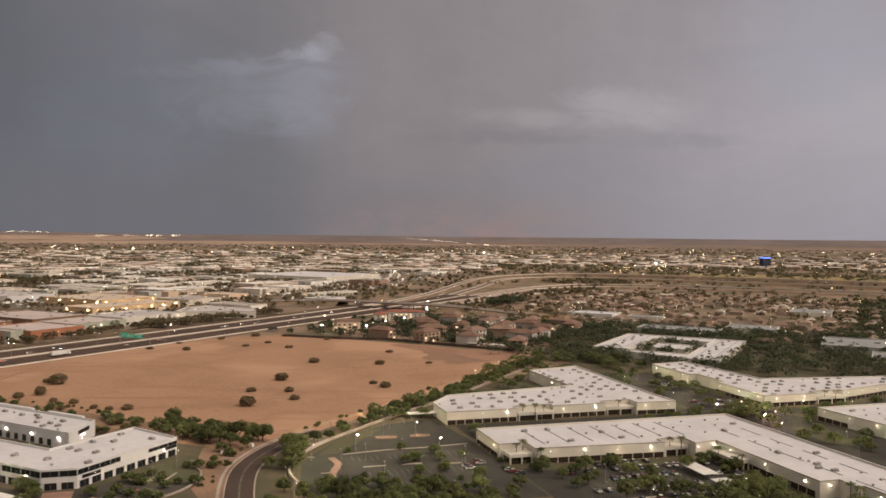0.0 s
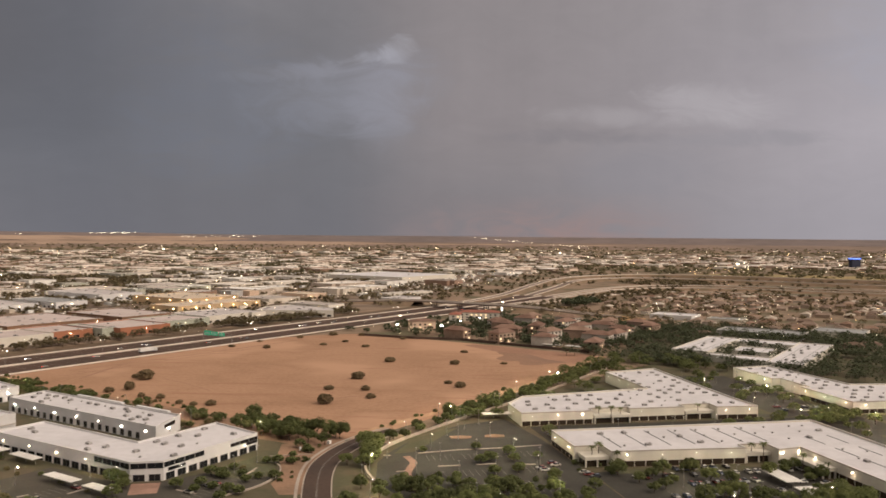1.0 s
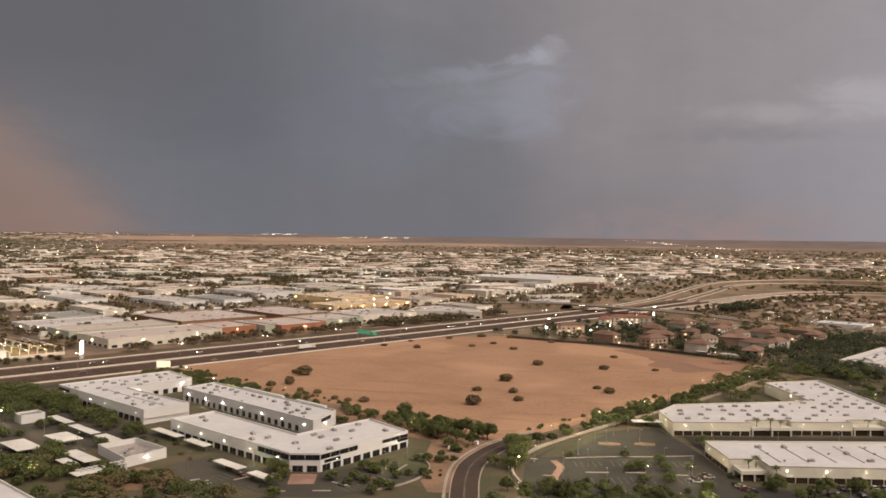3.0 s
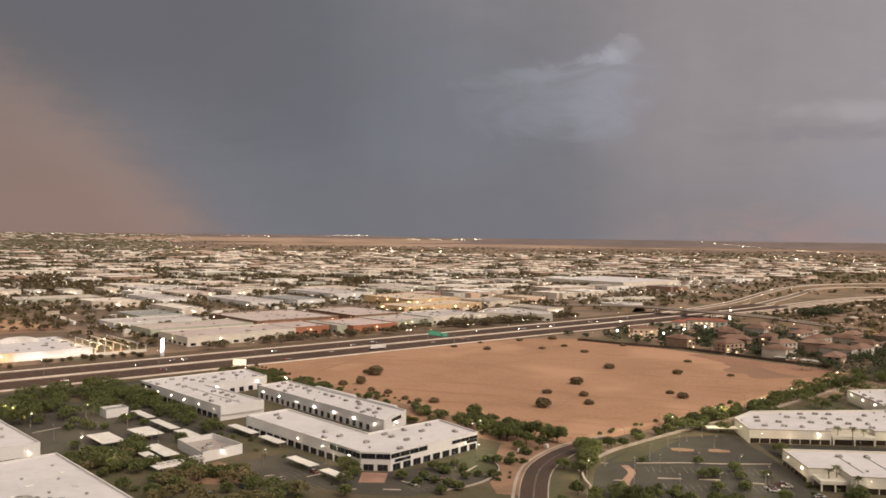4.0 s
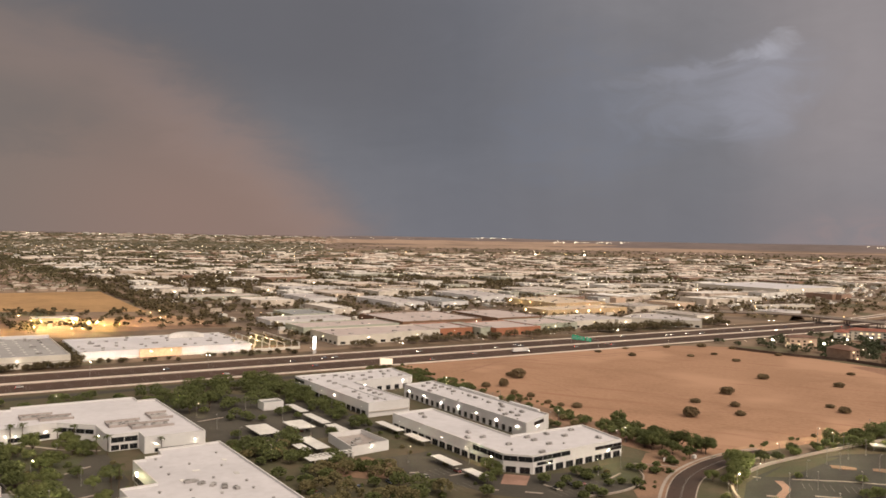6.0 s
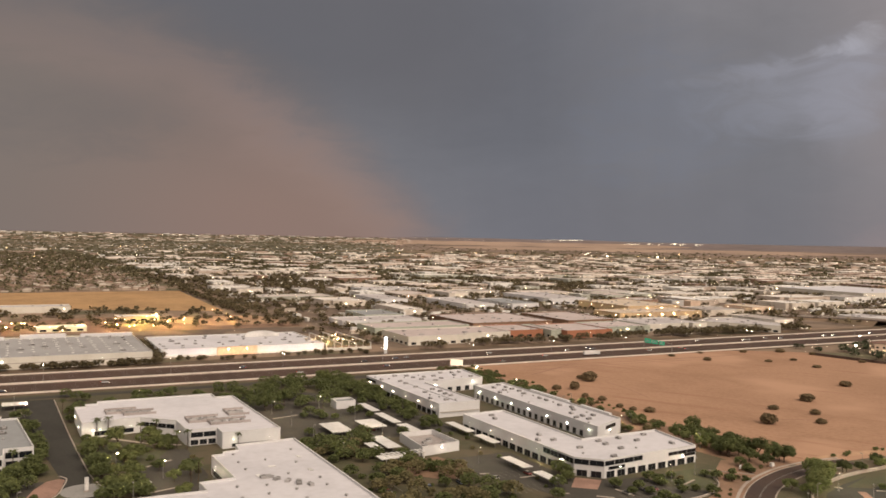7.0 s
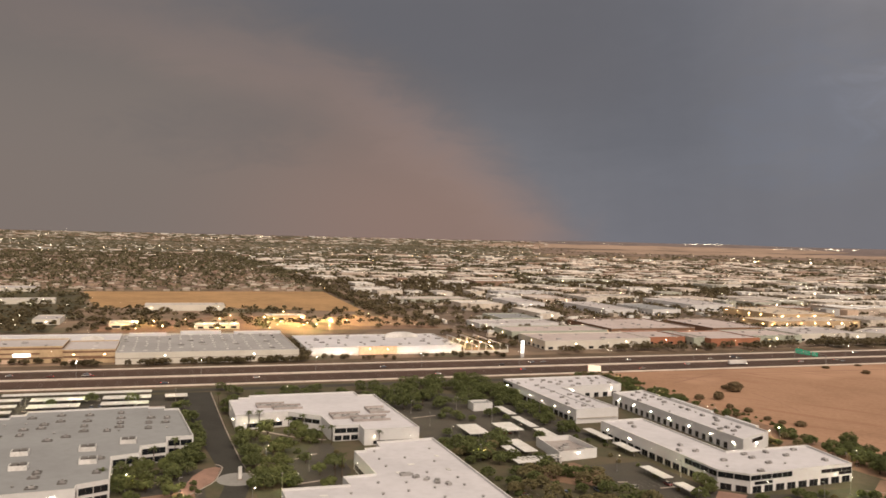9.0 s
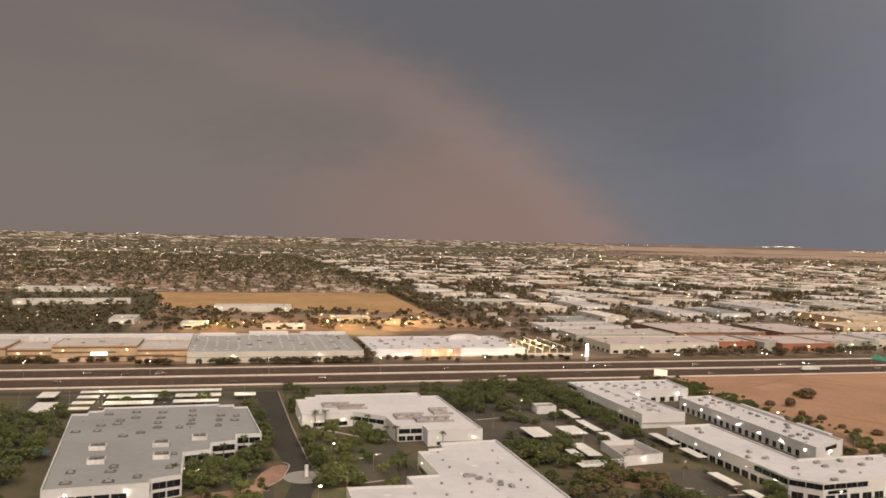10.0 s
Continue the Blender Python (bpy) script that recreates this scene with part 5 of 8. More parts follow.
for x0, x1 in ((-300, -262), (-232, -200), (-184, -160), (-150, -128), (-122, -84), (-76, -58)):
    bm = bmesh.new()
    bow = [(x0, 8.8)] + [(x0 + (x1 - x0) * k / 8, 12.0 + 1.6 * math.sin(math.pi * k / 8)) for k in range(9)] + [(x1, 8.8)]
    front, back = [bm.verts.new((x - c[0], 748 - c[1], z)) for x, z in bow], [bm.verts.new((x - c[0], 754 - c[1], z)) for x, z in bow]
    bm.faces.new(front)
    bm.faces.new(back[::-1])
    for i in range(len(bow)):
        j = (i + 1) % len(bow)
        bm.faces.new((front[j], front[i], back[i], back[j]))
    part("roof_front", bm, COPING, ob, "white rounded roof front")
bm = bmesh.new()
box(bm, -6, -0.15, 0, 6, 0.15, 2.4, 0.05)
lit = tagged(part("lit_sign", bm, lamp_material("sign_face", (1.0, 0.96, 0.88), 1.6), m=place(SITE, -112, 690.8, 5.2)), "blank white sign glowing on a tan store", "sign")

# -- industrial blocks across the freeway
IND_WALL = material("tilt_up_panel", (0.44, 0.36, 0.29), grain=0.5, stain=0.04, palette=[(0.76, 0.69, 0.61), (0.83, 0.79, 0.73), (0.60, 0.50, 0.42), (0.80, 0.74, 0.66), (0.36, 0.24, 0.18), (0.72, 0.64, 0.55), (0.50, 0.50, 0.43), (0.84, 0.81, 0.77)])
IND_ROOF = material("pale_flat_roof", (0.58, 0.52, 0.48), grain=0.15, stain=0.02, palette=[(0.60, 0.52, 0.48), (0.80, 0.75, 0.71), (0.44, 0.39, 0.36), (0.70, 0.61, 0.56), (0.85, 0.82, 0.79), (0.52, 0.46, 0.43), (0.78, 0.72, 0.67)])
SAGE_WALL = material("sage_panel", (0.44, 0.46, 0.38), (0.38, 0.40, 0.33), grain=0.5, stain=0.05)
PINK_ROOF = material("dusty_pink_roof", (0.52, 0.44, 0.42), (0.46, 0.385, 0.365), grain=0.2, stain=0.03, speck=0.25)
rng = random.Random(77)
TAN_ROOF = material("tan_roof_membrane", (0.58, 0.48, 0.38), (0.50, 0.41, 0.32), grain=0.2, stain=0.03, speck=0.2)
INDUSTRY = [  # outline on the freeway's grid, height, wall, roof, label
    ([(328, 703), (392, 703), (392, 712), (446, 712), (446, 766), (328, 766)], 8.6, CREAM_WALL, PINK_ROOF, "long cream industrial block facing the freeway"),
    ([(448, 724), (494, 724), (494, 778), (448, 778)], 8.0, ORANGE_WALL, PINK_ROOF, "industrial block with orange stucco walls"),
    ([(496, 712), (508.6, 712), (508.6, 770), (496, 770)], 8.2, SAGE_WALL, PINK_ROOF, "narrow sage-green industrial block"),
    ([(509, 702), (568, 702), (568, 768), (509, 768)], 8.2, ORANGE_WALL, PINK_ROOF, "low industrial block with an orange front"),
    ([(569, 718), (634, 718), (634, 772), (569, 772)], 8.2, SAGE_WALL, PINK_ROOF, "sage-green industrial block along the freeway"),
    ([(637, 726), (700, 726), (700, 720), (722, 720), (722, 792), (637, 792)], 8.4, CREAM_WALL, ROOF_PALE, "cream industrial block among freeway trees"),
    ([(724, 740), (780, 664), (808, 690), (812, 766), (770, 768)], 8.4, CREAM_WALL, ROOF_PALE, "cream industrial block set askew beside the freeway"),
    ([(329, 786), (440, 786), (440, 836), (329, 836)], 8.2, SAGE_WALL, PINK_ROOF, "long grey-green industrial block with a flat roof"),
    ([(323, 864), (420, 864), (420, 908), (323, 908)], 8.2, WHITE_WALL, ROOF_PALE, "long white-fronted industrial block behind trees"),
    ([(374, 924), (424, 924), (424, 990), (374, 990)], 8.0, SAGE_WALL, ROOF_GREY, "grey-roofed industrial block among trees"),
    ([(448, 792), (553, 792), (553, 898), (448, 898)], 9.0, BROWN_WALL, PINK_ROOF, "broad brown-walled industrial block with a pink roof"),
    ([(572, 786), (642, 786), (642, 888), (572, 888)], 9.0, BROWN_WALL, PINK_ROOF, "deep brown-walled industrial block with a pink roof"),
    ([(572, 1030), (624, 1030), (624, 1165), (572, 1165)], 8.4, WHITE_WALL, ROOF_PALE, "deep white-fronted industrial block among trees"),
    ([(646, 1026), (692, 1026), (692, 1130), (646, 1130)], 8.2, WHITE_WALL, ROOF_GREY, "deep white-fronted industrial block among trees"),
    ([(752, 1088), (828, 1088), (828, 1225), (752, 1225)], 9.5, WHITE_WALL, ROOF_PALE, "large white industrial block with a long pale roof"),
    ([(696, 846), (838, 846), (838, 900), (696, 900)], 9.0, TAN_WALL, TAN_ROOF, "tan industrial block with bright wall lamps"),
    ([(758, 904), (852, 904), (852, 1018), (758, 1018)], 12.0, TAN_WALL, TAN_ROOF, "tall tan industrial block with bright wall lamps"),
    ([(555, 1386), (652, 1386), (652, 1440), (555, 1440)], 8.5, WHITE_WALL, ROOF_PALE, "long white warehouse front among trees"),
    ([(490, 1150), (536, 1150), (536, 1260), (490, 1260)], 8.2, WHITE_WALL, ROOF_PALE, "white-fronted industrial block among trees"),
    ([(882, 952), (906, 952), (906, 976), (882, 976)], 14.0, GREY_WALL, ROOF_GREY, "grey plant tower beside the tan blocks"),
    ([(914, 946), (934, 946), (934, 966), (914, 966)], 13.0, PEACH_WALL, TAN_ROOF, "peach box building beside the plant tower"),
    ([(956, 866), (1000, 866), (1000, 920), (956, 920)], 9.5, PEACH_WALL, TAN_ROOF, "peach building lit by amber lamps"),
    ([(1072, 800), (1180, 786), (1182, 806), (1074, 822)], 7.0, CREAM_WALL, ROOF_PALE, "low building with a row of lit windows"),
    ([(1000, 716), (1052, 722), (1050, 760), (998, 754)], 7.0, WHITE_WALL, ROOF_PALE, "low white building beside the freeway ramp"),
    ([(1430, 1030), (1640, 1030), (1640, 1240), (1430, 1240)], 12.0, CREAM_WALL, ROOF_WHITE, "very large pale distribution building"),
    ([(-36, 1135), (64, 1135), (64, 1165), (-36, 1165)], 8.0, CREAM_WALL, ROOF_PALE, "pale two-storey building at the golden field"),
    ([(-305, 1236), (-156, 1258), (-158, 1286), (-307, 1264)], 6.5, CREAM_WALL, ROOF_PALE, "long pale flat-roofed school block"),
    ([(-366, 1500), (-215, 1500), (-215, 1560), (-366, 1560)], 6.5, CREAM_WALL, ROOF_PALE, "long pale flat-roofed school block"),
    ([(-145, 975), (-118, 975), (-118, 1026), (-145, 1026)], 6.0, CREAM_WALL, ROOF_PALE, "pale shop building among trees"),
    ([(-66, 930), (-38, 930), (-38, 962), (-66, 962)], 5.5, CREAM_WALL, ROOF_PALE, "pale shop building among trees"),
    ([(104, 1000), (150, 1000), (150, 1026), (104, 1026)], 6.0, TAN_WALL, ROOF_WHITE, "tan filling station building under amber lamps"),
    ([(20, 915), (66, 915), (66, 938), (20, 938)], 5.0, CREAM_WALL, ROOF_WHITE, "pale shop building behind the stores"),
]


TAKEN = []
for k, (poly, h, mat, roof_mat, label) in enumerate(INDUSTRY):
    q = ccw(poly)
    TAKEN.append((min(p[0] for p in q), min(p[1] for p in q), max(p[0] for p in q), max(p[1] for p in q)))
    ob, c = building("industrial_building", SITE, q, h, mat, roof_mat, label, group="industrial blocks")
    wide = TAKEN[-1][2] - TAKEN[-1][0] > 180
    unit_field(ob, c, q, 45 if wide else 17, 40 if wide else 15, len(label) + int(poly[0][0]), (0, 1, 2), keep=0.55)
    for i in range(len(q)):
        e0, e1 = q[i], q[(i + 1) % len(q)]
        d = Vector(e1) - Vector(e0)
        if d.length > 20 and (d.x > 12 or d.y < -12):
            if poly[0][1] < 1100:
                windows(ob, c, e0, e1, 0.6, 3.0, 4.0, 5.5, 3.0, framed=False)
            wall_lamp(ob, c, e0, e1, h - 3.0, max(1, int(d.length / (20 if mat is TAN_WALL or mat is PEACH_WALL else 48))), 8, LAMP_AMBER if mat is TAN_WALL else LAMP_FAR, 0.5 if mat is TAN_WALL else 0.36, split=False)


def city_grid():
    """Further flat-roofed blocks in uneven rows along the freeway's grid, each standing in its own plot."""
    r = random.Random(5)
    out = []
    n = 722.0
    row = 0
    while n < 3500:
        depth = r.uniform(58, 118)
        s = 306.0 + r.uniform(0, 40)
        while s < 2600:
            w = r.choice((r.uniform(22, 40), r.uniform(38, 70), r.uniform(60, 120)))
            d = depth * r.uniform(0.35, 0.85)
            n0 = n + r.uniform(0, depth - d)
            fit = n0 > 716 + max(0.0, (s + w - 880) * 0.27) and not (s < 420 and n0 < 1040)
            clash = any(s - 7 < x1 and s + w + 7 > x0 and n0 - 9 < y1 and n0 + d + 9 > y0 for x0, y0, x1, y1 in TAKEN)
            green = noise.noise((s / 310.0, n / 260.0, 3.1)) > 0.22
            if fit and not clash and not green and r.random() < 0.86:
                out.append((s, n0, s + w, n0 + d))
            s += w + (r.uniform(10, 24) if r.random() < 0.6 else r.uniform(30, 75))
        n += depth + (16 if row % 2 else 34)
        row += 1
    return out


CITY = city_grid()
NEAR_CITY = sorted((q for q in CITY), key=lambda q: q[0] ** 2 + q[1] ** 2)[:185]
NEAR_SET = set(NEAR_CITY)
for k, (x0, y0, x1, y1) in enumerate(NEAR_CITY):
    cut = min(rng.uniform(5, 12), (x1 - x0) * 0.25, (y1 - y0) * 0.4)
    P = rng.choice(([(x0, y0), (x1, y0), (x1, y1), (x0, y1)], [(x0, y0), (x1 - cut, y0), (x1 - cut, y0 + cut), (x1, y0 + cut), (x1, y1), (x0, y1)], [(x0 + cut, y0), (x1, y0), (x1, y1), (x0, y1), (x0, y0 + cut), (x0 + cut, y0 + cut)]))
    ob, c = building("industrial_building", SITE, P, rng.uniform(6.5, 10.5), IND_WALL, IND_ROOF, "pale flat-roofed industrial block across the freeway", group="industrial blocks", coping=k < 60)
    for _ in range(rng.randint(2, 4) if k < 60 else 0):
        unit(ob, c, rng.uniform(x0 + 8, max(x0 + 8, x1 - 12)), rng.uniform(y0 + 6, max(y0 + 6, y1 - 6)), rng.choice((0, 1)))
    if rng.random() < 0.75:
        wall_lamp(ob, c, (x0 + cut, y0), (x1 - cut, y0), 4.6, rng.randint(1, 2), 5, LAMP_FAR, 0.4, split=False)
    if rng.random() < 0.25 and k < 60:
        windows(ob, c, (x0 + cut, y0), (x1 - cut, y0), 0.4, 3.4, 4.2, rng.uniform(6, 10), 2.0, framed=False)

# ---- far town: joined masses ----


def true_to_rim(d):
    """Where a thing at the true distance d stands on the gently rising plain: its radius, height and scale."""
    if d < 2600:
        return d, 0.0, 1.0
    lo, hi = 2600.0, 4800.0
    for _ in range(30):
        m = (lo + hi) / 2
        if (100 - ground_height(m)) / m > 100 / d:
            lo = m
        else:
            hi = m
    return lo, ground_height(lo), lo / d


class Soup:
    """Collects many small shapes for one mesh."""

    def __init__(self):
        self.v, self.f, self.m = [], [], []

    def quad(self, a, b, c, d, mat=0):
        i = len(self.v)
        self.v += [a, b, c, d]
        self.f.append((i, i + 1, i + 2, i + 3))
        self.m.append(mat)

    def block(self, cx, cy, z, w, d, h, turn, roof=1, gable=0.0, scale=1.0):
        w, d, h, gable = w * scale, d * scale, h * scale, gable * scale
        ca, sa = math.cos(turn), math.sin(turn)
        at = lambda x, y, zz: (cx + x * ca - y * sa, cy + x * sa + y * ca, z + zz)
        i = len(self.v)
        for zz in (-1.0, h):
            self.v += [at(-w / 2, -d / 2, zz), at(w / 2, -d / 2, zz), at(w / 2, d / 2, zz), at(-w / 2, d / 2, zz)]
        for k in range(4):
            j = (k + 1) % 4
            self.f.append((i + k, i + j, i + 4 + j, i + 4 + k))
            self.m.append(0)
        if gable:
            o = 0.5 * scale
            e = [at(-w / 2 - o, -d / 2 - o, h), at(w / 2 + o, -d / 2 - o, h), at(w / 2 + o, d / 2 + o, h), at(-w / 2 - o, d / 2 + o, h), at(-w / 4, 0, h + gable), at(w / 4, 0, h + gable)]
            j = len(self.v)
            self.v += e
            self.f += [(j, j + 1, j + 5, j + 4), (j + 2, j + 3, j + 4, j + 5), (j + 1, j + 2, j + 5), (j + 3, j, j + 4)]
            self.m += [1] * 4
        else:
            self.f.append((i + 4, i + 5, i + 6, i + 7))
            self.m.append(roof)

    def star(self, x, y, z, r):
        i = len(self.v)
        q = r * 0.42
        self.v += [(x - r, y, z), (x + r, y, z), (x, y - r, z), (x, y + r, z), (x, y, z - q), (x, y, z + q)]
        self.f += [(i, i + 2, i + 5), (i + 2, i + 1, i + 5), (i + 1, i + 3, i + 5), (i + 3, i, i + 5), (i + 2, i, i + 4), (i + 1, i + 2, i + 4), (i + 3, i + 1, i + 4), (i, i + 3, i + 4)]
        self.m += [0] * 8

    def leaves(self, x, y, z, r, h, count, rng, size):
        """A ragged crown of leaf clumps over a short stem."""
        self.quad((x - 0.15, y, z), (x + 0.15, y, z), (x + 0.1, y, z + h * 0.5), (x - 0.1, y, z + h * 0.5), 1)
        for _ in range(count):
            a, u, k = rng.uniform(0, 6.283), rng.uniform(-0.55, 1.0), rng.uniform(0.45, 1.0) ** 0.5
            rr = r * k * math.sqrt(max(0.0, 1 - u * u)) * rng.uniform(0.8, 1.2)
            px, py, pz = x + rr * math.cos(a), y + rr * math.sin(a), z + h * 0.58 + h * 0.42 * u * k
            t, tilt = rng.uniform(0, 6.283), rng.uniform(-0.9, 0.9)
            s = size * rng.uniform(0.6, 1.3)
            ux, uy = math.cos(t) * s, math.sin(t) * s
            wx, wy, wz = -math.sin(t) * s * math.cos(tilt), math.cos(t) * s * math.cos(tilt), s * math.sin(tilt) + s * 0.3
            self.quad((px - ux - wx, py - uy - wy, pz - wz), (px + ux - wx * 0.6, py + uy - wy * 0.6, pz - wz * 0.7), (px + ux * 0.8 + wx, py + uy * 0.8 + wy, pz + wz), (px - ux * 0.7 + wx, py - uy * 0.7 + wy, pz + wz * 0.8))

    def build(self, name, mats, label, category):
        me = bpy.data.meshes.new(name)
        me.from_pydata(self.v, [], self.f)
        for m in mats:
            me.materials.append(m)
        me.polygons.foreach_set("material_index", self.m)
        me.update()
        return tagged(new(name, me), label, category, kind="stuff")


def at_site(s, n):
    """World bearing and true distance of a spot on the site grid."""
    p = SITE @ Vector((s, n, 0))
    d = math.hypot(p.x, p.y)
    return p.x / d, p.y / d, d


# warm lamp glow and dusty light are put into the wall and roof palettes
FAR_WALL = material("far_walls", (0.55, 0.48, 0.40), grain=0.1, stain=0.01, island=1, palette=[(0.86, 0.79, 0.71), (0.38, 0.26, 0.195), (0.80, 0.69, 0.60), (0.88, 0.83, 0.77), (0.66, 0.53, 0.44), (0.85, 0.76, 0.67), (0.27, 0.185, 0.14)])
FAR_ROOF = material("far_flat_roofs", (0.6, 0.55, 0.5), grain=0.1, stain=0.01, island=1, palette=[(0.70, 0.58, 0.50), (0.87, 0.79, 0.72), (0.50, 0.39, 0.33), (0.84, 0.74, 0.66), (0.34, 0.26, 0.215), (0.64, 0.52, 0.455), (0.88, 0.83, 0.78), (0.78, 0.67, 0.58)])
TILE_ROOF = material("clay_tile_roofs", (0.26, 0.16, 0.12), grain=0.2, stain=0.02, island=1, palette=[(0.27, 0.175, 0.13), (0.36, 0.26, 0.20), (0.20, 0.14, 0.11), (0.31, 0.235, 0.19), (0.24, 0.175, 0.14), (0.52, 0.45, 0.38)])
FAR_LEAF = material("far_leaves", (0.184, 0.147, 0.085), (0.140, 0.114, 0.066), grain=0.4, stain=0.02, vary=0.3, island=1, leafy=0.4)
FAR_GREEN = material("suburb_leaves", (0.188, 0.162, 0.095), (0.146, 0.129, 0.075), grain=0.4, stain=0.02, vary=0.3, island=1, leafy=0.4)
FAR_LAMP = lamp_material("far_lamps", (1.0, 0.86, 0.62), 4.5)
FAR_AMBER = lamp_material("far_amber_lamps", (1.0, 0.66, 0.26), 6.0)
FAR_HEAD = lamp_material("far_headlights", (1.0, 0.93, 0.80), 5.0)
for m in (FAR_LAMP, FAR_AMBER, FAR_HEAD):
    m.cycles.emission_sampling = "NONE"
TURN = radians(SITE_TURN)
rng = random.Random(9)
town, homes, woods, suburb, grove, lamps, amber = Soup(), Soup(), Soup(), Soup(), Soup(), Soup(), Soup()
for x0, y0, x1, y1 in CITY:
    if (x0, y0, x1, y1) in NEAR_SET:
        continue
    bx, by, d = at_site((x0 + x1) / 2, (y0 + y1) / 2)
    if d > 1900 and rng.random() < 0.42:
        continue
    r, z, k = true_to_rim(d)
    town.block(bx * r, by * r, z, x1 - x0, y1 - y0, rng.uniform(4.5, 9.5), TURN, scale=k)
# more roofs out to the edge of the plain, by bearing
for _ in range(2300):
    az = radians(rng.uniform(-34, 82))
    d = 2300 * math.exp(rng.uniform(0, 2.7 if az > radians(36) else 0.95))
    if az > radians(47) and d < 4500 and rng.random() < 0.75 or d > 5200 and az < radians(36) and rng.random() < 0.6:
        continue
    bx, by = -math.sin(az), math.cos(az)
    r, z, k = true_to_rim(d)
    if az < radians(-4) and d < 2900:
        continue
    big = 0.5 if d > 5000 else 1.0
    town.block(bx * r, by * r, z, rng.uniform(24, 95) * big, rng.uniform(20, 60) * big, rng.uniform(5, 10) * big, TURN, scale=k)
# roofs along the rim on the dusty side
for _ in range(900):
    az, r = radians(rng.uniform(37, 82)), rng.uniform(4250, 4800)
    town.block(-math.sin(az) * r, math.cos(az) * r, ground_height(r), rng.uniform(12, 44), rng.uniform(8, 20), rng.uniform(2.0, 4.2), TURN)
# small white blocks, sized as sheds and trailers, added for glints in far yards
sheds = Soup()
for _ in range(3600):
    s, n = rng.uniform(310, 2700), rng.uniform(760, 3200)
    if n < 720 + max(0.0, (s - 900) * 0.27):
        continue
    bx, by, d = at_site(s, n)
    r, z, k = true_to_rim(d)
    sheds.block(bx * r, by * r, z, rng.uniform(5, 17), rng.uniform(2.5, 7), rng.uniform(2.6, 4.6), TURN + rng.choice((0, 1.57)), scale=k)
for _ in range(1500):
    az, d = radians(rng.uniform(38, 82)), 2500 * math.exp(rng.uniform(0, 1.6))
    r, z, k = true_to_rim(d)
    sheds.block(-math.sin(az) * r, math.cos(az) * r, z, rng.uniform(8, 26), rng.uniform(6, 14), rng.uniform(3, 6), TURN + rng.choice((0, 1.57)), scale=k)
GLINT_WHITE = material("glint_white", (0.80, 0.78, 0.74), grain=0.4, stain=0.05, island=1, palette=[(0.84, 0.81, 0.76), (0.78, 0.70, 0.60), (0.88, 0.87, 0.85), (0.60, 0.52, 0.44), (0.86, 0.83, 0.78)])
sheds.build("far_sheds", [GLINT_WHITE, GLINT_WHITE], "small white shed-sized blocks added as glints in far yards", "sheds")
town.build("far_town", [FAR_WALL, FAR_ROOF], "far pale flat-roofed buildings of the town, lamp glow put into their colours", "town")


def scatter(count, region, rng):
    """Spots in a region of the site grid (s0, n0, s1, n1)."""
    s0, n0, s1, n1 = region
    for _ in range(count):
        yield rng.uniform(s0, s1), rng.uniform(n0, n1)


def rows_of_homes(region, rng, keep=0.85, street=26, plot=17):
    s0, n0, s1, n1 = region
    n = n0
    k = 0
    while n < n1:
        s = s0 + rng.uniform(0, 8)
        while s < s1:
            if rng.random() < keep:
                yield s, n + 3 * math.sin(s / 70.0), k
            s += plot * rng.uniform(0.9, 1.25)
        n += street if k % 2 else street * 0.72
        k += 1


HALLS = [(878, 150, 918, 232), (1008, 296, 1044, 348), (1000, 236, 1024, 276), (930, 100, 975, 150), (826, -60, 900, 52), (1180, 60, 1240, 110)]


def in_halls(s, n):
    return any(x0 - 8 < s < x1 + 8 and y0 - 8 < n < y1 + 8 for x0, y0, x1, y1 in HALLS) or 950 < s < 1052 and 345 < n < 540


HOME_REGIONS = [(-1700, 1540, 240, 4200), (840, -500, 1500, 330), (1000, 330, 1480, 480)]
for region in HOME_REGIONS:
    for s, n, k in rows_of_homes(region, rng, 0.5):
        if s > 600:
            if noise.noise((s / 90.0, n / 90.0, 1.7)) > (0.38 if n > 60 else 0.14) or in_halls(s, n):
                continue
            s, n = s + rng.uniform(-7, 7), n + rng.uniform(-6, 6)
        bx, by, d = at_site(s, n)
        r, z, q = true_to_rim(d)
        homes.block(bx * r, by * r, z, rng.uniform(13, 18), rng.uniform(10, 13), rng.uniform(2.8, 4.5), radians(SITE_TURN) + (0 if k % 3 else 1.57), gable=rng.uniform(1.8, 2.8), scale=q)
HOME_WALL = material("home_stucco", (0.45, 0.36, 0.28), grain=0.1, stain=0.01, island=1, palette=[(0.50, 0.40, 0.32), (0.36, 0.27, 0.21), (0.58, 0.49, 0.41), (0.44, 0.34, 0.26), (0.70, 0.63, 0.55)])
homes.build("far_homes", [HOME_WALL, TILE_ROOF], "far low homes with clay-tile roofs", "homes")


def clear_of_buildings(x, y):
    return not any(inside(p, x, y) for p in FOOTPRINTS)


FIELD_POLY = to_world(SITE, [(-143, 1510), (-100, 1188), (60, 1180), (248, 1105), (262, 1515)])
CITY_BOXES = [(x0 - 1, y0 - 1, x1 + 1, y1 + 1) for x0, y0, x1, y1 in CITY]


CITY_CELLS = {}
for q in CITY_BOXES:
    for i in range(int(q[0] // 100), int(q[2] // 100) + 1):
        for j in range(int(q[1] // 100), int(q[3] // 100) + 1):
            CITY_CELLS.setdefault((i, j), []).append(q)


def in_city(s, n):
    return any(x0 < s < x1 and y0 < n < y1 for x0, y0, x1, y1 in CITY_CELLS.get((int(s // 100), int(n // 100)), ()))


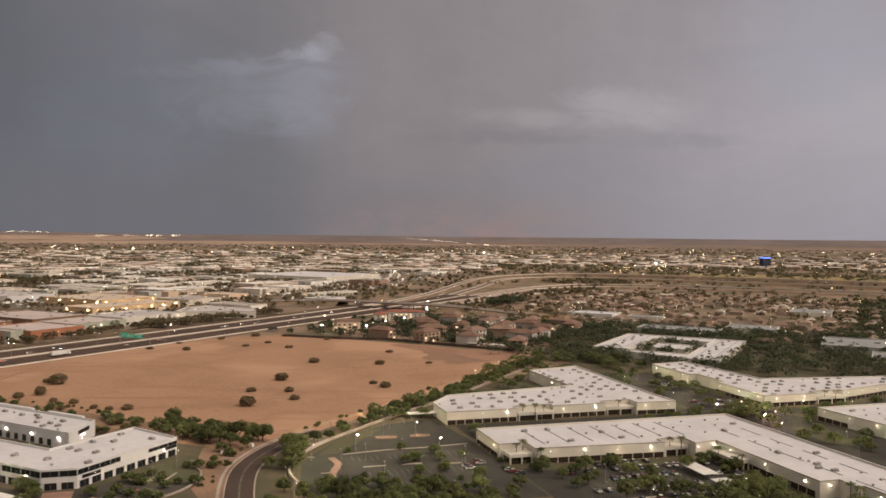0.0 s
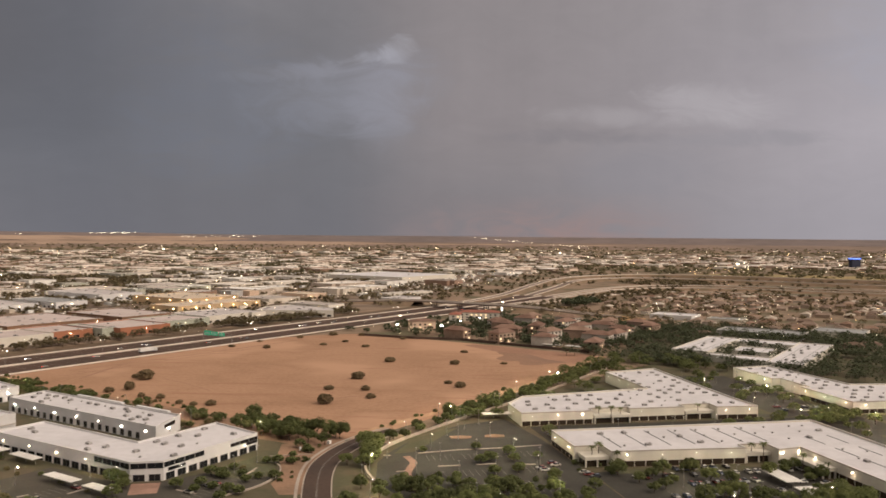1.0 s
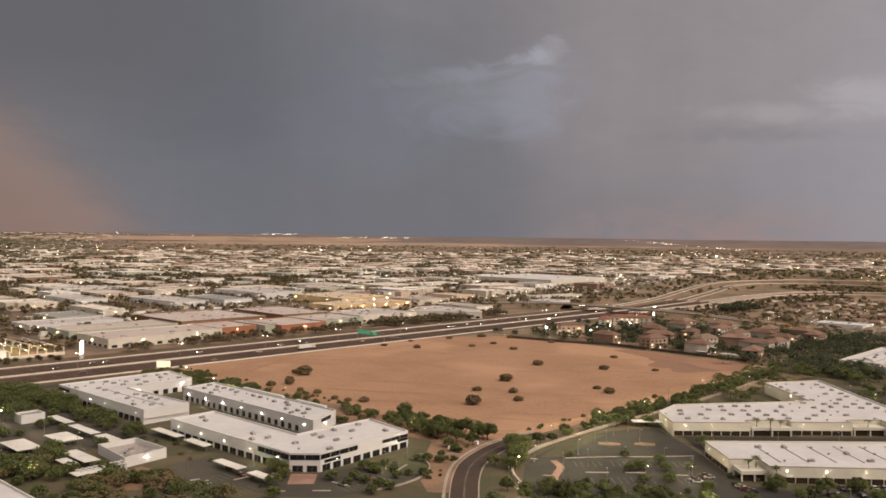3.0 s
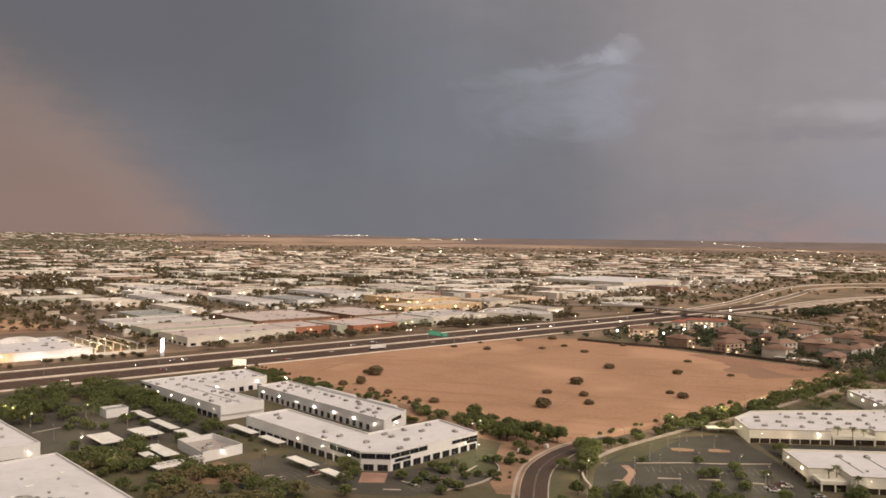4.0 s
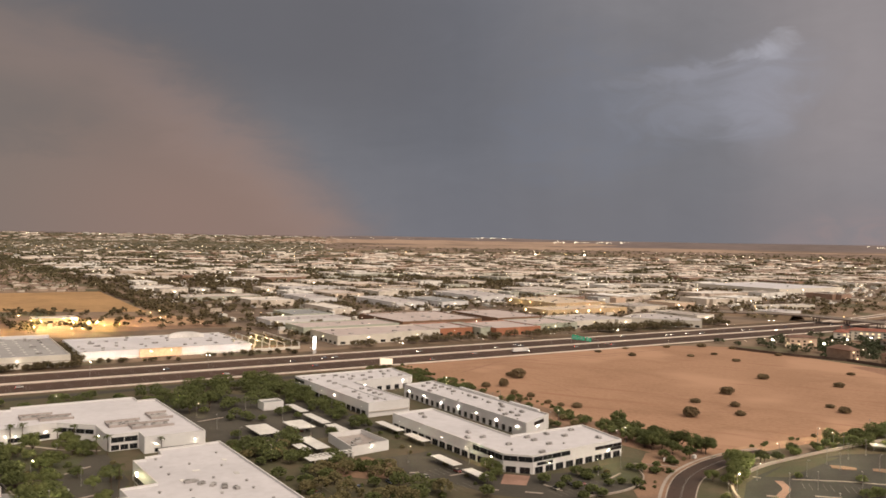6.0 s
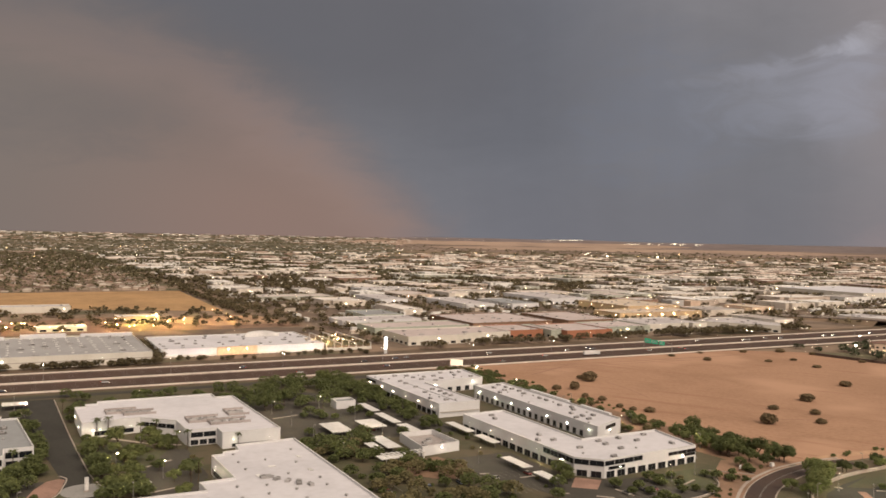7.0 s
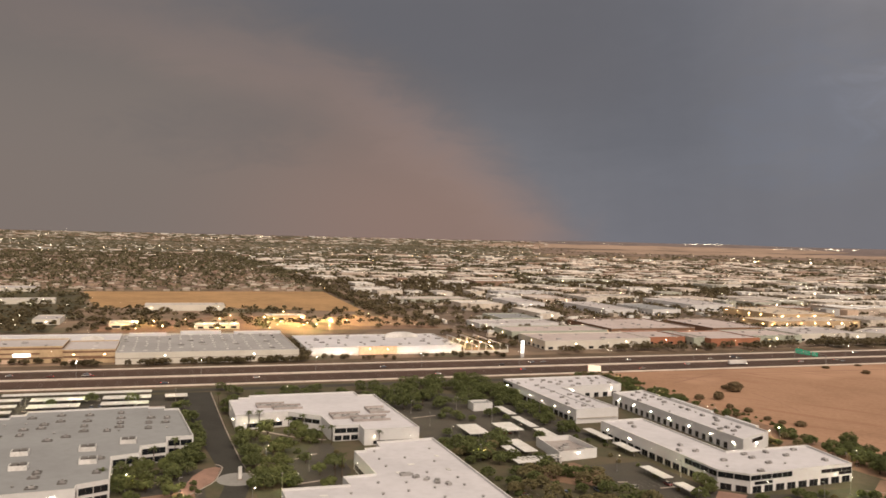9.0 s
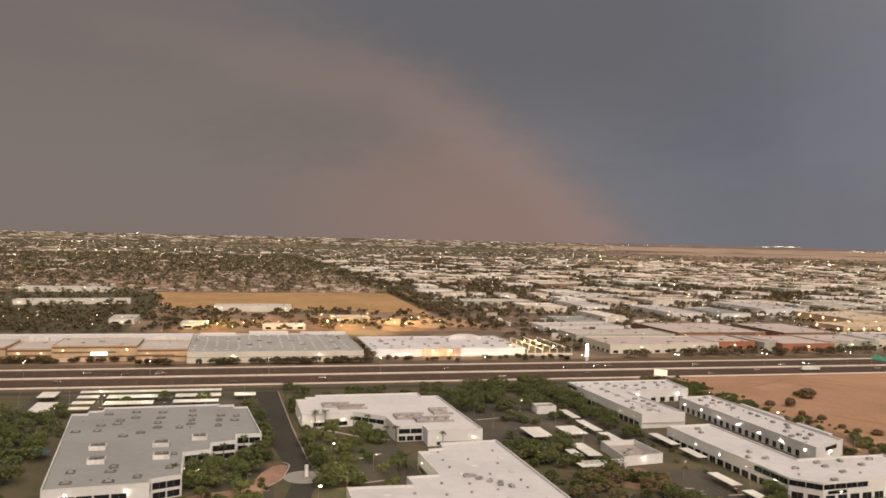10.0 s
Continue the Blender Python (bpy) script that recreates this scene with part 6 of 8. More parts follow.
for count, region, big_r in ((7600, (-1700, 1520, 260, 4200), 6.2), (480, (-700, 1180, -90, 1530), 4.4), (3300, (840, -600, 1520, 480), 4.2), (900, (1000, -300, 1500, 60), 3.0), (330, (684, 276, 880, 500), 4.0), (2700, (270, 690, 1300, 1900), 4.0), (12500, (260, 1100, 2900, 3300), 4.4), (430, (-520, 880, -120, 1180), 4.2), (170, (-120, 900, 60, 1180), 3.4), (170, (60, 900, 300, 1180), 3.4), (1100, (640, -160, 960, 300), 5.0), (560, (1000, 480, 1900, 640), 3.2), (300, (1250, 640, 2100, 1000), 3.4), (900, (1480, -900, 2600, 600), 3.2)):
    for s, n in scatter(count, region, rng):
        if in_city(s, n) or 560 < n < 700 and s < 1700:
            continue
        if 930 < s < 1520 and 40 < n < 480 and rng.random() < 0.62:
            continue
        bx, by, d = at_site(s, n)
        r, z, q = true_to_rim(d)
        x, y = bx * r, by * r
        if not clear_of_buildings(x, y) or inside(FIELD_POLY, x, y):
            continue
        h = rng.uniform(0.7, 1.3) * big_r * 1.6 * q
        near = d < 1100
        (grove if n < 500 and s < 930 or n < 60 and rng.random() < 0.7 else suburb if s < 262 and n > 1180 or d > 2100 else woods).leaves(x, y, z, rng.uniform(0.8, 1.3) * big_r * q, h, 90 if near and n < 500 else 36 if near else 13, rng, (0.62 if near and n < 500 else 1.15 if near else 1.7 if d < 1800 else 2.1) * q)
for k in range(9500):
    az = radians(rng.uniform(-34, 82) if k < 6500 else rng.uniform(42, 82))
    d = 2300 * math.exp(rng.uniform(0, 2.7 if az > radians(34) else 1.3))
    bx, by = -math.sin(az), math.cos(az)
    r, z, q = true_to_rim(d)
    suburb.leaves(bx * r, by * r, z, rng.uniform(7, 14) * q, rng.uniform(5, 9) * q, 9, rng, 3.9 * q)
for _ in range(2600):
    az, r = radians(rng.uniform(37, 82)), rng.uniform(4150, 4805)
    suburb.leaves(-math.sin(az) * r, math.cos(az) * r, ground_height(r), rng.uniform(3, 7), rng.uniform(2.5, 4.5), 8, rng, 2.2)
# tree rows: boulevard past the golden field, freeway edge, storefronts
for s, n, rr in [(262 + (t / 90) * 8 + rng.uniform(-4, 4), 1060 + t * 5.2, 4.5) for t in range(90)] + [(rng.uniform(330, 830), rng.uniform(672, 696), 4.6) for _ in range(105)] + [(rng.uniform(640, 840), rng.uniform(668, 690), 5.6) for _ in range(60)] + [(rng.uniform(-80, 100), rng.uniform(664, 674), 3.2) for _ in range(56)] + [(rng.uniform(108, 275), rng.uniform(666, 690), 1.9) for _ in range(30)] + [(rng.uniform(100, 106), rng.uniform(680, 800), 4.0) for _ in range(22)] + [(rng.uniform(-330, -85), rng.uniform(682, 697), 2.6) for _ in range(75)] + [(rng.uniform(300, 460), rng.uniform(830, 870), 4.2) for _ in range(40)]:
    p = SITE @ Vector((s, n, 0))
    if clear_of_buildings(p.x, p.y):
        woods.leaves(p.x, p.y, 0, rr * rng.uniform(0.7, 1.2), rr * rng.uniform(1.2, 1.8), 84, rng, 0.72)
for s, n in scatter(34, (1105, 478, 1185, 522), rng):
    p = SITE @ Vector((s, n, 0))
    grove.leaves(p.x, p.y, 0, rng.uniform(4.5, 7.5), rng.uniform(8, 12), 90, rng, 1.0)
for s, n in scatter(90, (676, 280, 900, 500), rng):
    p = SITE @ Vector((s, n, 0))
    grove.leaves(p.x, p.y, 0, rng.uniform(2.6, 4.6), rng.uniform(5, 8), 90, rng, 0.62)
for s, n in scatter(70, (676, 505, 980, 560), rng):
    p = SITE @ Vector((s, n, 0))
    grove.leaves(p.x, p.y, 0, rng.uniform(2.2, 4.4), rng.uniform(3.5, 6.5), 80, rng, 0.62)
grove.build("grove", [LEAF_DEEP, BARK], "dense deep green trees round the school and homes", "trees")
suburb.build("suburb_trees", [FAR_GREEN, BARK], "dark green trees among the far homes", "trees")
woods.build("far_trees", [FAR_LEAF, BARK], "dark desert trees among far buildings", "trees")

# lamps of the far town
for _ in range(4600):
    d = 800 * math.exp(rng.uniform(0, 2.2))
    az = radians(rng.uniform(-32, 80))
    if az > radians(50) and d < 1500 or (az > radians(45) or az < radians(-4)) and d < 2600 and rng.random() < 0.68:
        continue
    bx, by = -math.sin(az), math.cos(az)
    r, z, q = true_to_rim(d)
    (amber if rng.random() < 0.14 else lamps).star(bx * r, by * r, z + rng.uniform(4, 9) * q, (0.00016 + 0.00050 * rng.random() ** 6) * r * (0.8 if d < 2400 else 1.0))
for s, n in scatter(900, (320, 760, 1900, 2300), rng):
    bx, by, d = at_site(s, n)
    if n > 740 + max(0.0, (s - 900) * 0.27):
        lamps.star(bx * d, by * d, rng.uniform(5, 9), (0.00016 + 0.0004 * rng.random() ** 4) * d)
glow = Soup()
for s, n in [*scatter(84, (-70, 868, 196, 958), rng), *scatter(26, (60, 950, 250, 1070), rng)]:
    p = SITE @ Vector((s, n, 0))
    glow.star(p.x, p.y, rng.uniform(5, 8), 0.15)
for s, n in scatter(16, (232, 716, 284, 768), rng):
    p = SITE @ Vector((s, n, 0))
    glow.star(p.x, p.y, rng.uniform(4.5, 6.5), 0.13)
    lamps.star(p.x + rng.uniform(-4, 4), p.y + rng.uniform(-4, 4), rng.uniform(3, 6), rng.uniform(0.2, 0.4))
glow.build("lot_amber_lamps", [lamp_material("sodium_lamp", (1.0, 0.60, 0.20), 2600.0)], "amber sodium lamps over a lot", "lamps")
for s, n in scatter(110, (-520, 860, -60, 1300), rng):
    p = SITE @ Vector((s, n, 0))
    lamps.star(p.x, p.y, rng.uniform(5, 9), rng.uniform(0.25, 0.5))
for s, n in scatter(150, (850, -320, 1480, 340), rng):
    p = SITE @ Vector((s, n, 0))
    (amber if rng.random() < 0.3 else lamps).star(p.x, p.y, rng.uniform(4, 8), rng.uniform(0.22, 0.5))
for s, n in scatter(60, (1000, 230, 1180, 420), rng):
    p = SITE @ Vector((s, n, 0))
    lamps.star(p.x, p.y, rng.uniform(4, 7), rng.uniform(0.25, 0.5))
for s, n in scatter(40, (680, 280, 860, 560), rng):
    p = SITE @ Vector((s, n, 0))
    lamps.star(p.x, p.y, rng.uniform(3, 7), rng.uniform(0.2, 0.5))
# strings of lights along far roads, broken into uneven dashes: bearing and height angle at both ends
for az0, el0, az1, el1, count in ((28.0, 0.0, 25.2, 0.04, 44), (22.9, -0.20, 17.4, -0.16, 62), (36.8, -0.04, 31.5, -0.12, 20), (3.0, -0.13, -0.5, -0.45, 40), (-0.5, -0.45, -4.8, -0.74, 26), (73.5, -0.62, 70.4, -0.62, 34), (70.0, -0.40, 68.3, 0.10, 16), (61.0, -0.30, 57.0, -0.36, 22), (56.6, -0.1, 44.0, -0.10, 30), (-14.6, -1.6, -16.0, -2.2, 26)):
    for k in range(count):
        t = (k + rng.uniform(-0.5, 0.5)) / count
        if math.sin(t * 23.0 + az0) < -0.55:
            continue
        az, el = radians(az0 + (az1 - az0) * t), radians(el0 + (el1 - el0) * t + rng.uniform(-0.03, 0.03))
        r = 4690.0 if el0 > -1 else 3000.0
        z = 101.0 + math.tan(el) * r
        if el < radians(-0.13):
            r, z, q = true_to_rim(101.0 / math.tan(-el))
            z += 3.0
        lamps.star(-math.sin(az) * r, math.cos(az) * r, z, (0.00024 + 0.00034 * rng.random() ** 2) * r)
for _ in range(60):
    az, d = radians(rng.uniform(-15.5, -11.0)), rng.uniform(2150, 3000)
    r, z, q = true_to_rim(d)
    (amber if rng.random() < 0.6 else lamps).star(-math.sin(az) * r, math.cos(az) * r, z + 3 * q, rng.uniform(0.0002, 0.00045) * r)
for az, d in ((23.6, 4900), (-14.3, 2950), (-14.25, 3000), (20.3, 5000), (-2.8, 4500), (8.0, 900), (1.0, 1100)):
    r, z, q = true_to_rim(d)
    lamps.star(-math.sin(radians(az)) * r, math.cos(radians(az)) * r, z + 14 * q, 0.0016 * r)
lamps.build("far_lamps", [FAR_LAMP], "white lamps of the far town", "lamps")
amber.build("far_amber_lamps", [FAR_AMBER], "amber lamps of the far town", "lamps")

# ---- apartments and inn beyond the vacant lot ----
STUCCO = material("apartment_stucco", (0.42, 0.29, 0.20), grain=0.5, stain=0.05, palette=[(0.42, 0.31, 0.24), (0.54, 0.46, 0.39), (0.36, 0.26, 0.20), (0.60, 0.54, 0.48)])
TILE = material("clay_tile", (0.27, 0.15, 0.11), grain=0.6, stain=0.06, palette=[(0.25, 0.155, 0.12), (0.30, 0.20, 0.155), (0.22, 0.135, 0.105)])
RED_TILE = material("red_metal_roof", (0.30, 0.125, 0.09), (0.25, 0.105, 0.08), grain=0.5, stain=0.05)
ROOM_LIT = lamp_material("lit_room", (1.0, 0.72, 0.42), 0.6)


def hip_house(name, s, n, w, d, h, turn, roof_mat, label, group, rise=3.0, lit=0.25, wall_mat=None):
    """A block with a hipped roof and rows of windows."""
    ob = thing(name, place(SITE, s, n, 0, turn), label, "building", group)
    FOOTPRINTS.append([tuple((ob.matrix_basis @ Vector((x, y, 0)))[:2]) for x, y in ((-w / 2, -d / 2), (w / 2, -d / 2), (w / 2, d / 2), (-w / 2, d / 2))])
    bm = bmesh.new()
    box(bm, -w / 2, -d / 2, 0, w / 2, d / 2, h, 0.08)
    part("wall", bm, wall_mat or STUCCO, ob)
    bm = bmesh.new()
    o = 0.8
    low = [bm.verts.new(p) for p in ((-w / 2 - o, -d / 2 - o, h), (w / 2 + o, -d / 2 - o, h), (w / 2 + o, d / 2 + o, h), (-w / 2 - o, d / 2 + o, h))]
    top = [bm.verts.new(p) for p in ((-w / 2 + d / 2, 0, h + rise), (w / 2 - d / 2, 0, h + rise))]
    for f in ((low[0], low[1], top[1], top[0]), (low[2], low[3], top[0], top[1]), (low[1], low[2], top[1]), (low[3], low[0], top[0]), (low[3], low[2], low[1], low[0])):
        bm.faces.new(f)
    part("roof", bm, roof_mat, ob)
    rng = random.Random(int(s * 7 + n))
    pane = shared(("house_pane", 2.2), lambda bm: box(bm, -1.1, -0.04, 0, 1.1, 0.06, 1.6), DARK_GLASS)
    glow = shared(("house_pane_lit", 2.2), lambda bm: box(bm, -1.1, -0.04, 0, 1.1, 0.06, 1.6), ROOM_LIT)
    for floor in range(int(h / 3)):
        for k in range(int(w / 5.5)):
            part("window", glow if rng.random() < lit else pane, None, ob, m=pose(-w / 2 + 2.7 + 5.5 * k, -d / 2, 1.0 + 3 * floor))
        for k in range(int(d / 5.5)):
            part("window", glow if rng.random() < lit else pane, None, ob, m=pose(-w / 2, -d / 2 + 2.7 + 5.5 * k, 1.0 + 3 * floor, 0, 0, 90))
    return ob


rng = random.Random(31)
for i in range(6):
    for j in range(4):
        if (i, j) in ((3, 2), (1, 3)):
            continue
        s, n = 694 + 34 * i + rng.uniform(-6, 6), 292 + 44 * j + 12 * (i % 2) + rng.uniform(-6, 6)
        hip_house("apartment_building", s, n, rng.uniform(19, 30), rng.uniform(12, 15), rng.choice((9.0, 9.6, 10.4)), 90 * ((i + j) % 2) + rng.uniform(-14, 14), TILE, "tan stucco apartment building with a hipped tile roof", "apartments", 3.4, 0.12)
hip_house("inn", 852, 500, 46, 15, 10.6, -62, RED_TILE, "cream inn with a red hipped roof", "inn blocks", 2.6, 0.3, CREAM_WALL)
hip_house("inn", 820, 514, 24, 13, 10.0, 28, RED_TILE, "cream inn wing with a red hipped roof", "inn blocks", 2.4, 0.3, CREAM_WALL)
hip_house("inn", 722, 494, 25, 17, 11.4, -40, TILE, "peach inn building with lit windows", "inn blocks", 2.2, 0.2, PEACH_WALL)

# ---- trees, shrubs and palms near by ----


def tapered(bm, pts, r0, r1, sides=6):
    n = len(pts) - 1
    for i in range(n):
        tube(bm, pts[i], pts[i + 1], r0 + (r1 - r0) * i / n, r0 + (r1 - r0) * (i + 1) / n, sides, cap=i == n - 1)


def make_trunk(seed, h, r):
    def make(bm):
        rng = random.Random(seed)
        fork = h * rng.uniform(0.22, 0.32)
        tapered(bm, [(0, 0, -0.1), (rng.uniform(-0.2, 0.2), rng.uniform(-0.2, 0.2), fork)], 0.24, 0.17)
        for k in range(5):
            a = 6.283 * k / 5 + rng.uniform(-0.4, 0.4)
            reach = r * rng.uniform(0.45, 0.75)
            tapered(bm, [(0, 0, fork * 0.95), (0.5 * reach * math.cos(a), 0.5 * reach * math.sin(a), h * 0.5), (reach * math.cos(a), reach * math.sin(a), h * rng.uniform(0.62, 0.85))], 0.13, 0.03, 5)
    return make


def make_crown(seed, h, r, count, size, low=0.3, tufted=13):
    """Leaf clumps gathered in uneven tufts, with gaps between them."""
    def make(bm):
        rng = random.Random(seed)
        tufts = []
        for _ in range(tufted):
            a, u = rng.uniform(0, 6.283), rng.uniform(-0.5, 0.95)
            k = rng.uniform(0.45, 0.8)
            tufts.append((r * k * math.sqrt(1 - u * u) * math.cos(a), r * k * math.sqrt(1 - u * u) * math.sin(a), h * (0.5 + low / 2) + h * (0.5 - low / 2) * 0.8 * u, r * rng.uniform(0.26, 0.48)))
        for i in range(count):
            cx, cy, cz, cr = tufts[i % len(tufts)]
            a, u = rng.uniform(0, 6.283), rng.uniform(-1, 1)
            q = math.sqrt(1 - u * u)
            k = cr * rng.uniform(0.55, 1.1)
            c = Vector((cx + k * q * math.cos(a), cy + k * q * math.sin(a), max(0.15, cz + 0.75 * k * u)))
            out = Vector((q * math.cos(a), q * math.sin(a), u * 0.8 + 0.35)).normalized()
            side = out.cross(Vector((rng.uniform(-1, 1), rng.uniform(-1, 1), rng.uniform(-1, 1)))).normalized()
            up = out.cross(side).normalized()
            s = size * rng.uniform(0.6, 1.35)
            pts = [c - side * s - up * s * 0.7, c + side * s * 0.9 - up * s * 0.8 + out * s * 0.25, c + side * s * 0.8 + up * s, c - side * s * 0.85 + up * s * 0.8 + out * s * 0.2]
            bm.faces.new([bm.verts.new(p) for p in pts])
    return make


TREE_KINDS = []
for seed, (h, r, leaf) in enumerate(((6.5, 3.9, LEAF), (7.5, 4.3, LEAF), (5.6, 3.5, LEAF), (7.0, 4.1, LEAF_LIT), (6.0, 3.6, LEAF_LIT), (5.2, 3.4, LEAF_DRY))):
    TREE_KINDS.append((shared(("tree_trunk", seed), make_trunk(seed + 40, h, r), BARK, True), shared(("tree_crown", seed), make_crown(seed + 60, h, r * 1.1, 1250, 0.27), leaf)))
SHRUB_KINDS = []
for seed, (h, r, leaf) in enumerate(((2.4, 1.9, LEAF), (2.0, 1.7, LEAF_DRY), (2.7, 2.2, LEAF))):
    SHRUB_KINDS.append(shared(("shrub_crown", seed), make_crown(seed + 90, h, r, 240, 0.30, 0.0), leaf))
SHRUB_KINDS.append(shared(("shrub_crown", 3), make_crown(97, 2.5, 2.2, 700, 0.24, 0.0, 60), LEAF_BUSH))
TREE_LABELS = {0: "dark green desert tree with a ragged round crown", 3: "green tree with lamp light put into its bright loose crown", 5: "dry brownish tree with a thin crown"}
ROAD_PTS = curve_points(ROAD_LINE)


def on_road(x, y):
    return any((x - a) ** 2 + (y - b) ** 2 < 9.5 ** 2 for a, b in ROAD_PTS)


COUNTS = {"tree": 0, "shrub": 0}
near_woods, dry_woods = Soup(), Soup()


LOT_WORLD = to_world(SITE, LOT)


def tree(grid, x, y, kind, scale, rng, base=0.0):
    p = grid @ Vector((x, y, 0))
    if not all(clear_of_buildings(p.x + a, p.y + b) for a, b in ((0, 0), (2.4, 0), (-2.4, 0), (0, 2.4), (0, -2.4))) or inside(LOT_WORLD, p.x, p.y) or on_road(p.x, p.y):
        return
    a, b = (SITE.inverted() @ Vector((p.x, p.y, 0)))[:2]
    if any(x0 - 2.5 < a < x1 + 2.5 and y0 - 2.5 < b < y1 + 2.5 for x0, y0, x1, y1 in CARPORTS):
        return
    if COUNTS["tree"] >= 290:
        (dry_woods if kind == 5 else near_woods).leaves(p.x, p.y, base, 4.0 * scale, 6.4 * scale, 330, rng, 0.38)
        return
    COUNTS["tree"] += 1
    label = TREE_LABELS[0 if kind < 3 else 3 if kind < 5 else 5]
    ob = thing("tree", Matrix.LocRotScale((p.x, p.y, base), Euler((0, 0, rng.uniform(0, 6.28))), (scale, scale, scale * rng.uniform(0.85, 1.1))), label, "tree", "site trees")
    part("trunk", TREE_KINDS[kind][0], None, ob)
    part("crown", TREE_KINDS[kind][1], None, ob)


def shrub(grid, x, y, kind, scale, rng, flat=1.0, label="low rounded desert shrub", group="shrubs"):
    p = grid @ Vector((x, y, 0))
    if not clear_of_buildings(p.x, p.y) or on_road(p.x, p.y) or COUNTS["shrub"] >= 290:
        return
    COUNTS["shrub"] += 1
    ob = new("shrub", SHRUB_KINDS[kind])
    ob.matrix_basis = Matrix.LocRotScale((p.x, p.y, 0.02), Euler((0, 0, rng.uniform(0, 6.28))), (scale, scale * rng.uniform(0.85, 1.1), scale * flat))
    tagged(ob, label, "shrub", group)


WORLD = Matrix.Identity(4)
rng = random.Random(101)
for x, y in ((270.9, 254.6), (274.9, 254.2), (275.7, 250.4), (243.6, 225.7), (238.9, 219.8), (247.3, 238.1)):
    shrub(SITE, x, y, rng.randrange(3), rng.uniform(0.7, 1.1), rng, 0.8, "rounded dark shrub on reddish gravel")
# wide mesquite bushes standing in the vacant lot
for x, y, r, flat in ((-113, 486, 2.3, 1.0), (-110, 574, 2.4, 0.8), (-121, 531, 1.7, 0.6), (-97, 532, 1.7, 0.7), (-89, 506, 1.5, 0.8), (-46, 563, 1.4, 0.6), (-37, 550, 1.9, 0.8), (-100, 654, 2.2, 0.7), (-48, 649, 2.2, 0.6), (-135, 738, 1.8, 0.5), (-219, 717, 1.9, 0.6), (-253, 551, 3.0, 0.9), (-262, 556, 1.6, 0.7), (-45, 715, 1.6, 0.5), (-175, 745, 1.6, 0.5), (-160, 770, 1.5, 0.5), (-10, 655, 1.4, 0.5), *[(*(SITE @ Vector((a, b, 0)))[:2], r, f) for a, b, r, f in ((338, 457, 1.7, 1.3), (328, 432, 1.2, 0.9), (331, 418, 1.3, 0.9), (327, 396, 1.2, 0.8), (329, 386, 1.1, 0.8), (335, 378, 1.5, 0.8), (326, 461, 1.5, 0.9), (520, 560, 1.6, 0.5), (560, 566, 1.3, 0.5), (604, 556, 1.8, 0.6), (640, 545, 2.2, 0.6), (655, 520, 1.8, 0.6), (655, 470, 1.6, 0.6))]):
    shrub(WORLD, x, y, 3, r * 0.95, rng, flat, "wide dark mesquite bush on bare soil", "bushes in the lot")
CARPORTS = ((177, 399, 182, 425), (160, 393, 171, 412), (140, 390, 151, 412), (177, 378, 183, 395), (153, 351, 160, 375), (203, 365, 208, 389), (203, 340, 208, 358), (193, 297, 198, 316), (193, 277, 198, 290), (178, 431, 183, 453), (146, 352, 151, 364), (142, 333, 154, 340),
          (-82, 521, -53, 531), (-43, 521, -16, 531), (-81, 501, -54, 511), (-43, 503, -17, 512), (-8, 521, 5, 531), (-100, 540, -16, 547), (-118, 484, -107, 512), (-122, 528, -112, 546), (-99, 523, -87, 531), (-99, 505, -87, 513), (-98, 489, -87, 496))
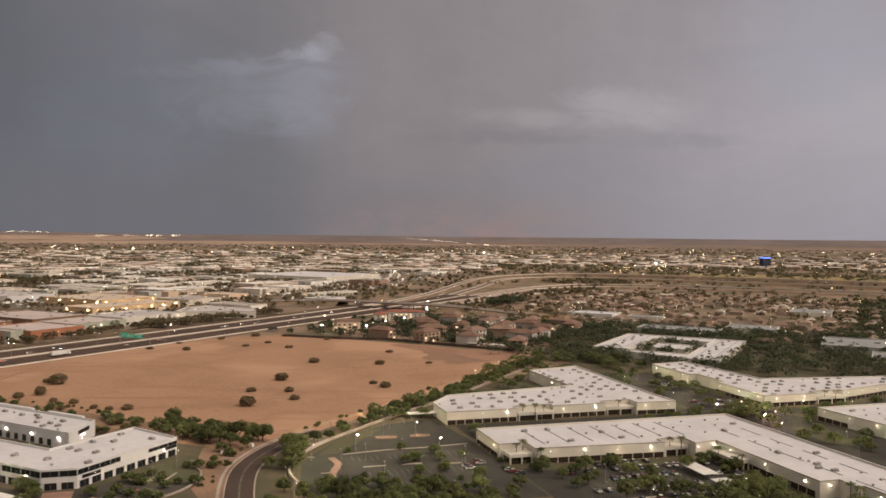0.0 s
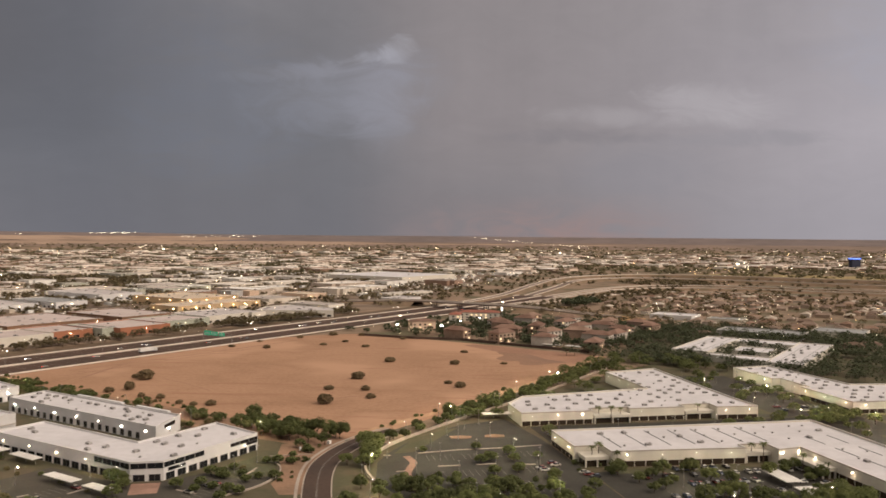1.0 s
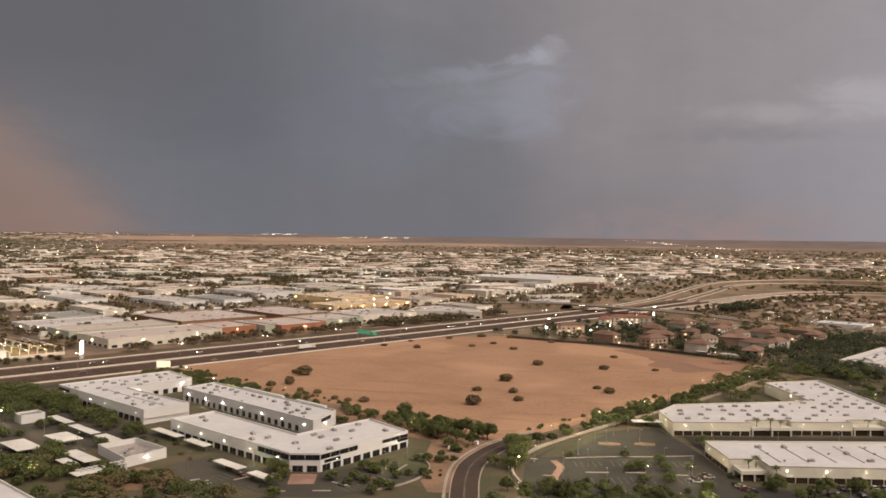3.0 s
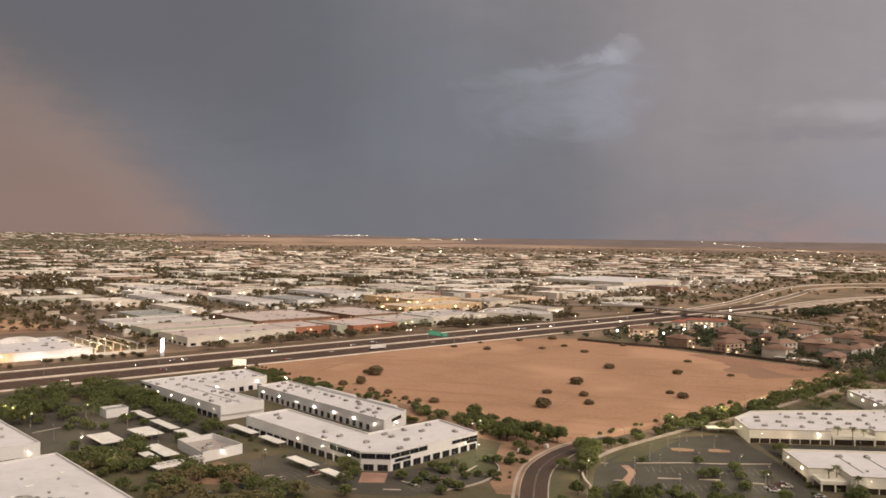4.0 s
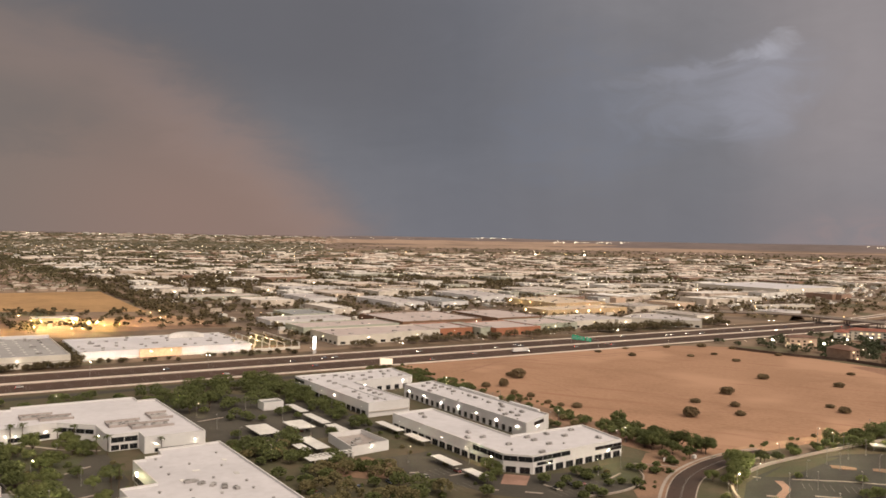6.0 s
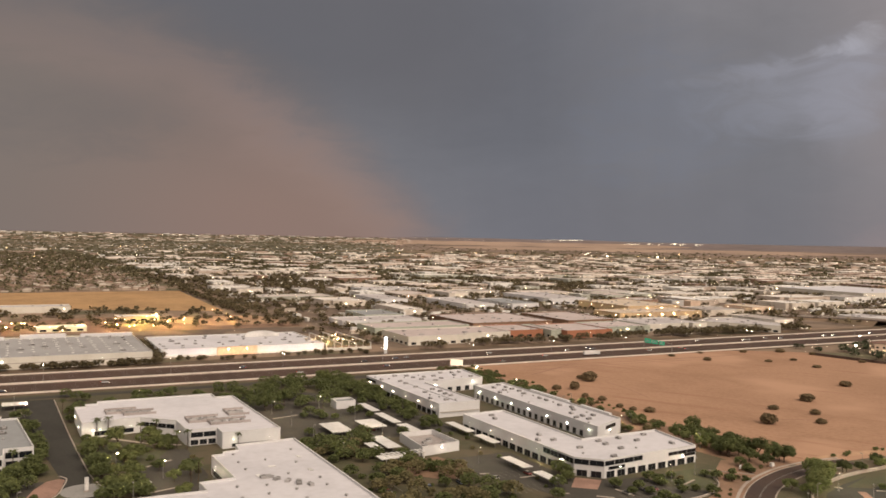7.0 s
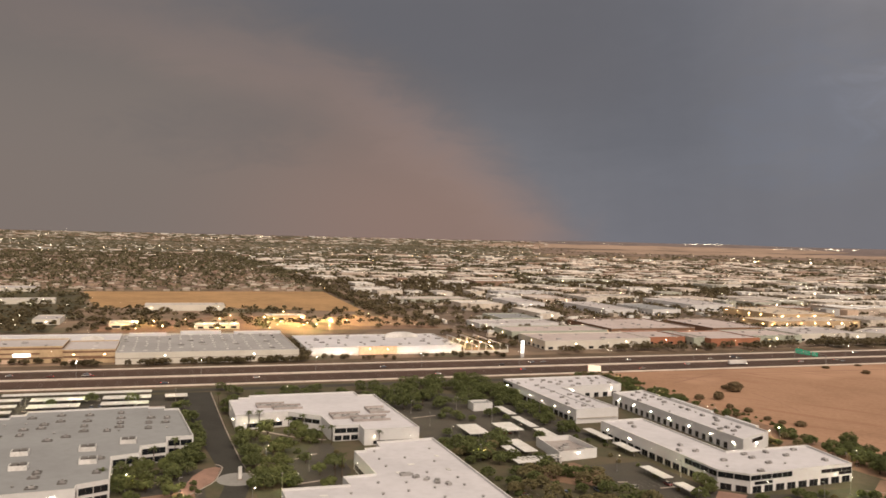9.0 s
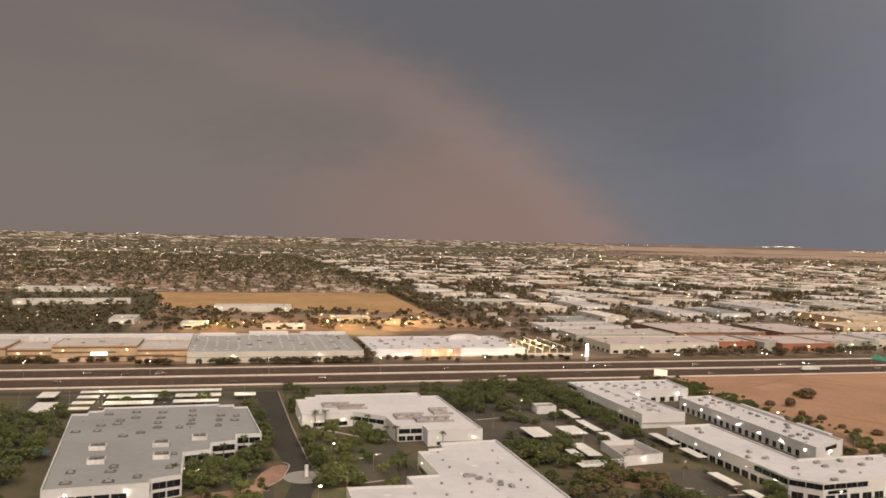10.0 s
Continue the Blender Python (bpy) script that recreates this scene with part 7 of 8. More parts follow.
ZONES = [  # grid, x0, y0, x1, y1, count, scale, kinds
    (SITE, 322, 239, 450, 249, 40, 0.52, (0, 1, 2, 3)), (SITE, 450, 238, 610, 249, 36, 0.62, (0, 1, 2)),
    (SITE, 299, 262, 322, 332, 22, 0.95, (0, 1, 2)), (WORLD, -74, 344, -63, 392, 9, 0.85, (3, 4, 3)),
    (WORLD, -62, 300, 30, 331, 26, 0.8, (0, 1, 2, 4)), (PARK, 140, 258, 224, 330, 24, 0.72, (0, 1, 2, 3)),
    (SITE, 26, 322, 66, 432, 16, 0.85, (3, 4, 4, 3, 0)), (SITE, -36, 300, 4, 362, 10, 0.8, (4, 1, 3, 4)),
    (SITE, 120, 466, 204, 552, 46, 0.95, (3, 0, 1, 4)), (SITE, 122, 258, 174, 332, 26, 0.75, (5, 5, 1, 5, 3, 0)), (SITE, 184, 258, 224, 296, 5, 0.8, (0, 1)),
    (SITE, 210, 236, 292, 268, 16, 0.5, (0, 2, 3)), (SITE, 288, 336, 314, 560, 46, 0.5, (0, 2, 5)),
    (SITE, -180, 270, -108, 500, 75, 0.95, (0, 1, 3)), (SITE, 130, 376, 204, 466, 16, 0.62, (0, 2, 3)),
    (SITE, -92, 516, 8, 524, 7, 0.8, (0, 3, 1)), (PARK, 286, 300, 328, 384, 9, 0.7, (0, 1)), (PARK, 286, 392, 322, 416, 7, 0.7, (0, 3)), (SITE, -114, 320, -90, 500, 26, 0.85, (0, 1, 3)), (SITE, 24, 322, 32, 510, 9, 0.75, (3, 0)), (SITE, -3, 396, 9, 520, 7, 0.7, (0, 3)), (PARK, 190, 250, 224, 292, 9, 0.9, (0, 1, 2)), (PARK, 214, 290, 226, 330, 3, 0.6, (0, 1)), (PARK, 200, 200, 238, 256, 8, 0.9, (0, 1)), (SITE, 26, 494, 118, 552, 16, 0.75, (0, 1, 3)),
    (PARK, 70, 440, 220, 560, 60, 0.85, (0, 1, 2)), (PARK, 272, 396, 322, 556, 18, 0.7, (0, 1)), (PARK, 134, 388, 320, 416, 14, 0.6, (0, 1, 2)),
    (PARK, 130, 560, 340, 640, 50, 0.9, (0, 1)), (SITE, 278, 440, 304, 556, 14, 0.6, (0, 5)), (SITE, -420, 200, -160, 552, 90, 0.95, (0, 1)), (PARK, 330, 390, 440, 414, 10, 0.6, (0, 1)),
    (SITE, 24, 330, 30, 430, 12, 0.8, (3, 0, 4)), (SITE, 3, 396, 8, 520, 10, 0.75, (0, 3)), (SITE, -28, 332, 2, 362, 8, 0.75, (3, 4, 0)),
    (SITE, 126, 346, 150, 374, 12, 0.8, (0, 2, 3)), (SITE, -6, 366, 10, 392, 9, 0.75, (3, 4, 0)), (SITE, 29, 326, 43, 346, 6, 0.7, (3, 4)),
    (SITE, 292, 440, 312, 540, 24, 0.62, (0, 2, 0)), (SITE, 190, 392, 207, 522, 22, 0.72, (0, 1, 2)), (SITE, 140, 364, 158, 384, 7, 0.8, (0, 3)), (PARK, 66, 300, 128, 380, 12, 0.5, (0, 2)), (SITE, 116, 336, 160, 378, 14, 0.7, (0, 5, 2)),
]
for grid, x0, y0, x1, y1, count, scale, kinds in ZONES:
    for _ in range(int(count * 1.7)):
        x, y = rng.uniform(x0, x1), rng.uniform(y0, y1)
        if grid is SITE and (y > 332 and 14.0 - (y - 370) * 0.085 < x < 27.2 - (y - 368) * 0.036 or 10 < x < 22 and 250 < y < 350 or math.hypot(x - 21.5, y - 347) < 11):
            continue
        tree(grid, x, y, rng.choice(kinds), scale * 1.12 * rng.uniform(0.7, 1.3), rng)
dry_woods.build("dry_trees", [LEAF_DRY, BARK], "dry brownish scrub trees beside the lots", "trees")
near_woods.build("site_trees", [LEAF, BARK], "dense dark trees round the offices and lots", "trees")
for grid, x0, y0, x1, y1, count in ((SITE, 240, 226, 312, 268, 12), (SITE, 318, 300, 326, 570, 26), (SITE, 300, 262, 322, 330, 10), (SITE, 120, 262, 176, 334, 34), (SITE, 26, 320, 70, 430, 26), (SITE, -36, 300, 6, 390, 22), (PARK, 128, 330, 146, 352, 10), (WORLD, -66, 300, 30, 345, 18), (SITE, 322, 256, 480, 262, 14), (SITE, 190, 262, 208, 400, 16)):
    for _ in range(count):
        shrub(grid, rng.uniform(x0, x1), rng.uniform(y0, y1), rng.randrange(3), rng.uniform(0.45, 0.95), rng)


def make_fronds(bm):
    rng = random.Random(4)
    for k in range(18):
        a = 6.283 * k / 18 + rng.uniform(-0.15, 0.15)
        droop = rng.uniform(0.1, 1.2)
        d, side = Vector((math.cos(a), math.sin(a), 0)), Vector((-math.sin(a), math.cos(a), 0))
        pts = [Vector((0, 0, 0)) + d * t * 2.3 + Vector((0, 0, 0.9 * t - droop * 1.9 * t * t)) for t in (0.05, 0.4, 0.75, 1.0)]
        for i, (w0, w1) in enumerate(((0.08, 0.34), (0.34, 0.3), (0.3, 0.04))):
            bm.faces.new([bm.verts.new(q) for q in (pts[i] - side * w0, pts[i] + side * w0, pts[i + 1] + side * w1, pts[i + 1] - side * w1)])


palm_trunk = shared("palm_trunk", lambda bm: tapered(bm, [(0, 0, -0.1), (0.08, 0.03, 3.5), (0.0, 0.1, 8.0)], 0.24, 0.15, 7), BARK, True)
palm_fronds = shared("palm_fronds", make_fronds, LEAF)
for grid, x, y, k in ((PARK, 137, 345, 1.0), (PARK, 141, 347, 1.1), (PARK, 146, 338, 0.9), (PARK, 210, 338, 1.0), (PARK, 214, 335, 1.1), (PARK, 222, 318, 1.0), (PARK, 225, 306, 0.9), (PARK, 172, 424, 1.0), (PARK, 178, 421, 1.1), (PARK, 184, 423, 0.95), (PARK, 230, 424, 1.0), (PARK, 368, 421, 1.0), (PARK, 375, 420, 1.0), (PARK, 247, 192, 1.0), (PARK, 238, 258, 1.0), (PARK, 235, 250, 1.1), (SITE, 34, 436, 1.15), (SITE, 39, 435, 1.2), (SITE, 52, 418, 1.15), (SITE, 60, 424, 1.1), (SITE, 66, 400, 1.0), (SITE, 70, 396, 1.1), (SITE, -12, 372, 1.1), (SITE, -3, 386, 1.1), (SITE, -20, 360, 1.0), (SITE, -31, 345, 1.0), (SITE, -24, 352, 1.05), (SITE, 6, 405, 1.0), (SITE, 8, 420, 1.1), (SITE, 64, 340, 1.2), (SITE, 60, 334, 1.1), (SITE, 30, 484, 1.1), (SITE, 22, 500, 1.0), (SITE, 24, 478, 1.0), (SITE, 92, 388, 0.9)):
    p = grid @ Vector((x, y, 0))
    ob = thing("palm_tree", Matrix.LocRotScale((p.x, p.y, 0), Euler((0, 0, x)), (k, k, k)), "tall thin palm tree with a small dark crown", "palm tree", "palms")
    part("trunk", palm_trunk, None, ob)
    part("fronds", palm_fronds, None, ob, m=pose(0, 0.1, 8.0))

# ---- carports ----
CARPORT_ROOF = material("white_carport_sheet", (0.72, 0.69, 0.66), (0.62, 0.59, 0.56), rough=0.6, grain=0.6, stain=0.1)


def carport(grid, x0, y0, x1, y1, label="white metal carport roof on thin posts"):
    cx, cy, w, d = (x0 + x1) / 2, (y0 + y1) / 2, x1 - x0, y1 - y0
    ob = thing("carport", place(grid, cx, cy), label, "carport", "carports")
    bm = bmesh.new()
    box(bm, -w / 2, -d / 2, 2.75, w / 2, d / 2, 3.0, 0.05)
    part("roof", bm, CARPORT_ROOF, ob)
    post = shared("carport_post", lambda bm: box(bm, -0.1, -0.1, 0, 0.1, 0.1, 2.76, 0.02), POLE_METAL)
    long_y = d > w
    for k in range(max(2, int(max(w, d) / 7) + 1)):
        t = -0.42 + 0.84 * k / max(1, int(max(w, d) / 7))
        part("post", post, None, ob, m=pose(0 if long_y else w * t, d * t if long_y else 0, 0))


for q in CARPORTS:
    carport(SITE, *q)
for q in ((683, 318, 690, 336), (684, 298, 692, 314)):
    carport(SITE, *q)
for q in ((201, 298, 208.5, 318), (200, 280, 209, 292), (112, 440, 130, 446)):
    carport(PARK, *q)

ob = thing("pergola", place(SITE, 155.5, 339.5, 0.05, 2), "low white pergola on posts before the service court", "pergola")
for x in (-9.5, -3.2, 3.2, 9.5):
    for y in (-2.2, 2.2):
        part("post", shared("pergola_post", lambda bm: box(bm, -0.25, -0.25, 0, 0.25, 0.25, 2.8, 0.04), COPING), None, ob, m=pose(x, y, 0))
for y in (-2.2, 2.2):
    part("beam", shared("pergola_beam", lambda bm: box(bm, -10.4, -0.2, 2.81, 10.4, 0.2, 3.2, 0.04), COPING), None, ob, m=pose(0, y, 0))
for k in range(9):
    part("slat", shared("pergola_slat", lambda bm: box(bm, -0.35, -2.8, 3.21, 0.35, 2.8, 3.35, 0.02), COPING), None, ob, m=pose(-9.6 + 2.4 * k, 0, 0))

# ---- lamps on poles ----
LAMP_LENS = lamp_material("lot_lamp_lens", (1.0, 0.88, 0.56), 1300.0)
lamp_pole = shared("lamp_pole", lambda bm: (tapered(bm, [(0, 0, 0.6), (0, 0, 7.3)], 0.11, 0.07, 6), tube(bm, (0, 0, 0), (0, 0, 0.62), 0.3, 0.3, 8), box(bm, 0, -0.05, 7.2, 0.6, 0.05, 7.32)), POLE_METAL)
lamp_head = shared("lamp_head", lambda bm: box(bm, -0.5, -0.3, -0.02, 0.5, 0.3, 0.16, 0.05), POLE_METAL)
lamp_lens = shared("lamp_lens_single", lambda bm: box(bm, -0.17, -0.13, -0.09, 0.17, 0.13, -0.03, 0.02), LAMP_LENS)


def lot_lamp(grid, x, y, turn=0.0):
    p = grid @ Vector((x, y, 0))
    if not clear_of_buildings(p.x, p.y) or inside(LOT_WORLD, p.x, p.y) or on_road(p.x, p.y):
        return
    ob = thing("parking_lamp", place(grid, x, y, 0.05, turn), "lit parking lot lamp on a slim pole", "lamp", "parking lamps")
    part("pole", lamp_pole, None, ob)
    head = part("lamp_head", lamp_head, None, ob, m=pose(0.8, 0, 7.25))
    part("lens", lamp_lens, None, head, "glowing lamp lens")


rng = random.Random(202)
for grid, xs, ys in ((PARK, range(140, 260, 30), (400,)), (PARK, (276, 300, 318), range(440, 556, 30)), (PARK, range(70, 230, 30), (440, 478)), (PARK, range(336, 440, 26), (392, 404)),
                     (SITE, range(-84, 4, 28), (502, 522)), (SITE, (-104, -130), (320, 370, 420, 470, 520)), (SITE, (292, 300), (300, 350, 410, 470, 530)), (SITE, range(340, 620, 45), (240, 250))):
    for x in xs:
        for y in ys:
            lot_lamp(grid, x + rng.uniform(-3, 3), y + rng.uniform(-3, 3), rng.choice((0, 90)))
for x, y in ((40, 352), (35, 335), (50, 371), (61, 358), (72, 383), (73, 364), (89, 400), (85, 408), (91, 369), (75, 334), (92, 339), (108, 368), (110, 339), (106, 403), (97, 421), (107, 431), (57, 334), (36, 314), (75, 303), (95, 301), (107, 301), (115, 350), (119, 445)):
    lot_lamp(PARK, x, y, 90 * (x % 2))
for x, y in ((257, 394), (280, 405), (299, 406), (301, 380), (288, 374), (284, 356), (302, 356), (303, 331), (285, 304), (161, 307), (186, 310), (183, 286), (204, 276), (162, 273), (319, 395)):
    lot_lamp(PARK, x, y, 90 * (x % 2))
for x, y in ((49, 397), (37, 325), (24, 309), (36, 373), (34, 421), (52, 352), (68, 331), (129, 424), (128, 458), (130, 391), (165, 424), (131, 351), (158, 464), (127, 493), (64, 519), (166, 388), (-9, 364), (-2, 329), (-22, 339), (262, 266), (207, 305), (245, 262), (184, 320)):
    lot_lamp(SITE, x, y, 90 * (x % 2))
# street lamps of the freeway
mast = shared("mast", lambda bm: tapered(bm, [(0, 0, 0), (0, 0, 11.5)], 0.18, 0.1, 6), POLE_METAL)
boom = shared("boom", lambda bm: (tube(bm, (0, 0, 11.3), (0, -3.0, 11.9), 0.07, 0.06, 5), tube(bm, (0, 0, 11.3), (0, 3.0, 11.9), 0.07, 0.06, 5)), POLE_METAL)
lantern = shared("lantern", lambda bm: (box(bm, -0.15, -3.35, 11.78, 0.15, -2.85, 11.95, 0.04), box(bm, -0.15, 2.85, 11.78, 0.15, 3.35, 11.95, 0.04)), lamp_material("freeway_lantern", (1.0, 0.88, 0.64), 30.0))
for s in range(-640, 1000, 82):
    ob = thing("street_lamp", place(SITE, s, 611, 0.1), "tall double-armed freeway lamp on the median", "lamp", "freeway lamps")
    part("pole", mast, None, ob)
    part("arm", boom, None, ob)
    part("lantern", lantern, None, ob)

# ---- signs ----
GREEN_LIT = lamp_material("lit_green_sign", (0.03, 0.40, 0.22), 0.17)
ob = thing("sign_gantry", place(SITE, 536, 596, 0.1, 180), "freeway sign gantry with large green signs", "sign")
bm = bmesh.new()
for y in (-19, 19):
    tapered(bm, [(0, y, 0), (0, y, 8.6)], 0.3, 0.25, 8)
part("post", bm, POLE_METAL, ob)
bm = bmesh.new()
for z in (6.4, 8.2):
    for x in (-0.5, 0.5):
        tube(bm, (x, -19, z), (x, 19, z), 0.09, 0.09, 5)
part("truss", bm, POLE_METAL, ob)
for y0, y1, z0, z1 in ((-17, -8, 5.4, 9.6), (-7, 1, 5.6, 9.2), (3, 10, 5.6, 9.2)):
    bm = bmesh.new()
    box(bm, 0.7, y0, z0, 0.85, y1, z1, 0.03)
    panel = part("panel", bm, GREEN_LIT, ob, "lit green sign panel")
    bm = bmesh.new()
    for k in range(2):
        box(bm, 0.86, y0 + 1.2, z0 + 1.0 + 1.3 * k, 0.9, y1 - 1.2 - k, z0 + 1.6 + 1.3 * k)
    part("lettering", bm, COPING, panel)
ob = thing("pylon_sign", place(SITE, 287, 662, 0, 45), "tall white pylon sign glowing beside the freeway", "sign")
bm = bmesh.new()
box(bm, -2.4, -0.7, 0, 2.4, 0.7, 4.0, 0.1)
part("base", bm, WHITE_WALL, ob)
for k, (z0, z1) in enumerate(((4.1, 7.2), (7.4, 11.0), (11.2, 14.6))):
    bm = bmesh.new()
    box(bm, -2.2, -0.6, z0, 2.2, 0.6, z1, 0.08)
    part("panel", bm, lamp_material("pylon_panel_%s" % "abc"[k], (1.0, 0.97, 0.92), 1.6 - 0.4 * (k == 0)), ob, "blank glowing panel")
ob = thing("billboard", place(SITE, 300, 556, 0, -38), "cream billboard on a steel post by the freeway", "billboard")
bm = bmesh.new()
tapered(bm, [(0, 0.5, 0), (0, 0.5, 5.0)], 0.45, 0.4, 8)
part("post", bm, POLE_METAL, ob)
bm = bmesh.new()
box(bm, -4.8, -0.25, 4.2, 4.8, 0.25, 8.8, 0.06)
# the panel gives off light itself, in place of floodlights on it
part("panel", bm, lamp_material("billboard_glow", (1.0, 0.86, 0.66), 0.24), ob, "cream panel that glows in place of floodlights")
bm = bmesh.new()
box(bm, -5.4, -1.3, 3.95, 5.4, -0.3, 4.1, 0.03)
part("catwalk", bm, POLE_METAL, ob)
for s, n in ((691, 503), (709, 461), (760, 470), (800, 470)):
    ob = thing("mast_lamp", place(SITE, s, n, 0.05), "bright lamp on a tall mast beside the inn", "lamp", "mast lamps")
    bm = bmesh.new()
    tapered(bm, [(0, 0, 0), (0, 0, 9.0)], 0.16, 0.1, 6)
    part("pole", bm, POLE_METAL, ob)
    bm = bmesh.new()
    box(bm, -0.7, -0.5, 8.9, 0.7, 0.5, 9.4, 0.1)
    part("lens", bm, lamp_material("mast_lamp_lens", (1.0, 0.93, 0.80), 60.0 if s < 750 else 14.0), ob, "glowing lamp head")
ob = thing("lit_board", place(SITE, 918, 507, 0, 40), "blank white board glowing on two posts", "sign")
bm = bmesh.new()
for x in (-3, 3):
    tapered(bm, [(x, 0, 0), (x, 0, 7.0)], 0.25, 0.2, 6)
part("post", bm, POLE_METAL, ob)
bm = bmesh.new()
box(bm, -4.5, -0.3, 7.0, 4.5, 0.3, 11.5, 0.08)
part("panel", bm, lamp_material("board_face", (1.0, 0.94, 0.84), 1.1), ob, "blank glowing panel")
ob = thing("monument_sign", place(SITE, 22.4, 346, 0.05, 20), "slender white sign post beside the drive", "sign")
bm = bmesh.new()
box(bm, -1.0, -0.5, 0, 1.0, 0.5, 0.4, 0.05)
part("base", bm, CONCRETE, ob)
bm = bmesh.new()
box(bm, -0.75, -0.3, 0.41, 0.75, 0.3, 5.6, 0.08)
part("panel", bm, COPING, ob, "white sign panel")
ob = thing("monument_sign", place(SITE, 286.7, 263.4, 0.05, 35), "low entrance sign with white top on dark base", "sign")
bm = bmesh.new()
box(bm, -1.8, -0.4, 0, 1.8, 0.4, 0.8, 0.05)
part("base", bm, BROWN_WALL, ob, "dark brown base")
bm = bmesh.new()
box(bm, -1.6, -0.3, 0.81, 1.6, 0.3, 2.0, 0.06)
part("panel", bm, COPING, ob, "white sign panel")
ob = thing("utility_box", place(SITE, 304.9, 261.7, 0.05, 12), "white metal utility box on concrete pad", "utility box")
bm = bmesh.new()
box(bm, -1.3, -1.0, 0, 1.3, 1.0, 0.2, 0.03)
part("pad", bm, CONCRETE, ob)
bm = bmesh.new()
box(bm, -1.0, -0.7, 0.21, 1.0, 0.7, 1.7, 0.06)
part("cabinet", bm, COPING, ob)
# blue-lit tower far off
bx, by, d = at_site(3136, 373)
r, z, k = true_to_rim(d)
ob = thing("tower_building", pose(bx * r, by * r, z, 0, 0, 20), "distant tower building with blue-lit top", "building")
bm = bmesh.new()
box(bm, -17 * k, -9 * k, 0, 17 * k, 9 * k, 32 * k, 0.5)
part("wall", bm, material("dark_curtain_wall", (0.05, 0.055, 0.09), grain=0.3), ob)
bm = bmesh.new()
box(bm, -17.5 * k, -9.5 * k, 32.1 * k, 17.5 * k, 9.5 * k, 36 * k, 0.4)
part("crown", bm, lamp_material("blue_light", (0.12, 0.25, 1.0), 0.7), ob, "blue glowing crown")

# ---- cars ----
CAR_PAINT = material("car_paint", (0.5, 0.5, 0.5), rough=0.3, grain=2.0, palette=[(0.62, 0.60, 0.58), (0.05, 0.05, 0.055), (0.30, 0.30, 0.31), (0.66, 0.65, 0.63), (0.18, 0.03, 0.025), (0.10, 0.12, 0.17), (0.45, 0.42, 0.37)])
TYRE = material("tyre", (0.02, 0.02, 0.02), grain=4.0)
HEAD = lamp_material("headlight", (1.0, 0.93, 0.78), 14.0)
TAIL = lamp_material("tail_light", (1.0, 0.05, 0.03), 3.0)
for m in (HEAD, TAIL):
    m.cycles.emission_sampling = "NONE"


def make_car_body(bm):
    side = [(-2.2, 0.35), (2.2, 0.35), (2.25, 0.75), (1.95, 0.92), (1.0, 1.0), (-1.6, 1.02), (-2.2, 0.95)]
    a = [bm.verts.new((x, -0.9, z)) for x, z in side]
    b = [bm.verts.new((x, 0.9, z)) for x, z in side]
    bm.faces.new(a)
    bm.faces.new(b[::-1])
    for i in range(len(side)):
        j = (i + 1) % len(side)
        bm.faces.new((a[j], a[i], b[i], b[j]))


def make_cabin(bm):
    low = [bm.verts.new(p) for p in ((-1.8, -0.84, 0.98), (1.05, -0.84, 0.98), (1.05, 0.84, 0.98), (-1.8, 0.84, 0.98))]
    top = [bm.verts.new(p) for p in ((-1.35, -0.66, 1.46), (0.35, -0.66, 1.46), (0.35, 0.66, 1.46), (-1.35, 0.66, 1.46))]
    for i in range(4):
        j = (i + 1) % 4
        bm.faces.new((low[i], low[j], top[j], top[i]))
    bm.faces.new(top)


CAR = dict(body=shared("car_body", make_car_body, CAR_PAINT), cabin=shared("car_cabin", make_cabin, DARK_GLASS),
           roof=shared("car_roof", lambda bm: box(bm, -1.3, -0.64, 1.465, 0.3, 0.64, 1.50, 0.01), CAR_PAINT),
           wheel=shared("car_wheel", lambda bm: tube(bm, (0, -0.12, 0), (0, 0.12, 0), 0.34, 0.34, 10), TYRE),
           head=shared("car_head", lambda bm: box(bm, -0.06, -0.22, -0.09, 0.06, 0.22, 0.09), HEAD), tail=shared("car_tail", lambda bm: box(bm, -0.05, -0.18, -0.07, 0.05, 0.18, 0.07), TAIL),
           head_off=shared("car_head_off", lambda bm: box(bm, -0.06, -0.22, -0.09, 0.06, 0.22, 0.09), COPING))


def car(grid, x, y, turn, lit, z=0.08, label="parked car on asphalt", group="parked cars"):
    ob = thing("car", place(grid, x, y, z, turn), label, "car", group)
    for key, name in (("body", "body"), ("cabin", "cabin"), ("roof", "roof_panel")):
        part(name, CAR[key], None, ob)
    for wx in (-1.35, 1.4):
        for wy in (-0.82, 0.82):
            part("wheel", CAR["wheel"], None, ob, m=pose(wx, wy, 0.34))
    for wy in (-0.62, 0.62):
        part("headlight", CAR["head"] if lit else CAR["head_off"], None, ob, m=pose(2.24, wy, 0.68))
        if lit:
            part("tail_light", CAR["tail"], None, ob, m=pose(-2.23, wy, 0.75))


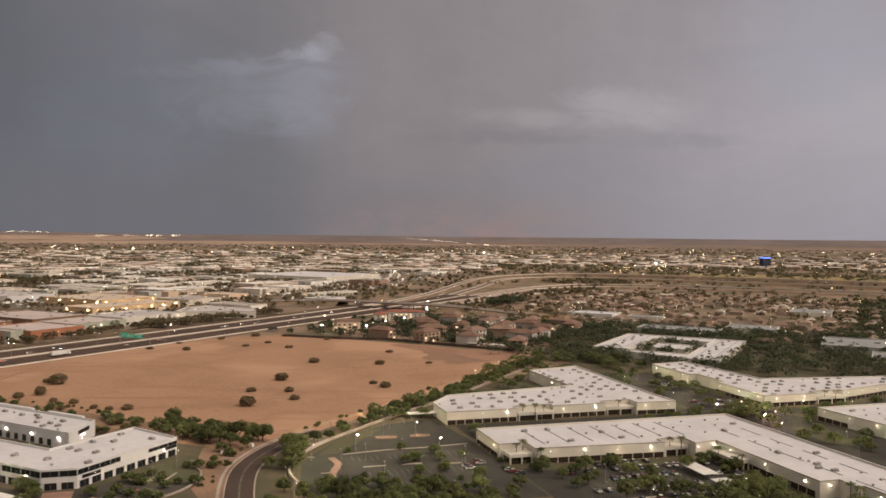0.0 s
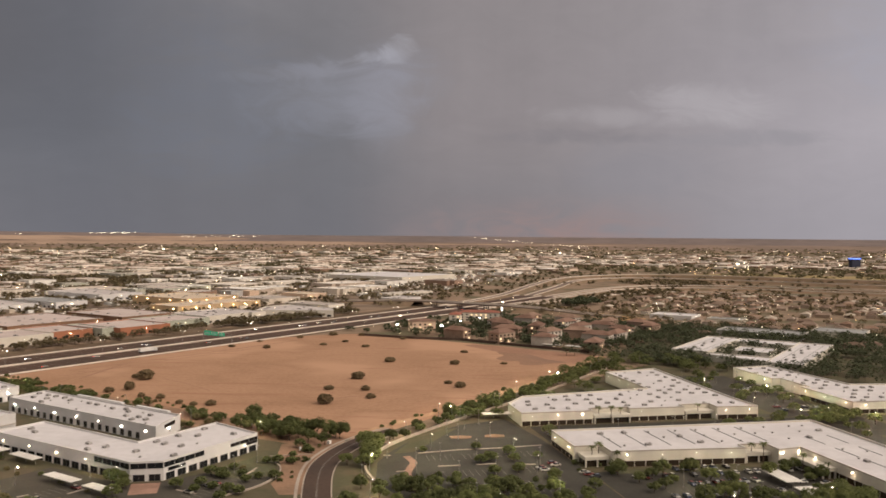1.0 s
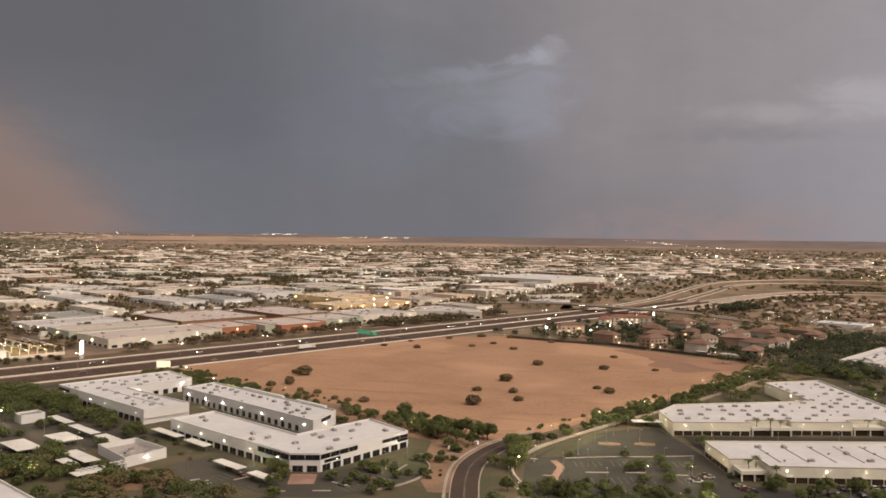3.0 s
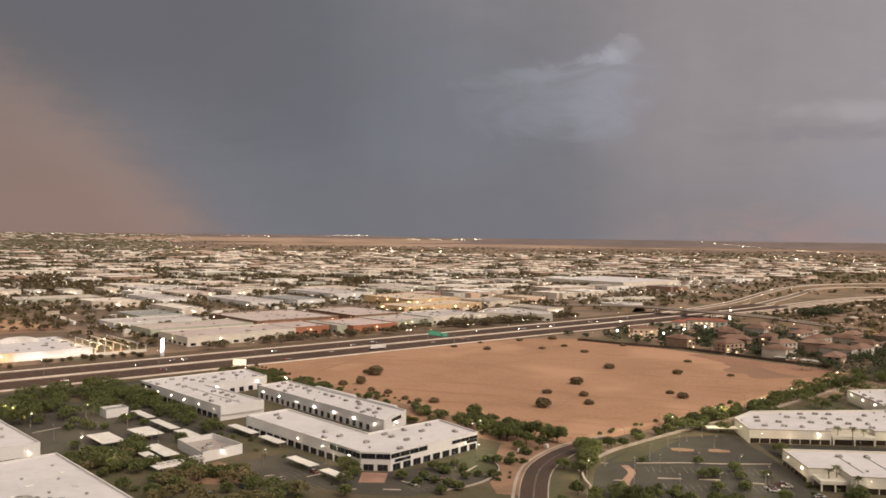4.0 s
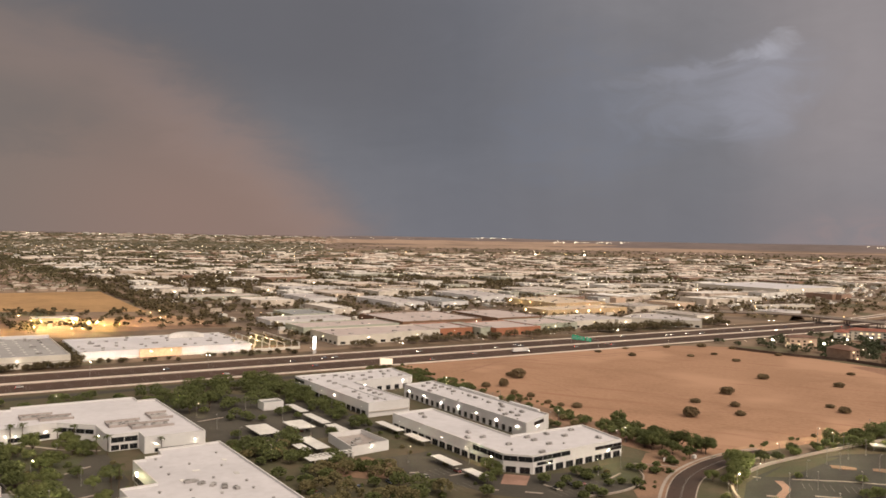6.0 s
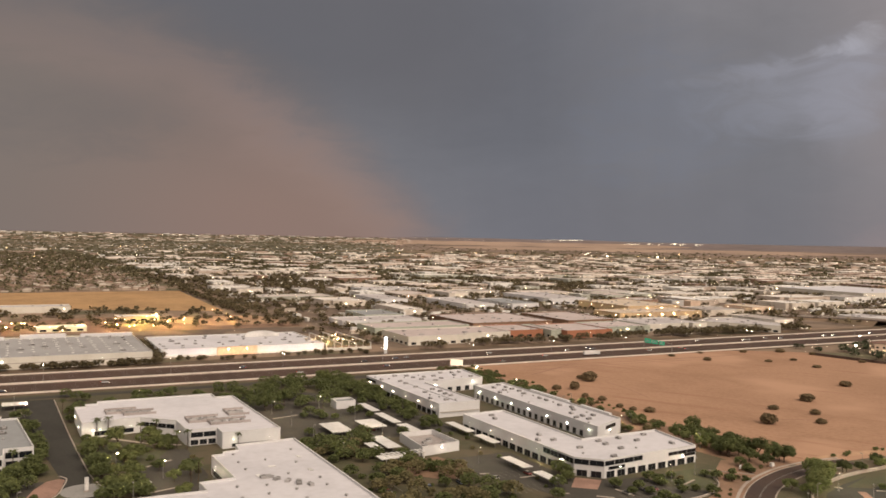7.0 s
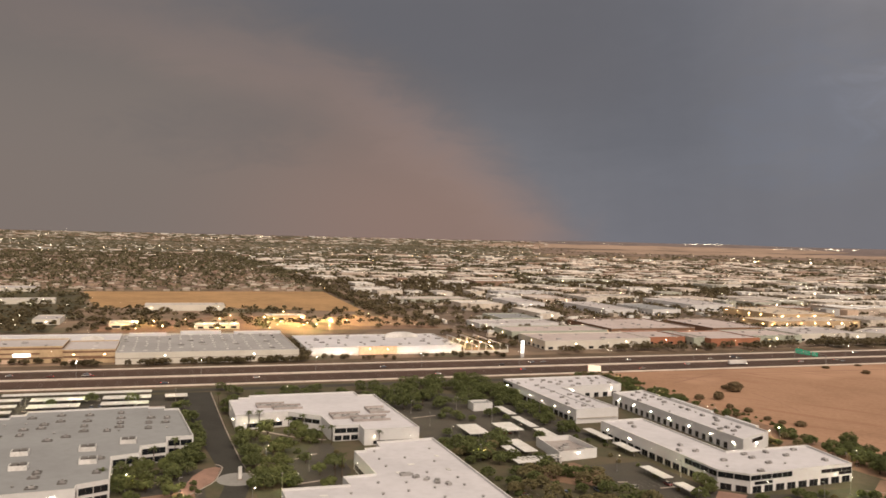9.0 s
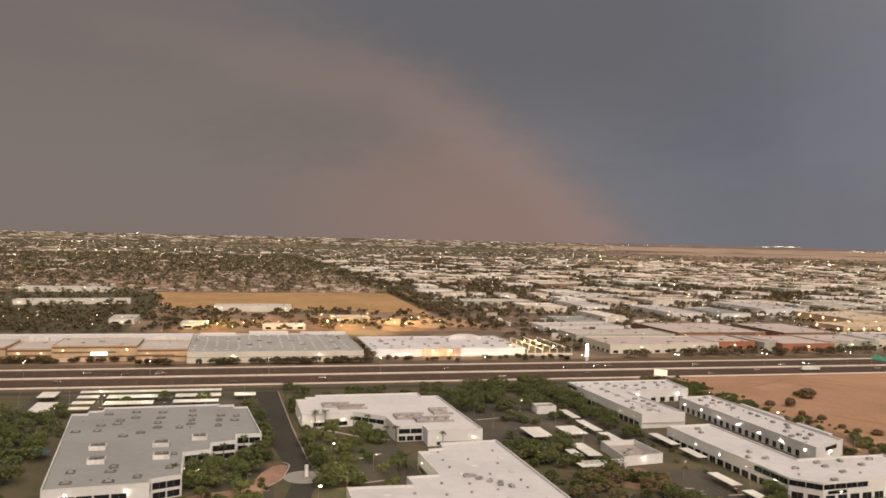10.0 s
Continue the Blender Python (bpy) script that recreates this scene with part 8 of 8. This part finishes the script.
rng = random.Random(303)
for k in range(46):
    lane = rng.choice((12, 15.8, 19.6, 23.4, 27.2))
    s = rng.uniform(-420, 980)
    forward = rng.random() < 0.5
    car(SITE, s, 611 + (lane if not forward else -lane), 0 if forward else 180, True, 0.11, "car with headlights on driving the freeway", "freeway cars")
for grid, x0, x1, y, turn, count in ((PARK, 164, 196, 310, 90, 9), (PARK, 152, 196, 282, 90, 6), (PARK, 166, 196, 331, 90, 6), (PARK, 211, 222, 300, 0, 7), (PARK, 134, 200, 398, 90, 6), (PARK, 112, 126, 346, 0, 4), (SITE, 124, 200, 296, 90, 5), (SITE, 162, 170, 402, 0, 3), (SITE, 142, 150, 402, 0, 3), (SITE, 212, 236, 256, 90, 3), (SITE, -80, -20, 531, 90, 8), (SITE, -80, -20, 511, 90, 7), (SITE, 30, 56, 350, 0, 4), (SITE, -130, -104, 400, 0, 6), (PARK, 276, 318, 440, 0, 5), (PARK, 276, 318, 500, 0, 5), (PARK, 150, 226, 322, 90, 12), (PARK, 150, 200, 296, 90, 9), (PARK, 128, 150, 330, 0, 4), (SITE, 242, 256, 400, 0, 4)):
    for k in range(count):
        t = (k + rng.uniform(0.2, 0.8)) / count
        x, yy = (x0 + (x1 - x0) * t, y) if turn == 90 else (rng.uniform(x0, x1), y + 3.2 * (k - count / 2))
        p = grid @ Vector((x, yy, 0))
        if clear_of_buildings(p.x, p.y):
            car(grid, x, yy, turn + rng.choice((0, 180)), False)
car(WORLD, -8, 322, 20, True, 0.11, "car with lights on leaving the lot", "parked cars")
# box truck on the freeway
for s, n, turn in ((455, 590, 0),):
    ob = thing("truck", place(SITE, s, n, 0.11, turn), "white semi-trailer truck on the freeway", "truck", "trucks")
    bm = bmesh.new()
    box(bm, -9.0, -1.25, 1.1, 5.0, 1.25, 4.0, 0.06)
    part("trailer", bm, COPING, ob)
    bm = bmesh.new()
    box(bm, 5.4, -1.2, 0.7, 8.4, 1.2, 3.4, 0.2)
    part("cab", bm, CAR_PAINT, ob)
    for wx in (-8, -6.8, 3.6, 4.8, 7.4):
        for wy in (-1.05, 1.05):
            part("wheel", CAR["wheel"], None, ob, m=pose(wx, wy, 0.5) @ Matrix.Scale(1.45, 4))
    for wy in (-0.85, 0.85):
        part("headlight", CAR["head"], None, ob, m=pose(8.42, wy, 1.0))
# blue shade sail by the service lot
ob = thing("shade_canopy", place(SITE, -91, 396, 0.05, -4), "blue fabric shade canopy on four posts", "canopy")
bm = bmesh.new()
low = [bm.verts.new(p) for p in ((-3, -2.6, 2.7), (3, -2.6, 2.7), (3, 2.6, 2.7), (-3, 2.6, 2.7))]
peak = bm.verts.new((0, 0, 3.7))
for i in range(4):
    bm.faces.new((low[i], low[(i + 1) % 4], peak))
bm.faces.new(low[::-1])
part("fabric", bm, material("blue_fabric", (0.035, 0.12, 0.30), grain=2.0), ob)
for x in (-2.8, 2.8):
    for y in (-2.4, 2.4):
        bm = bmesh.new()
        tube(bm, (x, y, 0), (x, y, 2.72), 0.07, 0.07, 6)
        part("post", bm, POLE_METAL, ob)
